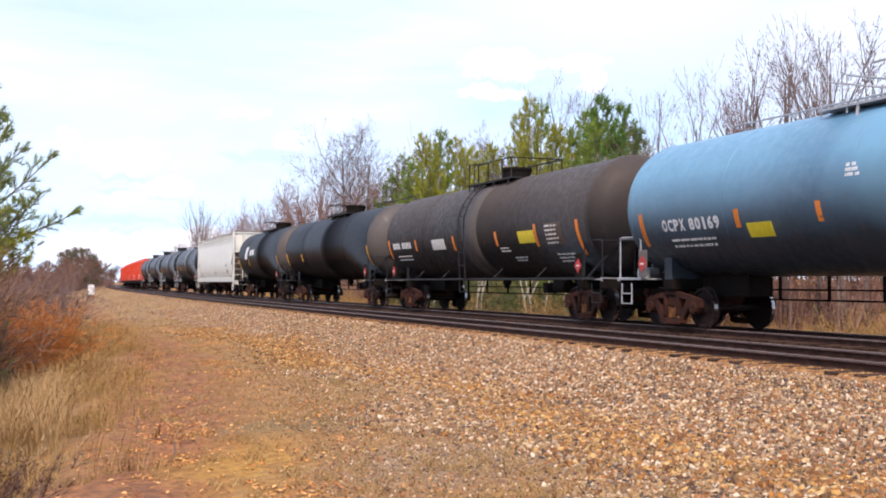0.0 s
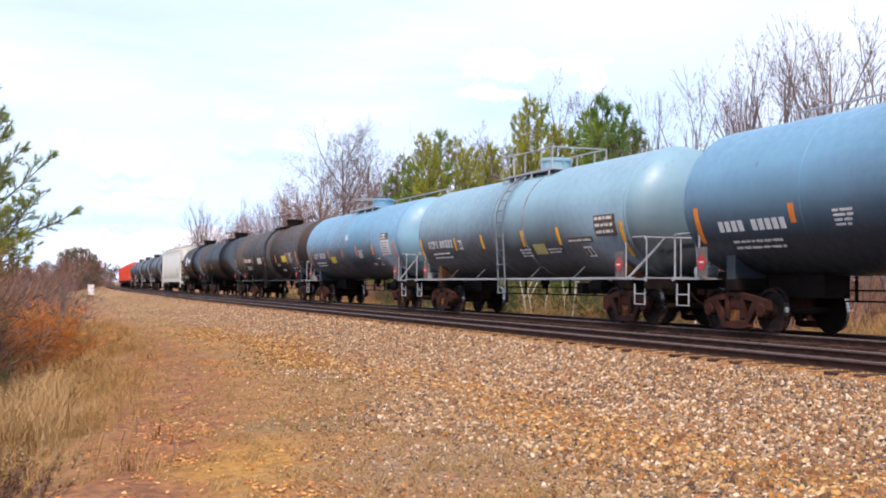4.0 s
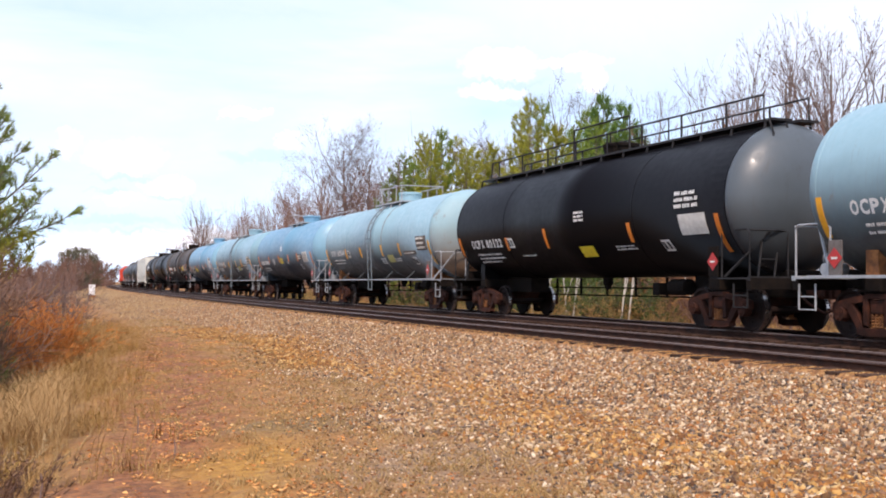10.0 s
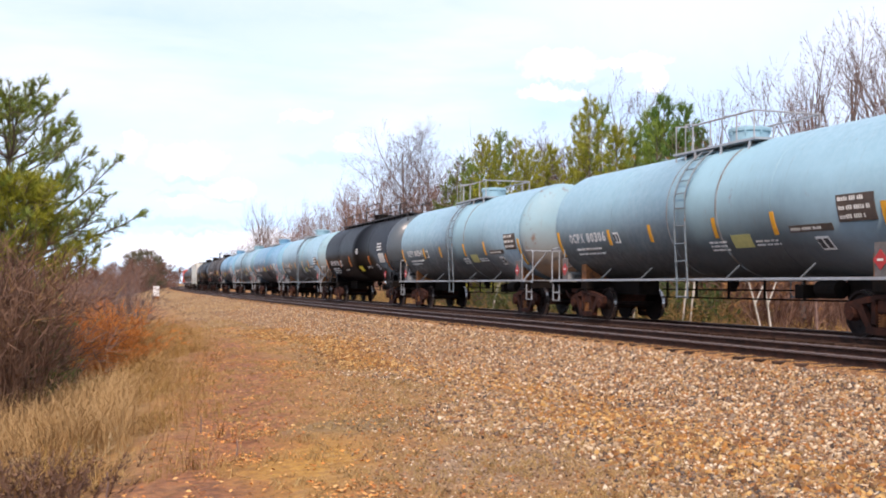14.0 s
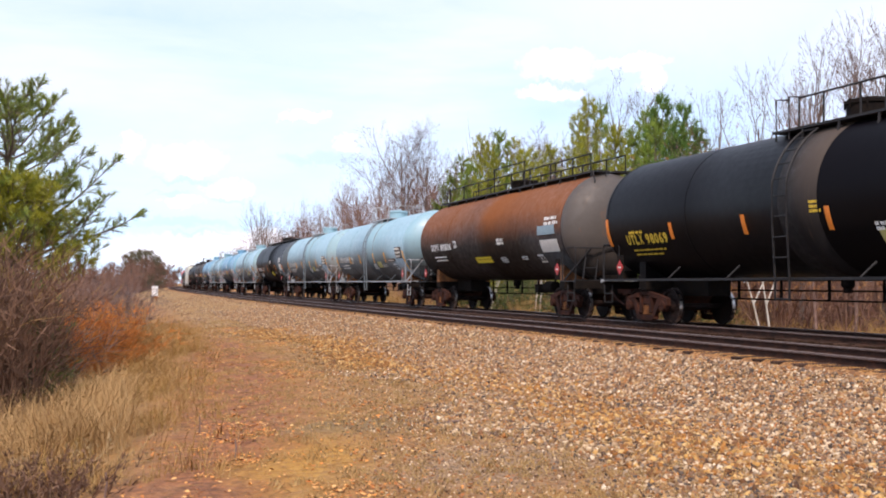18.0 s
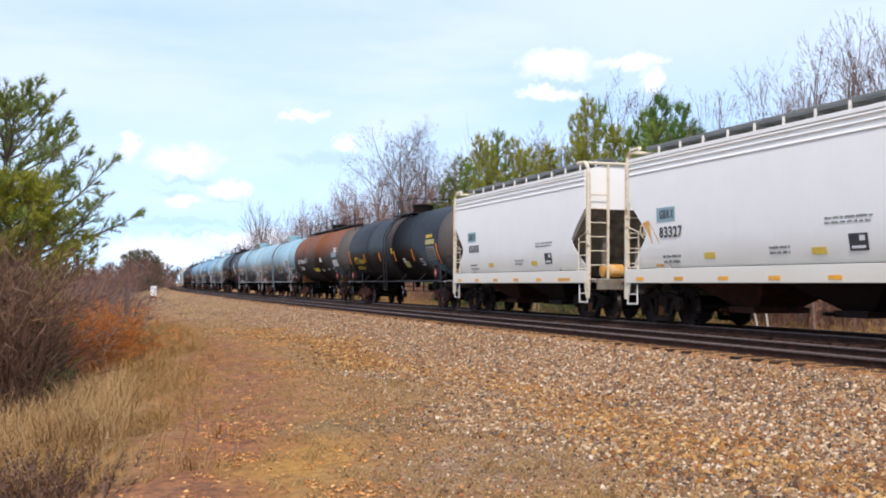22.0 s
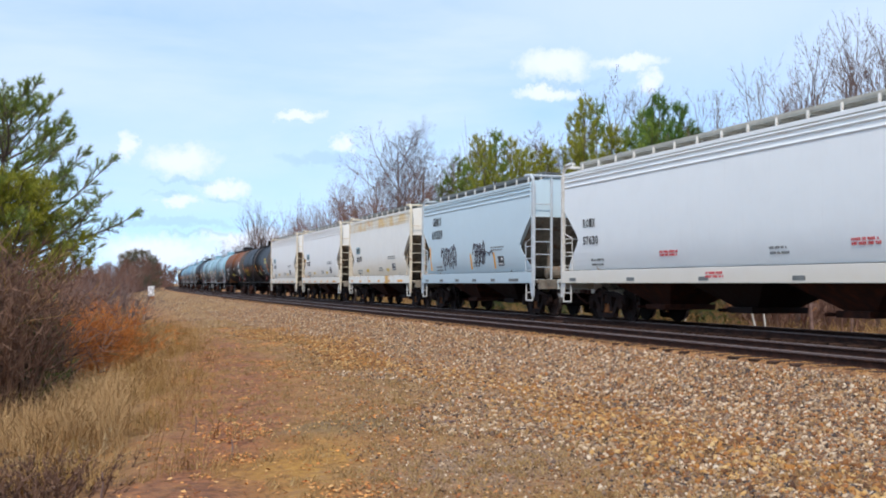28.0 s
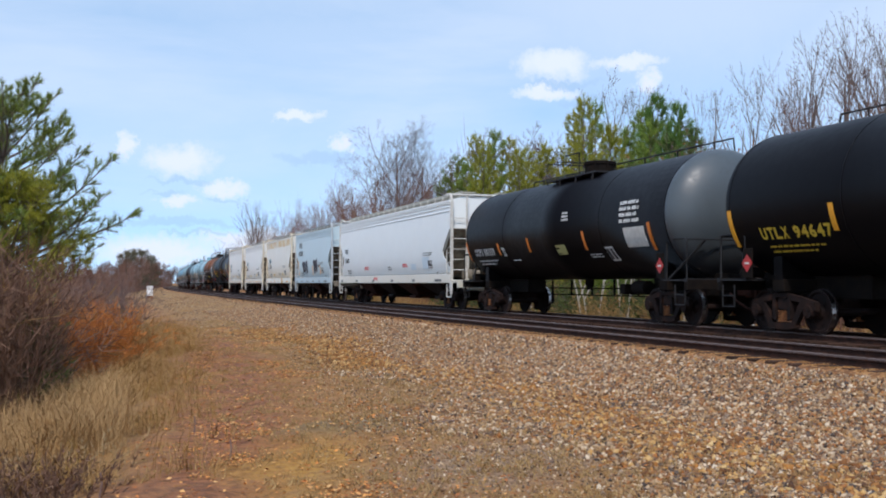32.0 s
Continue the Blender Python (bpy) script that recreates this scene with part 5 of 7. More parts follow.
            tube(b_, [(sx * W, -hb + 0.11, z), (sx * W, hb - 0.11, z)], 0.028, 6)
            part("eave_rib", b_, M["eave_rust"] if "rusty eaves" in label else M[colour], car)
        b_ = bmesh.new()
        box(b_, *sorted((sx * (W - 0.1), sx * (W + 0.02))), -hb + 0.11, hb - 0.11, eave + 0.02, eave + 0.10)
        part("top_chord", b_, M[colour], car)
        if "rusty eaves" in label:
            b_ = bmesh.new()
            box(b_, *sorted((sx * (W + 0.004), sx * (W + 0.010))), -hb + 0.12, hb - 0.12, eave - 0.46, eave - 0.04)
            part("rust_stain", b_, M["eave_rust"], car, "orange rust stains under the eaves")

    # roof walk with stanchions
    for sx in (-1, 1):
        def walk_way(bm, sx=sx):
            x0, x1 = sorted((sx * 0.52, sx * 1.02))
            z = roof_top + 0.10
            for k in range(5):
                xx = x0 + (x1 - x0) * k / 4
                box(bm, xx - 0.045, xx + 0.045, -hb + 0.1, hb - 0.1, z, z + 0.035)
            y = -hb + 0.4
            while y < hb:
                box(bm, x0, x1, y - 0.025, y + 0.025, z - 0.10, z + 0.0)
                y += 1.05
            box(bm, sx * 1.03 - 0.012, sx * 1.03 + 0.012, -hb + 0.1, hb - 0.1, z - 0.05, z + 0.06)
        b_ = bmesh.new()
        walk_way(b_)
        part("roof_walk", b_, M["walk_pale"] if "red stencils" in label else M["roofgrey"], car, "grey grating walkway on the roof")

        def stanchion(bm):
            box(bm, -0.03, 0.02, -0.022, 0.022, roof_top - 0.14, roof_top + 0.10)
        y = -hb + 0.4
        while y < hb:
            shared(("stanchion", roof_top), "walk_bracket", stanchion, M["white_bar"], car).location = (sx * 1.06, y, 0)
            y += 1.05

    def hatch(bm):
        box(bm, -0.42, 0.42, -hb + 0.9, hb - 0.9, roof_top, roof_top + 0.14, 0.02)
        y = -hb + 1.4
        while y < hb - 1:
            tube(bm, [(-0.46, y, roof_top + 0.16), (0.46, y, roof_top + 0.16)], 0.025, 5)
            y += 1.2
    b_ = bmesh.new()
    hatch(b_)
    part("trough_hatch", b_, M["roofgrey"], car)

    # discharge hoppers below the sill
    span = body - 4.2
    for k in range(bays):
        y = -span / 2 + span * (k + 0.5) / bays

        def bay(bm, y=y):
            h = span / bays / 2
            top = [bm.verts.new((x, yy, 1.25)) for x, yy in ((-1.4, y - h), (1.4, y - h), (1.4, y + h), (-1.4, y + h))]
            bot = [bm.verts.new((x, yy, 0.48)) for x, yy in ((-0.55, y - 0.42), (0.55, y - 0.42), (0.55, y + 0.42), (-0.55, y + 0.42))]
            for i in range(4):
                bm.faces.new((top[i], bot[i], bot[(i + 1) % 4], top[(i + 1) % 4]))
            bm.faces.new(bot)
            bm.faces.new(top[::-1])
            bmesh.ops.recalc_face_normals(bm, faces=bm.faces[:])
            box(bm, -0.75, 0.75, y - 0.5, y + 0.5, 0.36, 0.50, 0.02)
            tube(bm, [(-0.95, y + 0.55, 0.42), (0.95, y + 0.55, 0.42)], 0.04, 8)
        b_ = bmesh.new()
        bay(b_)
        part("discharge_hopper", b_, M["truck"] if k % 2 else M["wheel"], car, "rusty discharge bay with outlet gate")

    def centre_sill(bm):
        box(bm, -0.3, 0.3, -hb, hb, 0.86, 1.2)
        tube(bm, [(0.9, -hb + 1.5, 0.72), (0.9, hb - 1.5, 0.72)], 0.03, 6)
        lathe(bm, [(-0.3, 0.05), (-0.28, 0.2), (0.28, 0.2), (0.3, 0.05)], 14, "y", (-0.2, hb - 0.8, 1.36))
    b_ = bmesh.new()
    centre_sill(b_)
    part("centre_sill", b_, M["steel_dark"], car)

    # reflectors and lettering
    xs = -(W + 0.040)
    if stripes:
        for k in range(6):
            y = hb - 0.75 - k * (body - 2.2) / 5

            def refl(bm, y=y):
                w = 0.42 if k == 5 else 0.2
                box(bm, xs - 0.004, xs + 0.004, y - w, y + w, 1.10, 1.19)
            b_ = bmesh.new()
            refl(b_)
            part("reflector", b_, M["stripe"] if colour not in ("silver", "pale_teal") else M["roofgrey"], car, "lengthways reflective strip on the sill")
    xw = -W * 1.008 - 0.004

    def prints(bm):
        def flat(b, y0, y1, z0, z1):
            box(b, xw - 0.004, xw + 0.004, y0, y1, z0, z1)
        bars(bm, flat, hb - 1.75, 1.72, 2, 0.9, 0.06, 0.13, seed)
        bars(bm, flat, -hb + 3.7, 2.30, 2, 1.4, 0.04, 0.09, seed + 1)
        bars(bm, flat, -0.3, 1.80, 2, 0.8, 0.05, 0.11, seed + 2)
    b_ = bmesh.new()
    prints(b_)
    part("small_print", b_, M["roofgrey"], car, "small unreadable stencilling")["kind"] = "stuff"

    def plate(bm):
        box(bm, xw - 0.006, xw + 0.002, -hb + 2.53, -hb + 3.05, 1.64, 1.96)
    b_ = bmesh.new()
    plate(b_)
    d = part("data_plate", b_, M["text_black"], car, "black square data stencil")

    def plate_lines(bm):
        box(bm, xw - 0.009, xw - 0.007, -hb + 2.60, -hb + 2.75, 1.82, 1.92)
        box(bm, xw - 0.009, xw - 0.007, -hb + 2.60, -hb + 2.98, 1.68, 1.73)
    b_ = bmesh.new()
    plate_lines(b_)
    part("data_plate_inset", b_, M["text_white"], d)
    if stripes and colour not in ("silver", "pale_teal"):
        for y in (hb - 3.85, -hb + 3.95):
            b_ = bmesh.new()
            box(b_, xw - 0.006, xw + 0.002, y - 0.22, y + 0.22, 1.60, 1.74)
            part("notice", b_, M["notice_amber"], car, "small amber notice")
    for text, y, z, h, mat in mark:
        flat_text("reporting_mark", text, xw - 0.010, y, z, h, M[mat], car, "stencilled reporting mark", 1.33, 0.010)
    if logo:
        y, z, w, h = logo
        b_ = bmesh.new()
        box(b_, xw - 0.006, xw + 0.002, y - w, y, z, z + h)
        part("logo_panel", b_, M["logo_blue"], car, "blue-grey emblem panel")
    if "rust run" in label:
        b_ = bmesh.new()
        va = [b_.verts.new((xw - 0.004, yy, zz)) for yy, zz in ((hb - 0.85, 2.55), (hb - 1.15, 2.62), (hb - 1.62, 2.1), (hb - 1.70, 1.45), (hb - 1.32, 1.45), (hb - 1.24, 2.15))]
        b_.faces.new(va)
        part("rust_run", b_, M["rust_run"], car, "orange rust run down the side")
    if "red stencils" in label:
        for y, z, w_ in ((4.2, 1.70, 0.9), (-2.85, 1.74, 0.95), (2.0, 1.16, 0.8)):
            b_ = bmesh.new()
            xx = xw - 0.004 if z > 1.45 else xs - 0.004
            bars(b_, lambda b, y0, y1, z0, z1: box(b, xx - 0.004, xx + 0.004, y0, y1, z0, z1), y, z + 0.14, 2, w_, 0.055, 0.08, int(50 + y))
            part("red_stencil", b_, M["text_red"], car, "red unreadable stencil")["kind"] = "stuff"
        for y0, y1, z0, z1 in ((-4.95, -4.2, 1.6, 1.86), (-6.9, -5.95, 1.62, 2.12)):
            b_ = bmesh.new()
            box(b_, xw - 0.003, xw + 0.002, y0, y1, z0, z1)
            part("paint_patch", b_, M["patch_blue"], car, "pale blue touched-up patch")
    if graffiti:
        rr = random.Random(seed)
        for y, v0, v1 in ((4.84, 1.55, 2.5), (-0.08, 1.55, 2.1), (-2.5, 1.55, 2.1)):
            b_ = bmesh.new()
            box(b_, xw - 0.022, xw - 0.010, y - 0.055, y + 0.055, v0, v1)
            part("reflector", b_, M["stripe"], car, "upright reflective strip")
        for y0, y1, z0, z1, turns in ((3.3, 1.55, 1.5, 2.6, 9), (-0.45, -1.6, 1.6, 2.6, 8), (-1.2, -2.35, 1.95, 2.2, 3)):
            b_ = bmesh.new()
            pts = []
            for q in range(turns * 4):
                f = q / (turns * 4 - 1)
                a_ = q * math.tau / 4 * 0.93
                pts.append((xw - 0.002, y0 + (y1 - y0) * f + 0.12 * math.cos(a_) + rr.uniform(-0.05, 0.05), (z0 + z1) / 2 + (z1 - z0) / 2 * math.sin(a_) * rr.uniform(0.55, 1.0)))
            tube(b_, pts, 0.020, 4)
            part("graffiti", b_, M["graffiti"], car, "scrawled dark spray-paint tag")
    # stencils, patches and the lower side sheets follow the bulge of the side
    for ob in [c for c in car.children_recursive if c.name.split(".")[0] in ("small_print", "data_plate", "data_plate_inset", "notice", "reporting_mark", "logo_panel", "rust_run", "red_stencil", "paint_patch", "graffiti", "reflector")]:
        for v in ob.data.vertices:
            if v.co.z > 1.415:
                v.co.x -= math.copysign(W * 1.004 - side_at(v.co.z), v.co.x)
    return put_car(car, s0)


M["eave_rust"] = shade("rust_stained_cream_paint", [(0.74, 0.68, 0.54), (0.84, 0.79, 0.67)], 2, rough=0.5, spots=[((0.76, 0.55, 0.24), 0.7, 0.46, 0.12), ((0.68, 0.33, 0.07), 1.1, 0.55, 0.12)])
M["sill_rust"] = shade("rust_stained_white_sill", [(0.80, 0.75, 0.64), (0.87, 0.85, 0.78)], 2, rough=0.5, spots=((0.72, 0.40, 0.08), 0.8, 0.54, 0.10))
M["patch_blue"] = shade("pale_blue_patch", [(0.58, 0.70, 0.78), (0.70, 0.78, 0.83)], 4, rough=0.6)
M["rust_run"] = shade("orange_rust_bloom", [(0.72, 0.52, 0.28), (0.66, 0.34, 0.08), (0.55, 0.24, 0.05)], 3.5, rough=0.8)
M["logo_blue"] = shade("grey_blue_emblem", [(0.20, 0.34, 0.38), (0.28, 0.42, 0.46)], 10, rough=0.5)


def red_car(s0, label):
    """Red full-width car near the head of the train, seen only from far off."""
    car = tagged(new("red_hopper"), label, "hopper car", "freight cars of the train")
    b_ = bmesh.new()
    box(b_, -1.5, 1.5, -7.3, 7.3, 1.3, 4.3, 0.25)
    part("body", b_, M["red"], car)
    b_ = bmesh.new()
    box(b_, -1.1, 1.1, -7.0, 7.0, 4.28, 4.5, 0.1)
    part("roof_hatch", b_, M["red"], car)
    for k in range(9):
        b_ = bmesh.new()
        y = -6.8 + k * 1.7
        box(b_, -1.58, -1.49, y - 0.06, y + 0.06, 1.3, 4.1)
        part("side_post", b_, M["red"], car)
    for y in (-5.5, -2.5):
        b_ = bmesh.new()
        box(b_, -1.53, -1.505, y - 0.7, y + 0.7, 1.4, 2.3)
        part("emblem", b_, M["text_white"], car, "white emblem patch low on the side")
    b_ = bmesh.new()
    box(b_, -1.4, 1.4, -7.6, 7.6, 0.9, 1.3, 0.02)
    part("underframe", b_, M["steel_dark"], car)
    for s in (-1, 1):
        truck(car, s * 5.6)
        coupler(car, s * 7.35, s)
    return put_car(car, s0)


# --- the consist, head first; each car's place along the line at 16 s ---
for k in range(6):
    red_car(298.0 + 15.9 * k, "red freight car with white emblem patches, far up the line")
for k in range(4):
    tank_car(282.0 - 17.1 * k + 0.0, "slate", "slate-black weathered tank car with painted highlight band and roof platform", "", style="plain", seed=60 + k, belt="glint_band")
hopper_car(212.0, "old_white", "stained white covered hopper with ribbed ends", [], body=18.4, half=9.9, bays=3, bogie=7.2, bar="white_bar", roof_top=4.5, stripes=False, seed=71)
TANKS = [
    (194.1, dict(colour="black", label="black tank car with white emblem on its side", shell=12.4, half=7.6, bogie=5.4, style="plain", seed=1, head="greyhead")),
    (177.6, dict(colour="black", label="long black tank car with dull grey end", shell=15.4, half=8.9, bogie=6.6, style="plain", seed=2, head="greyhead")),
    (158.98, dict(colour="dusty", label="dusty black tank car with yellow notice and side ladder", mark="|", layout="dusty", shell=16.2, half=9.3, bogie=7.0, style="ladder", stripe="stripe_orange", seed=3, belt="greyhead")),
    (141.5, dict(colour="blue", label="sky-blue tank car, lower half grimy and painted in shade, orange reflectors", mark="OCPX 80169", layout="blue", style="plain", stripe="stripe_orange", seed=4, head="blue_head_lit")),
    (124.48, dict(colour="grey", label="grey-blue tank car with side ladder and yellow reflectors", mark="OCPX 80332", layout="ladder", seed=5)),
    (107.45, dict(colour="blue", label="sky-blue tank car, lower half grimy and painted in shade, rust streaks", mark="|", layout="blue_two", style="plain", stripe="stripe_orange", seed=6, head="blue_head_lit")),
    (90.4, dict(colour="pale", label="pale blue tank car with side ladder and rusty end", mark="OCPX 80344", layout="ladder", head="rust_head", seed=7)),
    (73.15, dict(colour="black", label="glossy black tank car with full-length railed roof walk", mark="OCPX 80122", layout="walk", style="walk", stripe="stripe_orange", seed=8, shell=14.7, head="black_head_lit")),
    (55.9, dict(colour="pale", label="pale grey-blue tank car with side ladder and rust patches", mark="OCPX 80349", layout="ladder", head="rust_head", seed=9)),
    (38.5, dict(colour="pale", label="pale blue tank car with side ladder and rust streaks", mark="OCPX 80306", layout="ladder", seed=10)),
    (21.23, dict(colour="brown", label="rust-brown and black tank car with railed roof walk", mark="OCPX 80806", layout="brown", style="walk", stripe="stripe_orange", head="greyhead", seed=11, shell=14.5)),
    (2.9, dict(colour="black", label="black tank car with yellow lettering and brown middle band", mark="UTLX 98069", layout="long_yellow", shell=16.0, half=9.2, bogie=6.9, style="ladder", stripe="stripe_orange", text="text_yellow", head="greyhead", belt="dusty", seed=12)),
    (-92.0, dict(colour="black", label="glossy black tank car with white lettering and head painted sky-lit grey", mark="OCPX 80159", layout="black", style="plain", stripe="stripe_orange", seed=13, head="black_head_lit")),
    (-109.35, dict(colour="black", label="black tank car with yellow lettering", mark="UTLX 94647", layout="yellow", shell=14.8, half=8.6, style="plain", stripe="stripe", text="text_yellow", seed=14)),
]
for s0, kw in TANKS:
    tank_car(s0, **kw)
HOPPERS = [
    (-12.95, dict(colour="white", label="white covered hopper with rust-stained end frames", mark=[("GBRX", 4.15, 2.62, 0.2, "text_black"), ("83305", 4.17, 2.16, 0.25, "text_black")], logo=(4.28, 2.55, 0.86, 0.34), bar="cream_bar", seed=21)),
    (-27.1, dict(colour="white", label="white covered hopper with orange rust run beside its emblem", mark=[("GBRX", 4.15, 2.62, 0.2, "text_black"), ("83327", 4.17, 2.16, 0.25, "text_black")], logo=(4.28, 2.55, 0.86, 0.34), bar="cream_bar", seed=22)),
    (-41.2, dict(colour="cream", label="cream-stained white covered hopper with rusty eaves", mark=[("GBRX", 4.15, 2.62, 0.2, "text_black"), ("83290", 4.17, 2.16, 0.25, "text_black")], logo=(4.28, 2.55, 0.86, 0.34), bar="cream_bar", seed=23)),
    (-54.9, dict(colour="pale_teal", label="pale teal-grey covered hopper with dark graffiti", mark=[("GBRX", 4.46, 3.34, 0.32, "text_black"), ("69339", 4.58, 2.82, 0.32, "text_black")], bar="silver_bar", seed=25, graffiti=True, body=11.8, half=7.0)),
    (-73.0, dict(colour="silver", label="long white covered hopper with red stencils and white sill", mark=[("ROIX", 8.42, 2.62, 0.22, "text_black"), ("57630", 8.45, 2.13, 0.22, "text_black")], bar="white_bar", body=19.6, half=11.1, bays=4, bogie=8.0, sill_colour="white", seed=26)),
]
M["silver_bar"] = shade("pale_grey_painted_bar", [(0.42, 0.46, 0.48), (0.56, 0.60, 0.62)], 5, rough=0.5)
for s0, kw in HOPPERS:
    hopper_car(s0, **kw)


# ---- plants and ballast ----
M["bark"] = shade("grey_brown_bark", [(0.07, 0.05, 0.042), (0.14, 0.105, 0.09), (0.21, 0.165, 0.14)], 4, rough=0.95, bump=0.4)
M["twig"] = shade("bare_twigs", [(0.0738, 0.048, 0.0437), (0.139, 0.1, 0.0924), (0.221, 0.168, 0.155)], 2, rough=0.95, by_island=0.7)
M["twig_red"] = shade("reddish_bare_twigs", [(0.12, 0.058, 0.042), (0.21, 0.108, 0.076), (0.30, 0.18, 0.13)], 2, rough=0.95, by_island=0.7)
M["birch"] = shade("pale_birch_bark", [(0.36, 0.33, 0.28), (0.62, 0.58, 0.52)], 6, rough=0.8)
M["needle"] = shade("pine_needles", [(0.07, 0.13, 0.012), (0.16, 0.24, 0.022), (0.28, 0.34, 0.04)], 1.5, rough=0.65, by_island=0.6)
M["needle_sun"] = shade("sunlit_young_pine_needles", [(0.06, 0.11, 0.025), (0.17, 0.23, 0.032), (0.34, 0.37, 0.05)], 1.0, rough=0.6, by_island=0.5)
M["needle_olive"] = shade("shaded_olive_needles", [(0.03, 0.05, 0.010), (0.075, 0.095, 0.016), (0.14, 0.15, 0.03)], 1.5, rough=0.75, by_island=0.6)
M["needle_far"] = shade("dull_olive_needles", [(0.075, 0.065, 0.038), (0.12, 0.105, 0.058), (0.18, 0.15, 0.085)], 1.5, rough=0.8, by_island=0.6)
M["needle_dark"] = shade("dark_pine_needles", [(0.035, 0.10, 0.016), (0.085, 0.18, 0.022), (0.16, 0.26, 0.035)], 1.5, rough=0.65, by_island=0.6)
M["needle_yellow"] = shade("yellow_green_needles", [(0.13, 0.145, 0.010), (0.28, 0.285, 0.018), (0.46, 0.42, 0.04)], 1.5, rough=0.65, by_island=0.6)
M["dead_leaf"] = shade("dead_oak_leaves", [(0.20, 0.085, 0.03), (0.36, 0.16, 0.055), (0.46, 0.25, 0.10)], 2, rough=0.9, by_island=0.7)
M["brush"] = shade("dry_bramble_stems", [(0.19, 0.101, 0.0336), (0.36, 0.211, 0.076), (0.52, 0.346, 0.136)], 1.5, rough=0.95, by_island=0.7)
M["brush_orange"] = shade("orange_brown_brush", [(0.38, 0.095, 0.018), (0.66, 0.21, 0.034), (0.76, 0.33, 0.08)], 1.2, rough=0.95, by_island=0.6)
M["bramble"] = shade("brown_bramble", [(0.15, 0.0724, 0.0264), (0.305, 0.163, 0.0547), (0.481, 0.294, 0.112)], 1.5, rough=0.95, by_island=0.7)
M["bramble_pale"] = shade("weathered_pale_stems", [(0.20, 0.125, 0.0546), (0.36, 0.24, 0.113), (0.52, 0.374, 0.203)], 1.5, rough=0.95, by_island=0.7)
M["pale_blade"] = shade("pale_grass_blades", [(0.2, 0.109, 0.045), (0.36, 0.214, 0.09), (0.5, 0.323, 0.153)], 1.2, rough=0.95, by_island=0.5, spec=0.15)
M["dry_blade"] = shade("bleached_grass_blades", [(0.0927, 0.041, 0.0129), (0.196, 0.0912, 0.0272), (0.309, 0.16, 0.0502), (0.227, 0.142, 0.0323), (0.433, 0.237, 0.0789)], 1.2, rough=0.95, by_island=0.5, spec=0.15)
M["bark_red"] = shade("reddish_brown_bark", [(0.11, 0.06, 0.05), (0.20, 0.125, 0.105), (0.28, 0.19, 0.16)], 4, rough=0.95, bump=0.3)
M["thorn"] = shade("dark_reddish_thorn_stems", [(0.0675, 0.0307, 0.0181), (0.144, 0.0742, 0.0454), (0.234, 0.132, 0.0825)], 1.5, rough=0.95, by_island=0.7)
M["straw"] = shade("dry_straw", [(0.20, 0.12, 0.045), (0.34, 0.21, 0.08), (0.46, 0.31, 0.13)], 2, rough=0.9, by_island=0.7)
M["shrub_green"] = shade("low_green_leaves", [(0.025, 0.045, 0.010), (0.06, 0.09, 0.016), (0.13, 0.15, 0.03)], 2, rough=0.7, by_island=0.7)
M["stone"] = shade("mixed_ballast_stone", [(0.024, 0.0126, 0.00786), (0.12, 0.0854, 0.0655), (0.38, 0.145, 0.0367), (0.1, 0.0543, 0.0297), (0.46, 0.252, 0.0917), (0.21, 0.15, 0.109), (0.5, 0.335, 0.184), (0.74, 0.601, 0.437)], 22, rough=0.85, by_island=0.86)
M["stone_rust"] = shade("rust_stained_ballast", [(0.03, 0.013, 0.00624), (0.21, 0.078, 0.0172), (0.42, 0.175, 0.0359), (0.12, 0.06, 0.025), (0.52, 0.27, 0.0702), (0.62, 0.43, 0.195)], 22, rough=0.85, by_island=0.86)
M["litter_leaf"] = shade("fallen_leaves", [(0.26, 0.08, 0.025), (0.58, 0.20, 0.045), (0.74, 0.32, 0.08), (0.66, 0.42, 0.18)], 3, rough=0.9, by_island=0.8)


def raw_mesh(name, v, quads, tris=None, smooth=False):
    """A mesh from arrays of vertices and of four- or three-cornered faces."""
    me = bpy.data.meshes.new(name)
    f = np.asarray(quads if tris is None else tris, dtype=np.int32)
    n, k = f.shape
    me.vertices.add(len(v))
    me.vertices.foreach_set("co", np.asarray(v, dtype=np.float32).ravel())
    me.loops.add(n * k)
    me.loops.foreach_set("vertex_index", f.ravel())
    me.polygons.add(n)
    me.polygons.foreach_set("loop_start", np.arange(0, n * k, k, dtype=np.int32))
    me.polygons.foreach_set("loop_total", np.full(n, k, dtype=np.int32))
    if smooth:
        me.polygons.foreach_set("use_smooth", np.ones(n, dtype=bool))
    me.update(calc_edges=True)
    return me


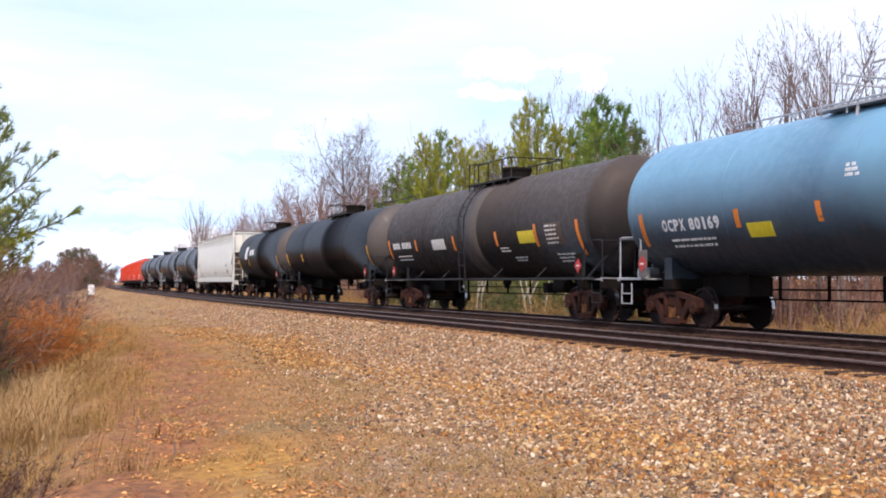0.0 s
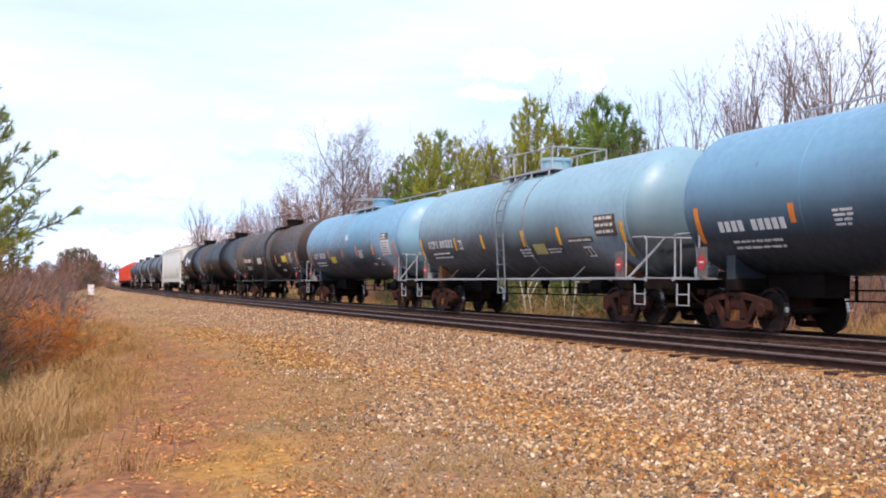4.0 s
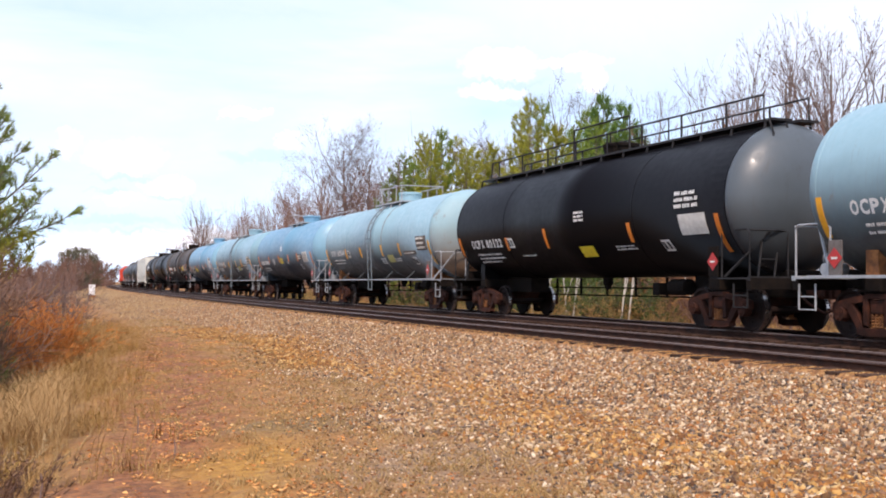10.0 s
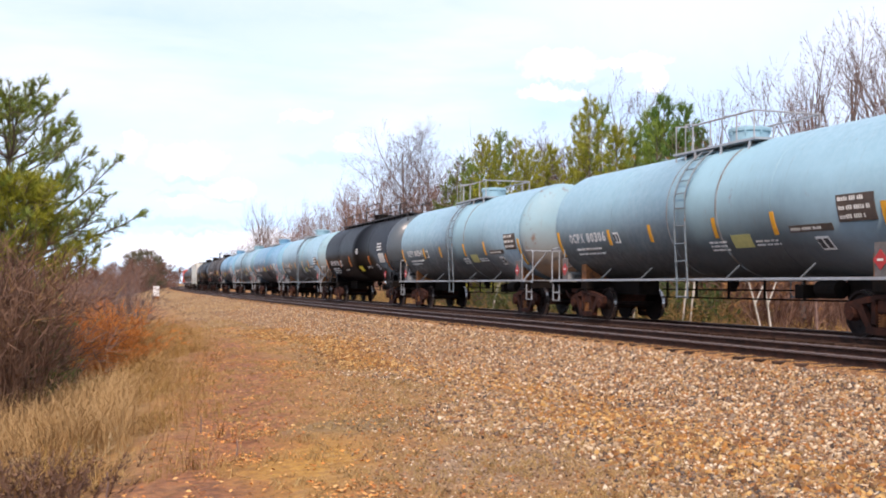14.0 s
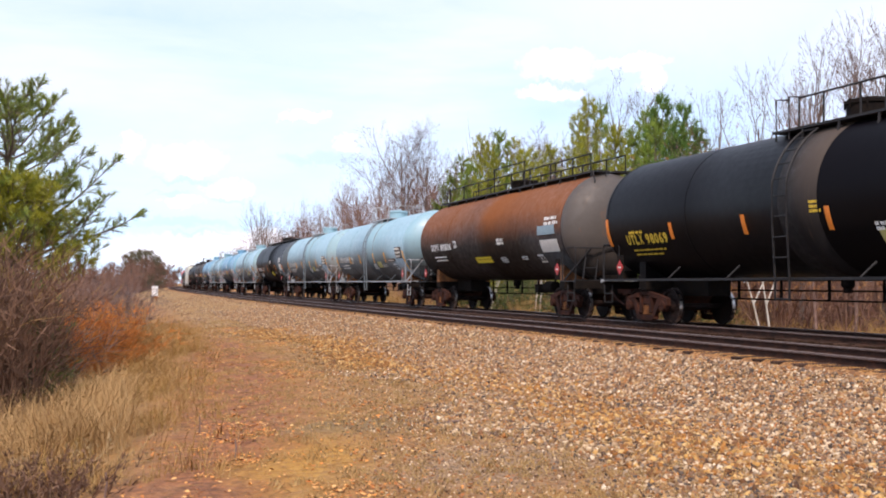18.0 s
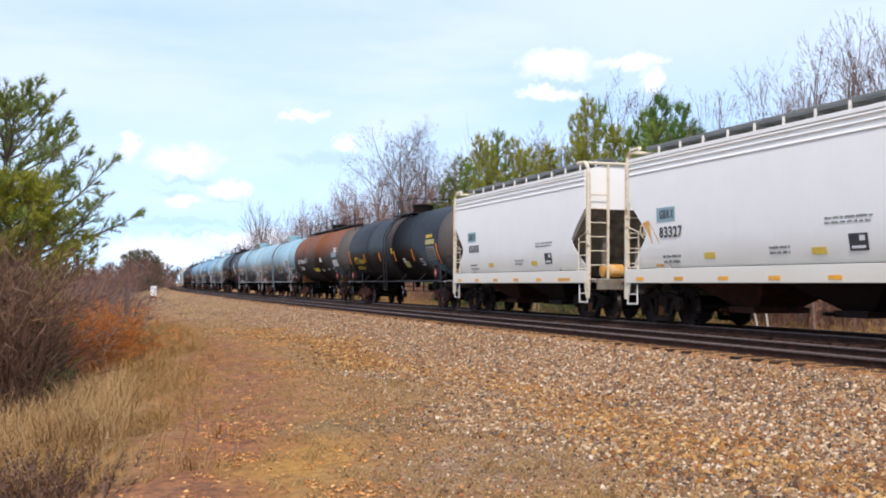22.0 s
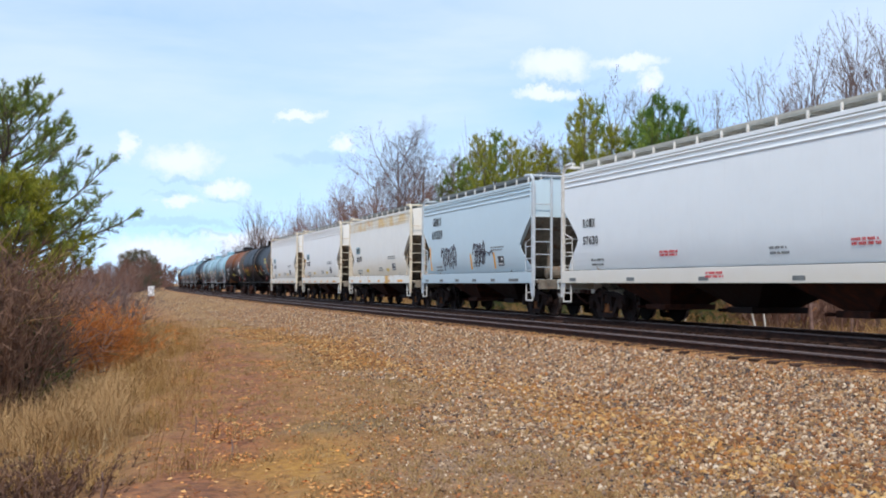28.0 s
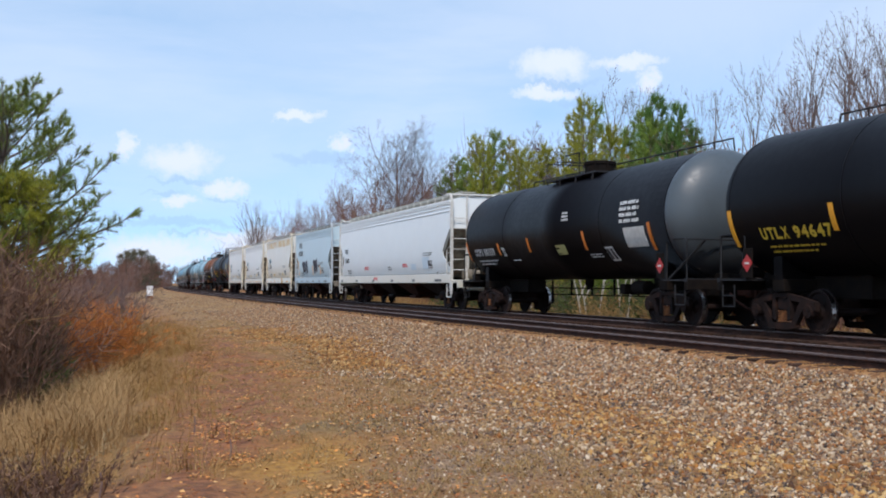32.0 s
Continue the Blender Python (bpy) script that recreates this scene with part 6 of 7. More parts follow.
def sticks(name, segs, sides, material, parent=None, label=""):
    """Tapered sticks: rows of x0 y0 z0 x1 y1 z1 r0 r1, each a prism with that many sides."""
    s = np.asarray(segs, dtype=np.float64)
    a, b, r0, r1 = s[:, 0:3], s[:, 3:6], s[:, 6:7], s[:, 7:8]
    d = b - a
    d /= np.linalg.norm(d, axis=1, keepdims=True) + 1e-9
    ref = np.where(np.abs(d[:, 2:3]) > 0.9, np.array([[1.0, 0, 0]]), np.array([[0, 0, 1.0]]))
    u = np.cross(d, ref)
    u /= np.linalg.norm(u, axis=1, keepdims=True) + 1e-9
    w = np.cross(d, u)
    v = np.empty((len(s), 2 * sides, 3))
    for k in range(sides):
        q = math.cos(k * math.tau / sides) * u + math.sin(k * math.tau / sides) * w
        v[:, k] = a + r0 * q
        v[:, sides + k] = b + r1 * q
    base = (np.arange(len(s)) * 2 * sides)[:, None]
    f = np.concatenate([base + np.array([[k, (k + 1) % sides, sides + (k + 1) % sides, sides + k]]) for k in range(sides)])
    me = raw_mesh(name, v.reshape(-1, 3), f, smooth=sides > 3)
    me.materials.append(material)
    ob = new(name, me)
    if parent:
        ob.parent = parent
    if label:
        tagged(ob, label)
    return ob


def blades(name, roots, tips, wide, material, parent=None, label=""):
    """Thin three-cornered blades from root to tip."""
    a, b = np.asarray(roots), np.asarray(tips)
    rg = np.random.default_rng(len(a))
    side = rg.normal(size=a.shape)
    d = b - a
    side = np.cross(d, side)
    side /= np.linalg.norm(side, axis=1, keepdims=True) + 1e-9
    w = np.asarray(wide).reshape(-1, 1) if np.ndim(wide) else np.full((len(a), 1), wide)
    v = np.stack([a - side * w, a + side * w, b], axis=1).reshape(-1, 3)
    f = np.arange(len(v)).reshape(-1, 3)
    me = raw_mesh(name, v, None, f)
    me.materials.append(material)
    ob = new(name, me)
    if parent:
        ob.parent = parent
    if label:
        tagged(ob, label)
    return ob


def fine_twigs(name, segs, material, parent=None, label=""):
    """Twigs too thin to show a section: one tapering blade each."""
    q = np.asarray(segs, dtype=np.float64)
    return blades(name, q[:, 0:3], q[:, 3:6], q[:, 6] * 1.35, material, parent, label)


def grow(rg, p, d, length, r, level, out, twigs, depth, up, wide, kids):
    """One limb: a few bent pieces that climb towards the light, then side shoots."""
    pieces = 5 if level == 0 else 3 if level < 3 else 2
    pts, dirs = [p], []
    for i in range(pieces):
        d = d + rg.normal(0, 0.05 + 0.03 * level, 3) + np.array([0, 0, up * (0.15 if level == 0 else 1)])
        d /= np.linalg.norm(d)
        q = pts[-1] + d * length / pieces
        ra, rb = r * (1 - 0.72 * i / pieces), r * (1 - 0.72 * (i + 1) / pieces)
        (out if level < 2 else twigs).append((*pts[-1], *q, ra, rb))
        pts.append(q)
        dirs.append(d)
    if level >= depth:
        return
    n = kids[level]
    for i in range(n):
        first = 0.24 if level == 0 else 0.15
        f = first + (0.97 - first) * (i + rg.random()) / n
        k = min(pieces - 1, int(f * pieces))
        base = pts[k] + (pts[k + 1] - pts[k]) * (f * pieces - k)
        side = rg.normal(size=3)
        side -= dirs[k] * side.dot(dirs[k])
        side /= np.linalg.norm(side)
        ang = rg.uniform(0.55, 1.1) * wide
        nd = dirs[k] * math.cos(ang) + side * math.sin(ang)
        grow(rg, base, nd, length * (1 - 0.62 * f) * rg.uniform(0.55, 0.9), r * (1 - 0.72 * f) * rg.uniform(0.5, 0.72), level + 1, out, twigs, depth, up, wide, kids)


def bare_tree(x, y, height, seed, label, twig="twig", stems=1, spread=0.25, depth=4, wide=0.55, kids=(8, 6, 5, 3), thick=0.0075, least=0.006):
    rg = np.random.default_rng(seed)
    z = lumpy(x - bend(y), y) - 0.05
    tree = tagged(new("bare_tree"), label, "tree", "trees along the line")
    tree.location = (x, y, z)
    out, twigs = [], []
    for k in range(stems):
        d = np.array([rg.normal(0, spread), rg.normal(0, spread), 1.0])
        d /= np.linalg.norm(d)
        grow(rg, np.array([rg.normal(0, 0.15), rg.normal(0, 0.15), 0.0]), d, height * rg.uniform(0.78, 0.95), thick * height + 0.02, 0, out, twigs, depth, 0.09, wide, kids)
    out_a, tw_a = np.array(out), np.array(twigs)
    top = max(out_a[:, 5].max(), tw_a[:, 5].max())
    for arr in (out_a, tw_a):
        arr[:, :6] *= height * 1.02 / top
    tw_a[:, 6:] = np.maximum(tw_a[:, 6:], least)
    sticks("trunk", out_a, 5, M["bark" if twig == "twig" else "bark_red"], tree, "grey trunk and limbs")
    thin = tw_a[:, 6] < 0.016
    sticks("crown", tw_a[~thin], 3, M[twig], tree, "leafless crown of branches")
    fine_twigs("crown", tw_a[thin], M[twig], tree, "haze of fine leafless twigs")
    return tree


def pine(x, y, height, radius, seed, label, needle="needle", limbs=60, shoots=11, tuft=16, size=0.26, bare_base=0.1, pointed=0.75, rise=(0.25, 0.9), lean=0.0, whorls=0, thin=0.05):
    """Boughs that sweep upwards, spiralling or in whorls, each with shoots that end in brushes of fine needles."""
    rg = np.random.default_rng(seed)
    z = lumpy(x - bend(y), y) - 0.05
    tree = tagged(new("pine_tree"), label, "tree", "trees along the line")
    tree.location = (x, y, z)
    segs, roots, tips = [], [], []
    p = np.zeros(3)
    axis = [p]
    for k in range(8):
        q = p + np.array([rg.normal(0, 0.03) + lean / 8, rg.normal(0, 0.03), height / 8])
        segs.append((*p, *q, 0.011 * height * (1 - k / 8.5), 0.011 * height * (1 - (k + 1) / 8.5)))
        p = q
        axis.append(p)

    def brush(base, d, length):
        segs.append((*base, *(base + d * length), 0.008, 0.004))
        t = rg.uniform(0.2, 1.0, (tuft, 1))
        at_ = base + d * length * t
        e = d + rg.normal(0, 0.5, (tuft, 3)) + np.array([0, 0, 0.12])
        e /= np.linalg.norm(e, axis=1, keepdims=True)
        roots.append(at_)
        tips.append(at_ + e * size * rg.uniform(0.6, 1.25, (tuft, 1)))

    for i in range(limbs):
        f = (i + rg.random()) / limbs
        if whorls:
            f = (math.floor(f * whorls) + 0.5 + rg.normal(0, 0.09)) / whorls
        f = max(bare_base, min(0.99, bare_base + (0.99 - bare_base) * f))
        k = min(7, int(f * 8))
        base = axis[k] + (axis[k + 1] - axis[k]) * (f * 8 - k)
        ang = i * 2.39996 + rg.normal(0, 0.3)
        reach = radius * (1 - f) ** pointed * rg.uniform(0.55, 1.1) + 0.10
        d = np.array([math.cos(ang), math.sin(ang), (rise[0] + (rise[1] - rise[0]) * f) * rg.uniform(0.6, 1.3)])
        d /= np.linalg.norm(d)
        pts = [base]
        for j in range(4):
            q = pts[-1] + d * reach / 4
            segs.append((*pts[-1], *q, (0.010 + 0.010 * reach) * (1 - 0.22 * j), (0.010 + 0.010 * reach) * (0.78 - 0.22 * j) + 0.002))
            pts.append(q)
            d = d + rg.normal(0, 0.08, 3) + np.array([0, 0, 0.12])
            d /= np.linalg.norm(d)
        n = max(3, int(shoots * (0.35 + 0.65 * reach / radius)))
        for c in range(n):
            g = 0.30 + 0.68 * (c + rg.random()) / n
            j = min(3, int(g * 4))
            at_ = pts[j] + (pts[j + 1] - pts[j]) * (g * 4 - j)
            run = (pts[j + 1] - pts[j]) * 4 / reach
            e = run * 0.75 + rg.normal(0, 0.55, 3) * np.array([1, 1, 0.45]) + np.array([0, 0, 0.26])
            e /= np.linalg.norm(e)
            ln = size * 0.8 + 0.30 * reach * (1.12 - g)
            brush(at_, e, ln)
            if ln > size * 1.6:
                for _ in range(2):
                    e2 = e + rg.normal(0, 0.45, 3)
                    brush(at_ + e * ln * rg.uniform(0.3, 0.7), e2 / np.linalg.norm(e2), ln * 0.55)
        brush(pts[-1], d, size)
    brush(axis[-1], np.array([0, 0, 1.0]), size * 1.5)
    sticks("trunk", segs, 4, M["bark"], tree, "brown trunk and limbs")
    blades("crown", np.concatenate(roots), np.concatenate(tips), size * thin, M[needle], tree, "brushes of green needles")
    return tree


def spot(px, across):
    """Where the sight line at that bearing (given on the first view's width of 1568) meets a line so far across from the camera's."""
    h = radians(21.52) + math.atan((px - 784) / 1924.15)
    t = math.tan(h)
    y = across / t
    for _ in range(30):
        y = (across + bend(y)) / t
    return across + bend(y), y


def tall(px, x, y, top):
    """Height above its ground of what reaches up to that row there."""
    h = radians(21.52)
    depth = x * math.sin(h) + y * math.cos(h)
    return 0.95 + (499.1 + 0.0061 * (px - 25) - top) / 1924.15 * depth - lumpy(x - bend(y), y)


BARE = [  # bearing, top, distance across, stems, twig colour
    (612, 208, 27, 1, "twig"), (655, 240, 29, 1, "twig"), (560, 262, 31, 1, "twig"), (680, 262, 26, 1, "twig"), (520, 300, 28, 1, "twig_red"),
    (345, 352, 27, 1, "twig"), (362, 344, 29, 1, "twig"), (384, 362, 26, 1, "twig"), (405, 364, 30, 1, "twig_red"), (428, 360, 27, 1, "twig_red"), (448, 350, 31, 2, "twig_red"),
    (470, 352, 27, 1, "twig_red"), (492, 345, 30, 2, "twig_red"), (540, 335, 26, 2, "twig_red"), (585, 330, 25, 2, "twig_red"), (628, 320, 25, 2, "twig_red"),
    (822, 225, 31, 1, "twig"), (858, 212, 28, 1, "twig"), (884, 226, 30, 2, "twig"), (940, 130, 29, 1, "twig"), (905, 200, 31, 1, "twig"), (965, 215, 30, 1, "twig_red"),
    (1160, 205, 25, 2, "twig_red"), (1182, 135, 27, 1, "twig"), (1228, 104, 28, 1, "twig"), (1258, 170, 25, 2, "twig_red"), (1310, 34, 26, 1, "twig"), (1335, 140, 24, 1, "twig_red"),
    (1385, 12, 27, 1, "twig"), (1412, 110, 25, 1, "twig_red"), (1440, -6, 26, 1, "twig"), (1500, 60, 25, 1, "twig"), (1535, 40, 27, 1, "twig"), (1600, 30, 26, 1, "twig"), (1650, 50, 25, 2, "twig_red"), (1475, 140, 24, 1, "twig_red"), (1290, 130, 30, 1, "twig_red")]
for k, (px, top, across, stems, twig) in enumerate(BARE):
    x, y = spot(px, across)
    h = tall(px, x, y, top)
    near_by = px > 1150
    bare_tree(x, y, h, 300 + k, "tall leafless grey tree behind the line" if twig == "twig" else "leafless reddish tree in the thicket behind the line", twig, stems, 0.07 if stems == 1 else 0.24,
              4 if y < 130 else 3, 0.46 if near_by else 0.86 if k < 4 else 0.6, ((9, 5, 4, 2) if twig == "twig" else (6, 4, 4, 2)) if near_by else (13, 8, 5, 3) if k < 4 else (9, 6, 5, 3), (0.0085 if twig == "twig" else 0.005) if near_by else 0.0105, (0.0075 if twig == "twig" else 0.005) if near_by else 0.010)
PINES = [
    (745, 243, 28, 0.30, "needle_yellow"), (778, 236, 26, 0.26, "needle"), (806, 250, 29, 0.27, "needle_yellow"), (712, 282, 27, 0.30, "needle"), (836, 268, 27, 0.26, "needle_yellow"), (690, 318, 26, 0.35, "needle"),
    (935, 178, 26, 0.22, "needle_yellow"), (958, 186, 28, 0.20, "needle"), (915, 205, 28, 0.22, "needle_yellow"),
    (1068, 178, 25, 0.26, "needle_dark"), (1036, 205, 27, 0.25, "needle"), (1100, 196, 26, 0.24, "needle_dark"), (1128, 238, 27, 0.22, "needle_dark"), (760, 262, 24, 0.32, "needle_yellow"), (822, 276, 25, 0.30, "needle_yellow"), (728, 298, 24, 0.32, "needle"), (1050, 226, 23.5, 0.30, "needle"), (1088, 232, 23.5, 0.30, "needle_dark"), (982, 236, 24, 0.26, "needle_yellow"), (1012, 240, 26, 0.26, "needle"), (870, 262, 26, 0.22, "needle_yellow")]
for k, (px, top, across, slim, needle) in enumerate(PINES):
    x, y = spot(px, across)
    h = tall(px, x, y, top)
    pine(x, y, h, h * slim * 1.05, 500 + k, "green pine standing behind the line" if needle != "needle_yellow" else "yellowish-green pine among bare trees", needle, 62, 10, 22, 0.30, 0.06, 0.62, (0.35, 1.3))

# young pines beside the camera's side of the line
pine(-1.55, 25.0, 6.15, 3.7, 77, "tall airy young pine beside the track", "needle_sun", 66, 17, 34, 0.14, 0.36, 0.42, (0.05, 0.75), 0.0, 9, 0.038)
pine(-1.35, 23.5, 4.35, 2.1, 76, "bushy yellow-green young pine beside the track", "needle_yellow", 70, 16, 34, 0.14, 0.47, 0.42, (0.0, 0.6), 0.0, 0, 0.040)
pine(-4.9, 27.5, 6.3, 3.0, 78, "tall airy young pine beside the track", "needle_dark", 50, 12, 24, 0.17, 0.1, 0.5, (0.2, 1.0), 0.0, 9, 0.035)
pine(-0.72, 18.4, 1.6, 0.62, 79, "small olive-green pine sapling in the brush", "needle_olive", 50, 9, 24, 0.11, 0.05, 0.6, (0.3, 1.0), 0.0, 0, 0.045)
pine(-0.75, 21.2, 2.1, 0.8, 81, "small dark green pine sapling in the brush", "needle_dark", 50, 10, 24, 0.13, 0.05, 0.6)
pine(-1.9, 20.4, 2.0, 0.9, 82, "small dark green pine sapling in the brush", "needle_dark", 50, 10, 24, 0.13, 0.05, 0.6)
# trees far up the line on the near side
for k, (px, top, y, kind) in enumerate(((96, 462, 190, 0), (112, 456, 205, 1), (124, 450, 212, 1), (138, 447, 220, 1), (152, 449, 235, 1), (164, 456, 260, 1), (128, 452, 200, 0), (146, 450, 214, 0), (178, 457, 270, 0), (170, 456, 262, 0), (186, 465, 320, 0), (80, 466, 180, 0), (172, 462, 280, 0), (191, 470, 330, 0), (60, 470, 170, 0), (30, 466, 150, 0), (197, 476, 400, 0), (204, 482, 520, 0), (208, 487, 600, 0), (214, 490, 640, 0))):
    x = y * math.tan(radians(21.52) + math.atan((px - 784) / 1924.15))
    h = 0.95 + (499.2 - top) / 1924.15 * y - lumpy(x - bend(y), y)
    if kind:
        pine(x, y, h, h * 0.34, 700 + k, "dull dark conifer far up the line", "needle_far", 44, 8, 14, 0.6, 0.04, 0.42)
    else:
        bare_tree(x, y, h, 720 + k, "leafless tree far up the line", "twig_red", 2, 0.25, 3, 0.6, (9, 6, 5, 3), 0.008, 0.02)


# bushes of thin stems
def bush(x, y, height, radius, seed, material, label, stems=60, name="bush", leaves=None, kids=4, lean=0.35):
    rg = np.random.default_rng(seed)
    z = lumpy(x - bend(y), y) - 0.03
    b = tagged(new(name), label, "bush", "brush beside the line")
    b.location = (x, y, z)
    segs = []
    roots, tips = [], []
    stout = max(1.0, height / 2.2)
    for k in range(stems):
        p = np.array([rg.normal(0, radius * 0.35), rg.normal(0, radius * 0.35), 0])
        d = np.array([lean * 2.6 * p[0] / radius + rg.normal(0, lean), lean * 2.6 * p[1] / radius + rg.normal(0, lean), 1.2])
        d /= np.linalg.norm(d)
        ln = height * rg.uniform(0.55, 1.1)
        for i in range(4):
            d = d + rg.normal(0, 0.16, 3) + np.array([0, 0, -0.06 * i])
            d /= np.linalg.norm(d)
            q = p + d * ln / 4
            segs.append((*p, *q, (0.009 - 0.0015 * i) * stout, (0.0075 - 0.0015 * i) * stout))
            if i:
                for j in range(kids):
                    e = d + rg.normal(0, 0.6, 3)
                    e /= np.linalg.norm(e)
                    tip = q + e * ln * rg.uniform(0.10, 0.30)
                    segs.append((*q, *tip, 0.005, 0.003))
                    if leaves:
                        for _ in range(7):
                            roots.append(tip + rg.normal(0, 0.03, 3))
                            tips.append(tip + rg.normal(0, 0.085, 3))
            p = q
    tagged(sticks("stem_mass", [q for q in segs if q[6] > 0.0051], 3, M[material], b), "thicket of bent stems", kind="stuff")
    tagged(fine_twigs("twig_mass", [q for q in segs if q[6] <= 0.0051], M[material], b), "fine side twigs", kind="stuff")
    if leaves:
        tagged(blades("leaf_mass", np.array(roots), np.array(tips), 0.016, M[leaves], b), "small leaves", kind="stuff")
    return b


rg = np.random.default_rng(9)
def along(px, y):
    """The point at distance y on the later view's bearing."""
    return y * np.tan(radians(18.5) + np.arctan((px - 784) / 1924.15))


def reach_up(x, y, row):
    """Height above the ground there of what shows up to that row."""
    return 0.95 + (504.0 - row) / 1924.15 * y - lumpy(x - bend(y), y)


for k in range(22):     # orange-brown thicket beyond the young pines
    y = rg.uniform(26, 32)
    x = along(rg.uniform(80, 205), y)
    bush(x, y, 0.86 * reach_up(x, y, rg.uniform(520, 570)), 0.5, 800 + k, "brush_orange", "dense orange-brown leafless bush", 66)
for k in range(10):     # tan brush at its foot, towards the track
    y = rg.uniform(27, 34)
    x = along(rg.uniform(208, 272), y)
    bush(x, y, 0.86 * reach_up(x, y, rg.uniform(525, 575)), 0.5, 815 + k, "brush" if k % 3 else "bramble", "tan-brown dry brush by the path", 40)
for k in range(18):     # taller grey-brown brush behind
    y = rg.uniform(38, 54)
    x = along(rg.uniform(40, 235), y)
    bush(x, y, 0.86 * reach_up(x, y, rg.uniform(458, 495)), 0.9, 830 + k, "twig_red" if k % 2 else "twig", "tall tangled grey-brown leafless bush", 60)
for k in range(28):     # brown brush before the pine
    y = rg.uniform(17.0, 21.0)
    px = rg.uniform(-190, 60)
    x = along(px, y)
    bush(x, y, 0.88 * reach_up(x, y, 385 + rg.uniform(0, 80) + max(0.0, px) * 1.1), 0.45, 880 + k, "bramble" if k % 7 == 0 else "thorn", "tall brown leafless bush", 46, kids=6, lean=0.13)
for k in range(13):     # dry tangle lower on the bank
    y = rg.uniform(11.0, 21.0)
    bush(along(rg.uniform(-140, 170) + 5 * (y - 9), y), y, rg.uniform(0.3, 0.6), 0.7, 850 + k, "bramble_pale" if k % 3 == 0 else "bramble", "low tangle of dry tan stems", 34, kids=5)
for k in range(12):     # dark stems nearest the camera
    y = rg.uniform(8.4, 11.0)
    bush(along(rg.uniform(-120, 150), y), y, rg.uniform(0.25, 0.5), 0.5, 1000 + k, "thorn", "low dark brown tangle of bent stems", 44, kids=6)
for k in range(64):     # shrubs on the far side of the tracks
    y = rg.uniform(12, 110)
    green = rg.random() < 0.12
    bush(19.0 + bend(y) + rg.uniform(0, 4.5), y, rg.uniform(0.9, 1.9), 1.1, 900 + k, "brush" if not green else "bark", "low green shrub beyond the tracks" if green else "dry tan brush beyond the tracks", 55, leaves="shrub_green" if green else None)
for k in range(7):      # marcescent oak saplings
    x, y = spot(1165 + 17 * k, 24 + (k % 3))
    bush(x, y, 0.78 * tall(1165 + 17 * k, x, y, 225 + 12 * (k % 4)), 1.3, 940 + k, "twig_red", "leafless sapling holding rusty dead leaves", 34, "sapling", "dead_leaf")
for k in range(16):     # dense green scrub under the pines
    x, y = spot(rg.uniform(790, 1120), rg.uniform(20.5, 23.5))
    bush(x, y, rg.uniform(1.2, 2.2), 0.9, 970 + k, "bark", "low dark green shrub beyond the tracks", 60, leaves="shrub_green")
# thin pale birch stems beyond the train
for k, px in enumerate((938, 948, 960, 1003, 1010, 1095, 1108, 1240, 1255, 760, 842, 850)):
    x, y = spot(px, 19.9 + 0.3 * (k % 4))
    b = tagged(new("birch_sapling"), "thin leaning birch with pale bark", "tree", "brush beside the line")
    b.location = (x, y, lumpy(x - bend(y), y) - 0.03)
    r2 = np.random.default_rng(960 + k)
    lean = r2.normal(0, 0.5)
    sticks("trunk", [(0, 0, 0, lean * 0.6, 0.1, 1.4, 0.04, 0.03), (lean * 0.6, 0.1, 1.4, lean * 1.6, 0.3, 3.4, 0.03, 0.015), (lean * 0.6, 0.1, 1.4, lean * 0.2 + 0.5, 0.2, 2.6, 0.03, 0.012)], 6, M["birch"], b)


# grass: dry tufts beyond the tracks and along the near bank
def tuft_field(name, label, count, place, height, material, wide, seed):
    r2 = np.random.default_rng(seed)
    roots, tips = [], []
    for _ in range(count):
        x, y = place(r2)
        z = lumpy(x - bend(y), y)
        n = int(r2.integers(7, 13))
        base = np.array([x, y, z]) + r2.normal(0, 0.05, (n, 3)) * np.array([1, 1, 0])
        h = height * r2.uniform(0.5, 1.2)
        roots.append(base)
        tips.append(base + np.stack([r2.normal(0, 0.45 * h, n), r2.normal(0, 0.45 * h, n), h * r2.uniform(0.5, 1.0, n)], 1))
    roots, tips = np.concatenate(roots), np.concatenate(tips)
    return tagged(blades(name, roots, tips, wide, M[material]), label, "grass", kind="stuff")


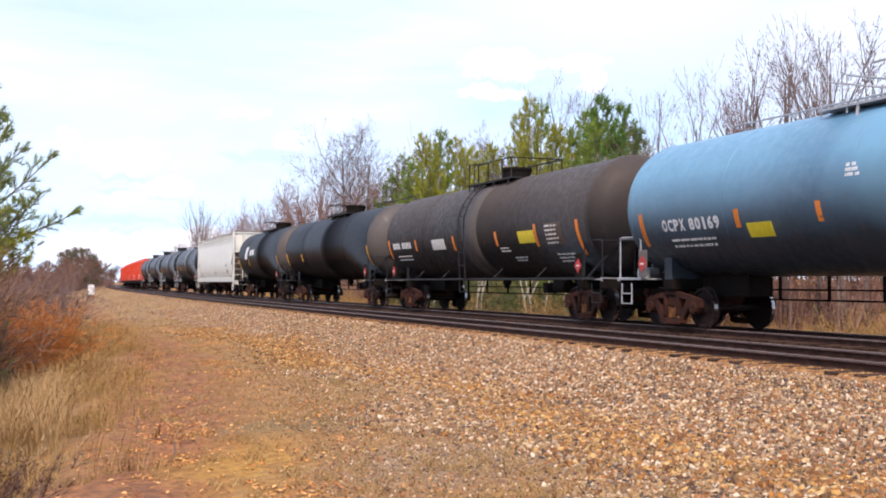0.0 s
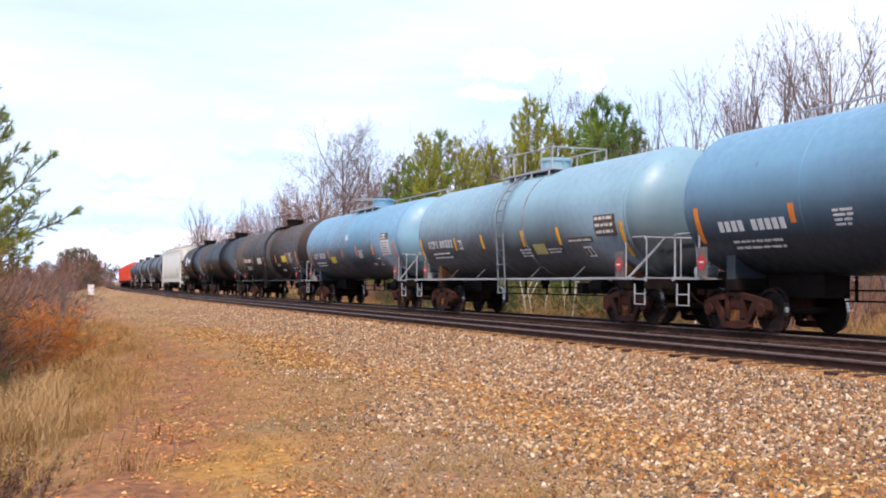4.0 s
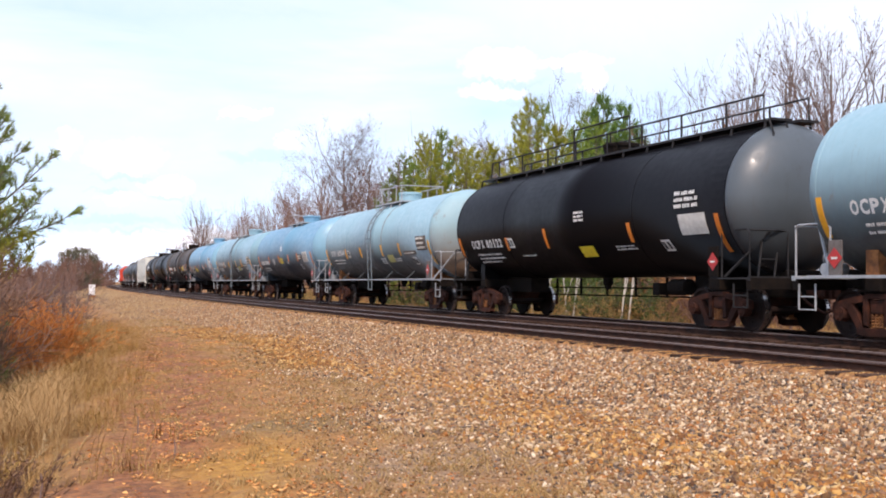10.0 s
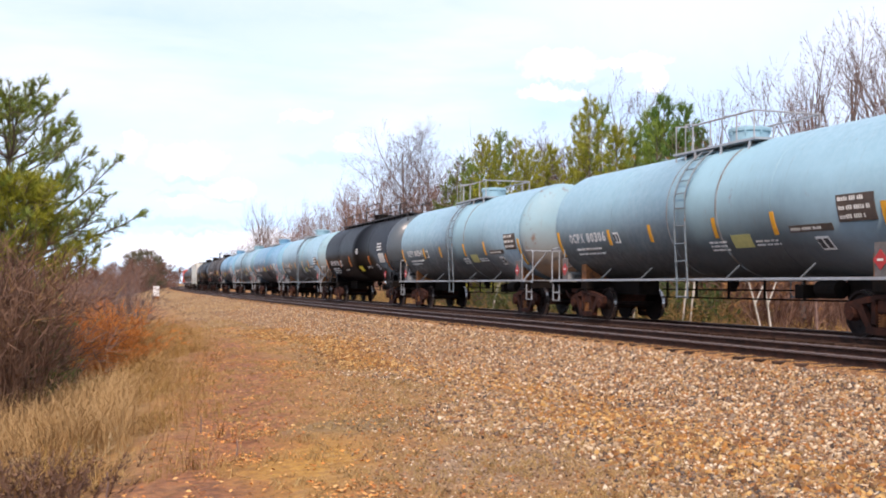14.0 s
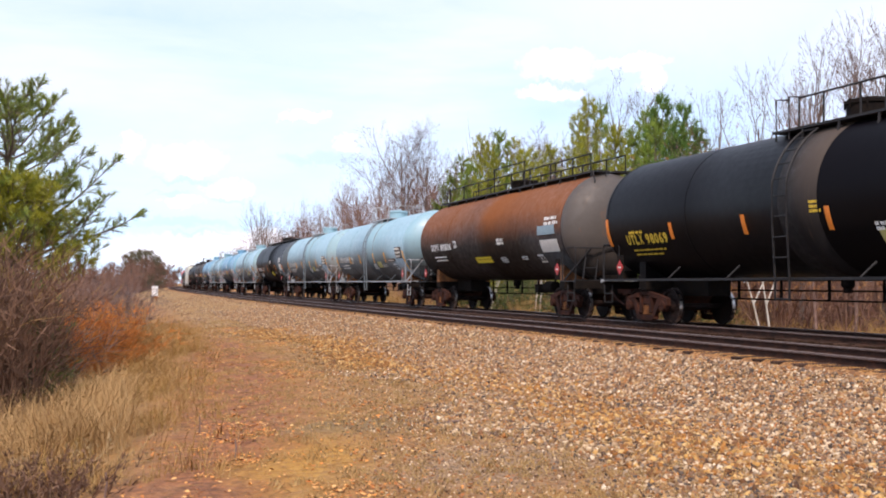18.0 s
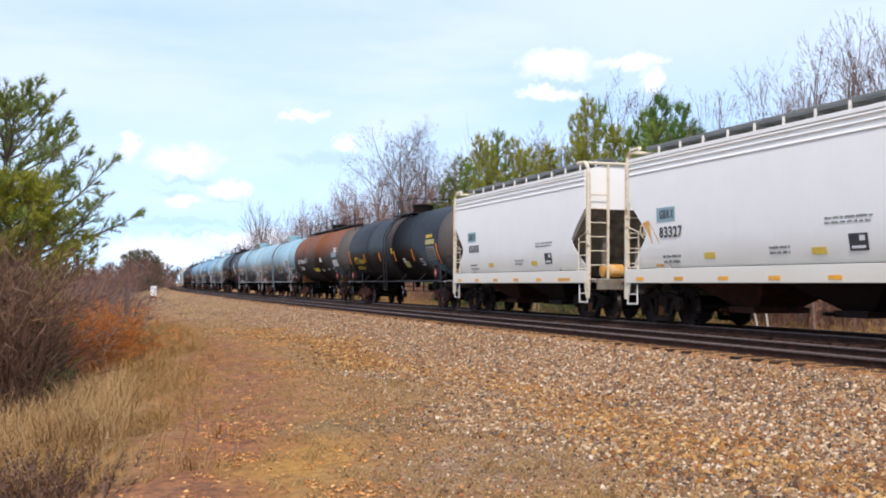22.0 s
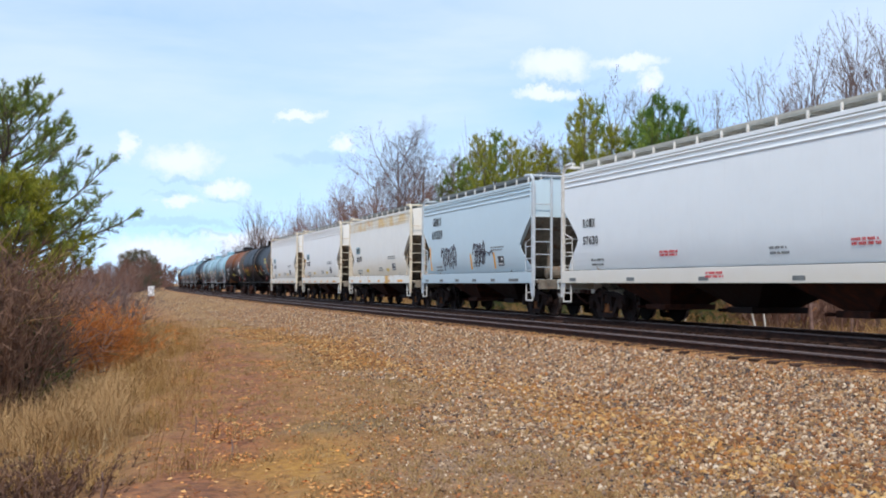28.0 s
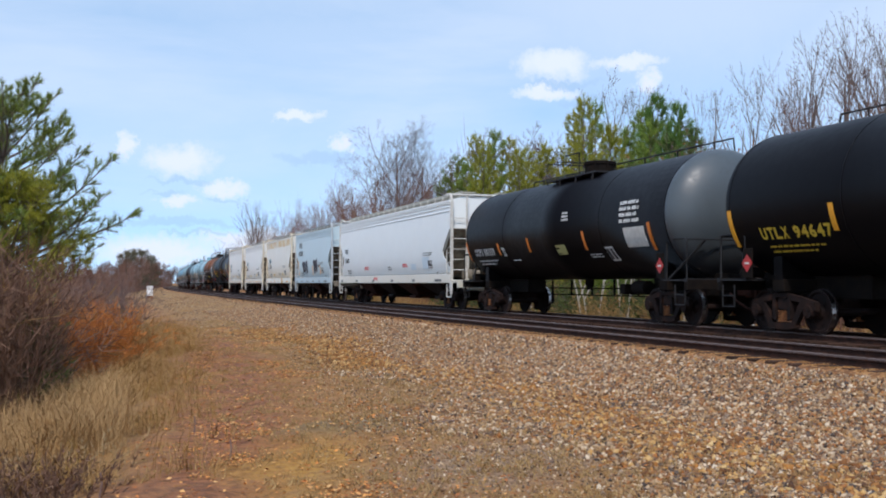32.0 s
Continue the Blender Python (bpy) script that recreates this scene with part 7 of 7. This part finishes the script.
def long_grass(name, label, count, place, height, material, wide, seed):
    """Tall dry grass: blades in three pieces that arch over."""
    r2 = np.random.default_rng(seed)
    xy = np.array([place(r2) for _ in range(count)])
    z = np.array([lumpy(x - bend(y), y) for x, y in xy])
    per = 9
    base = np.repeat(np.column_stack([xy, z - 0.01]), per, axis=0)
    n = len(base)
    base[:, :2] += r2.normal(0, 0.06, (n, 2))
    h = height * np.repeat(r2.uniform(0.45, 1.2, count), per) * r2.uniform(0.6, 1.15, n)
    out_ = r2.normal(0, 1, (n, 2)) * 0.55 + np.repeat(r2.normal(0.1, 0.45, (count, 2)), per, axis=0)
    side = np.column_stack([-out_[:, 1], out_[:, 0], np.zeros(n)])
    side /= np.linalg.norm(side, axis=1, keepdims=True) + 1e-9
    rows = []
    for f, up, w in ((0.0, 0.0, 1.0), (0.45, 0.55, 0.9), (0.8, 0.85, 0.6), (1.0, 0.86, 0.12)):
        c = base.copy()
        c[:, :2] += out_ * (h * f * f)[:, None]
        c[:, 2] += h * up * r2.uniform(0.9, 1.1, n)
        rows += [c - side * wide * w, c + side * wide * w]
    v = np.stack(rows, axis=1).reshape(-1, 3)
    f = (np.arange(n) * 8)[:, None, None] + np.array(((0, 1, 3, 2), (2, 3, 5, 4), (4, 5, 7, 6)))[None]
    me = raw_mesh(name, v, f.reshape(-1, 4))
    me.materials.append(M[material])
    return tagged(new(name, me), label, "grass", kind="stuff")


def far_side(r2):
    y = r2.uniform(8, 110)
    return 18.6 + bend(y) + r2.random() ** 1.3 * 8, y


def woods():
    """The thicket behind the trees: bare stems and sprays of twigs, too many to count."""
    r2 = np.random.default_rng(61)
    segs = []
    for _ in range(1900):
        y = 30 + 300 * r2.random() ** 1.2
        a = 25 + 28 * r2.random()
        x = a + bend(y)
        z = lumpy(a, y)
        h = r2.uniform(3.0, 6.0) if y < 70 else r2.uniform(6.0, 12.0)
        p = np.array([x, y, z])
        d = np.array([r2.normal(0, 0.12), r2.normal(0, 0.12), 1.0])
        for i in range(4):
            d = d + r2.normal(0, 0.07, 3)
            d /= np.linalg.norm(d)
            q = p + d * h / 4
            segs.append((*p, *q, 0.045 - 0.010 * i, 0.035 - 0.010 * i))
            for _k in range(7):
                f = p + (q - p) * r2.random()
                e = d * 0.7 + r2.normal(0, 0.42, 3)
                g = f + e * h * r2.uniform(0.10, 0.26)
                segs.append((*f, *g, 0.013, 0.006))
                segs.append((*(f + (g - f) * 0.5), *(f + (g - f) * 0.5 + (e + r2.normal(0, 0.5, 3)) * h * 0.09), 0.008, 0.005))
            p = q
    for _ in range(900):     # low thicket that closes the view under the cars
        y = r2.uniform(8, 90)
        a = 24 + 9 * r2.random()
        p = np.array([a + bend(y), y, lumpy(a, y) - 0.05])
        for i in range(9):
            q = p + np.array([r2.normal(0, 0.5), r2.normal(0, 0.5), r2.uniform(0.9, 2.6)])
            segs.append((*p, *q, 0.018, 0.006))
            for _k in range(3):
                f = p + (q - p) * r2.random()
                segs.append((*f, *(f + r2.normal(0, 0.35, 3)), 0.010, 0.005))
    for _ in range(1300):     # up the line on the near side
        y = 140 + 290 * r2.random() ** 0.8
        a = r2.uniform(-26, 3.5 + 6.5 * (y - 140) / 280)
        h = r2.uniform(3.0, 6.4)
        p = np.array([a + bend(y), y, lumpy(a, y)])
        for i in range(12):
            q = p + np.array([r2.normal(0, 0.4), r2.normal(0, 0.4), r2.uniform(0.3, 1.0)]) * h * np.array([0.4, 0.4, 1])
            segs.append((*p, *q, 0.04, 0.012))
            for _k in range(4):
                f = p + (q - p) * r2.random()
                segs.append((*f, *(f + r2.normal(0, 0.6, 3)), 0.019, 0.008))
    thick = [q for q in segs if q[6] > 0.019]
    tagged(sticks("far_woods", thick, 3, M["twig_red"]), "slim leafless stems of the thicket behind the line", "woods", kind="stuff")
    tagged(fine_twigs("far_woods", [q for q in segs if q[6] <= 0.019], M["twig_red"]), "leafless reddish-brown thicket behind the line", "woods", kind="stuff")


woods()


def bank(r2):
    while True:
        x, y = bank_spot(r2)
        if noise.noise((x * 1.1, y * 0.6, 4.0)) + 0.5 * noise.noise((x * 3.0, y * 1.7, 8.0)) > r2.uniform(-0.35, 0.45):
            return x, y


def bank_spot(r2):
    y = 9.5 + 37 * r2.random() ** 1.4
    edge = ridge(y) + 0.1 + 0.9 * r2.random() ** 3
    return edge - 4.2 * r2.random() ** 1.25 + bend(y) + r2.normal(0, 0.15), y


def foot(r2):
    y = r2.uniform(12.0, 18.5)
    return along(-120 + 350 * r2.random(), y), y


def verge(r2):
    y = 7 + 40 * r2.random() ** 1.3
    return r2.uniform(1.5, 6.2), y


tuft_field("dry_grass", "tall dry tan grass beyond the tracks", 6500, far_side, 0.62, "brush", 0.014, 31)
tuft_field("dry_grass", "matted dry grass on the near bank", 4200, bank, 0.15, "brush", 0.0040, 32)
long_grass("dry_grass", "tall arching tan grass on the near bank", 1000, bank, 0.36, "dry_blade", 0.0028, 34)
long_grass("dry_grass", "pale tall grass before the brown bushes", 820, foot, 0.66, "pale_blade", 0.0026, 36)
long_grass("dry_grass", "brown dead stalks among the tall grass", 700, bank, 0.44, "bramble", 0.0026, 35)
tuft_field("dry_grass", "short straw-coloured grass on the verge", 4200, verge, 0.08, "straw", 0.005, 33)


# fallen leaves
def leaf_litter():
    r2 = np.random.default_rng(41)
    y = 6.5 + 34 * r2.random(60000) ** 1.5
    x = np.minimum(y, 33) * 0.13 - 0.75 + 2.6 * r2.random(60000) + r2.normal(0, 0.3, 60000)
    x[:9000] = 5.9 + r2.normal(0, 0.5, 9000) + CURVE * y[:9000] ** 2 / 2
    heap = np.array([noise.noise((a * 0.9, b * 0.55, 7.0)) + 0.5 * noise.noise((a * 3.1, b * 1.8, 2.0)) for a, b in zip(x, y)])
    keep = ((heap > 0.22) & (r2.random(60000) < 0.5)) | (r2.random(60000) < 0.06)
    x, y = x[keep][:16000], y[keep][:16000]
    n = len(x)
    z = np.array([lumpy(a - bend(b), b) for a, b in zip(x, y)]) + 0.012
    ang = r2.uniform(0, math.tau, n)
    s = r2.uniform(0.010, 0.030, n)
    v = np.empty((n, 4, 3))
    for k, (du, dv) in enumerate(((-1, 0), (0, -0.6), (1, 0), (0, 0.6))):
        v[:, k, 0] = x + s * (du * np.cos(ang) - dv * np.sin(ang))
        v[:, k, 1] = y + s * (du * np.sin(ang) + dv * np.cos(ang))
        v[:, k, 2] = z + s * r2.uniform(0.0, 0.9, n)
    me = raw_mesh("leaf_litter", v.reshape(-1, 3), np.arange(4 * n).reshape(-1, 4))
    me.materials.append(M["litter_leaf"])
    tagged(new("leaf_litter", me), "scattered orange-brown fallen leaves on the bank", "leaves", kind="stuff")


leaf_litter()


# ballast: angular stones, thickest near the rails, thinning out on the dirt
def stones(name, label, n, place, low, high, seed, material="stone"):
    r2 = np.random.default_rng(seed)
    x, y = place(r2, n)
    xa = x - CURVE * y * y / 2
    z = np.array([lumpy(a, b) for a, b in zip(xa, y)])
    s = r2.uniform(low, high, n) * r2.uniform(0.6, 1.25, n)
    octa = np.array([(1, 0, 0), (-1, 0, 0), (0, 1, 0), (0, -1, 0), (0, 0, 1), (0, 0, -1)], dtype=float) * 1.25
    v = octa[None] * r2.uniform(0.55, 1.0, (n, 1, 3)) + r2.uniform(-0.42, 0.42, (n, 6, 3))
    q = r2.normal(size=(n, 4))
    q /= np.linalg.norm(q, axis=1, keepdims=True)
    w, i, j, k = q.T
    rot = np.stack([np.stack([1 - 2 * (j * j + k * k), 2 * (i * j - k * w), 2 * (i * k + j * w)], 1), np.stack([2 * (i * j + k * w), 1 - 2 * (i * i + k * k), 2 * (j * k - i * w)], 1), np.stack([2 * (i * k - j * w), 2 * (j * k + i * w), 1 - 2 * (i * i + j * j)], 1)], 1)
    v = np.einsum("nab,nvb->nva", rot, v) * (s / 2)[:, None, None]
    v[:, :, 0] += x[:, None]
    v[:, :, 1] += y[:, None]
    v[:, :, 2] += (z + s * 0.12)[:, None]
    face = np.array(((0, 2, 4), (2, 1, 4), (1, 3, 4), (3, 0, 4), (2, 0, 5), (1, 2, 5), (3, 1, 5), (0, 3, 5)))
    f = (np.arange(n) * 6)[:, None, None] + face[None]
    me = raw_mesh(name, v.reshape(-1, 3), None, f.reshape(-1, 3))
    me.materials.append(M[material])
    return tagged(new(name, me), label, "gravel", kind="stuff")


def near_bed(r2, n):
    y = 4.0 + 16 * r2.random(n) ** 1.25
    edge = 3.3 + 0.10 * y + 0.7 * np.sin(y * 0.9)
    x = 9.6 - (9.6 - edge) * r2.random(n) ** 1.0 + r2.normal(0, 0.25, n)
    return np.minimum(x, 9.40) + CURVE * y * y / 2, y


def far_bed(r2, n):
    y = 19 + 40 * r2.random(n) ** 1.3
    x = 9.5 - 3.5 * r2.random(n) ** 1.1
    return x + CURVE * y * y / 2, y


def scatter(r2, n):
    y = 5.5 + 22 * r2.random(n) ** 1.4
    return 0.9 + 0.15 * y + 3.6 * r2.random(n) ** 0.75, y


def between(r2, n):
    y = 7 + 30 * r2.random(n) ** 1.2
    return r2.uniform(10.4, 16.9, n) + CURVE * y * y / 2, y


def tie_ends(r2, n):
    y = 2 + TIE_STEP * (np.floor((4 + 70 * r2.random(n) ** 1.3) / TIE_STEP) + 0.5 + r2.uniform(-0.25, 0.25, n))
    return 9.64 + 0.42 * r2.random(n) + CURVE * y * y / 2, y


def toe(r2, n):
    """The foot of the shoulder, where larger stained stones and leaves gather."""
    y = 6 + 32 * r2.random(n) ** 1.2
    return 5.95 + 0.35 * np.sin(0.5 * y) + r2.normal(0, 0.42, n) + CURVE * y * y / 2, y


stones("ballast", "loose bed of tan, grey and rusty ballast stones", 100000, near_bed, 0.024, 0.066, 51)
stones("ballast", "ballast shoulder farther along the line", 42000, far_bed, 0.03, 0.062, 52)
def far_verge(r2, n):
    y = 34 + 80 * r2.random(n) ** 1.2
    return 2.6 + 0.03 * y + 5.0 * r2.random(n) + CURVE * y * y / 2, y


stones("gravel", "coarse gravel along the far part of the path", 12000, far_verge, 0.03, 0.06, 56)
stones("gravel", "stray gravel on the dirt verge", 44000, scatter, 0.010, 0.034, 53)
stones("ballast", "dark ballast between the ties", 12000, between, 0.04, 0.075, 54)
stones("ballast", "rusty ballast heaped at the tie ends", 20000, tie_ends, 0.012, 0.024, 55, "stone_rust")
stones("ballast", "rust-stained larger stones at the foot of the shoulder", 15000, toe, 0.035, 0.085, 57, "stone_rust")

# small things on the bank
for x, y, long, r, turn, mat in ((1.66, 11.75, 0.34, 0.034, 0.25, "bark_red"), (4.05, 12.0, 0.42, 0.022, 0.45, "bark_red"), (4.6, 11.1, 0.30, 0.012, 0.3, "bark")):
    stick = tagged(new("fallen_branch"), "short dark red-brown piece of wood lying on the ground" if r > 0.02 else "thin grey fallen twig lying on the ground", "branch")
    stick.location = (x, y, lumpy(x - bend(y), y) + 0.6 * r)
    stick.rotation_euler = (0, 0, turn)
    sticks("wood", [(-long / 2, -0.02, 0.0, 0.0, 0.015, 0.01, 0.8 * r, r), (0.0, 0.015, 0.01, long / 2, 0.0, 0.02, r, 0.5 * r), (0.05, 0.01, 0.01, 0.12, 0.08, 0.04, 0.4 * r, 0.15 * r)], 6, M[mat], stick)
for k, (x, y) in enumerate(((1.42, 10.5), (0.21, 9.05), (1.33, 12.9))):
    st = tagged(new("dead_stalk"), "thin broken dead stalk standing in the grass", "stalk")
    st.location = (x, y, lumpy(x, y) - 0.02)
    sticks("stem", [(0, 0, 0, 0.015, 0.0, 0.13, 0.010, 0.008), (0.015, 0.0, 0.13, 0.005, 0.01, 0.22, 0.008, 0.006)], 5, M["bark_red"], st)


def twig_litter():
    r2 = np.random.default_rng(71)
    segs = []
    for _ in range(900):
        y = 7 + 24 * r2.random() ** 1.4
        x = 0.11 * y - 0.4 + 5.0 * r2.random()
        z = lumpy(x - bend(y), y) + 0.012
        a, ln = r2.uniform(0, math.tau), r2.uniform(0.05, 0.22)
        segs.append((x, y, z, x + ln * math.cos(a), y + ln * math.sin(a), z + r2.uniform(-0.005, 0.03), 0.004, 0.002))
    tagged(sticks("twig_litter", segs, 3, M["bramble"]), "small dry twigs strewn over the dirt", "twigs", kind="stuff")


twig_litter()

# white signal cabinet far up the line
cab = tagged(new("signal_cabinet"), "small white trackside signal cabinet on rusty legs", "cabinet")
cx, cy = spot(162, 5.0)
cab.location = (cx, cy, lumpy(5.0, cy) - 0.34)
M["cab"] = shade("white_cabinet_paint", [(0.70, 0.70, 0.70), (0.82, 0.82, 0.82)], 4, rough=0.5)
for name, size, mat in (("case", (-0.26, 0.26, -0.2, 0.2, 0.84, 1.70, 0.02), "cab"), ("lid", (-0.29, 0.29, -0.23, 0.23, 1.69, 1.75, 0.015), "cab"), ("door", (-0.22, 0.22, -0.212, -0.198, 0.90, 1.64, 0.005), "cab"),
                        ("plinth", (-0.30, 0.30, -0.24, 0.24, 0.62, 0.84, 0.02), "rust"), ("leg", (-0.22, -0.12, -0.1, 0.1, -0.05, 0.63, 0.01), "rust"), ("leg", (0.12, 0.22, -0.1, 0.1, -0.05, 0.63, 0.01), "rust")):
    b_ = bmesh.new()
    box(b_, *size)
    part(name, b_, M[mat], cab)


# ---- what moves: the train rolls away along the curve, its wheels turning ----
def rolled(t):
    """Metres that the train has gone since 16 s."""
    q = (t - 16) / 16
    return 16 * (7.83444 * q - 0.12973 * q ** 2 - 0.05735 * q ** 3 + 0.00356 * q ** 4)


def motions():
    for car, s0 in ROLLING:
        rows = []
        for k in range(17):
            t = 2.0 * k
            y = s0 + rolled(t)
            rows.append((t, Matrix.Translation((FAR + bend(y), y, 0.0)) @ Matrix.Rotation(-math.atan(CURVE * y), 4, "Z")))
        walk(car, rows)
    rows = {}
    for wheels, seat, car in WHEELSETS:
        if seat not in rows:
            rows[seat] = [(k / 15, Matrix.Translation((0, seat, 0)) @ Matrix.Rotation(-rolled(k / 15) / WHEEL, 4, "X")) for k in range(481)]
        walk(wheels, rows[seat])


motions()
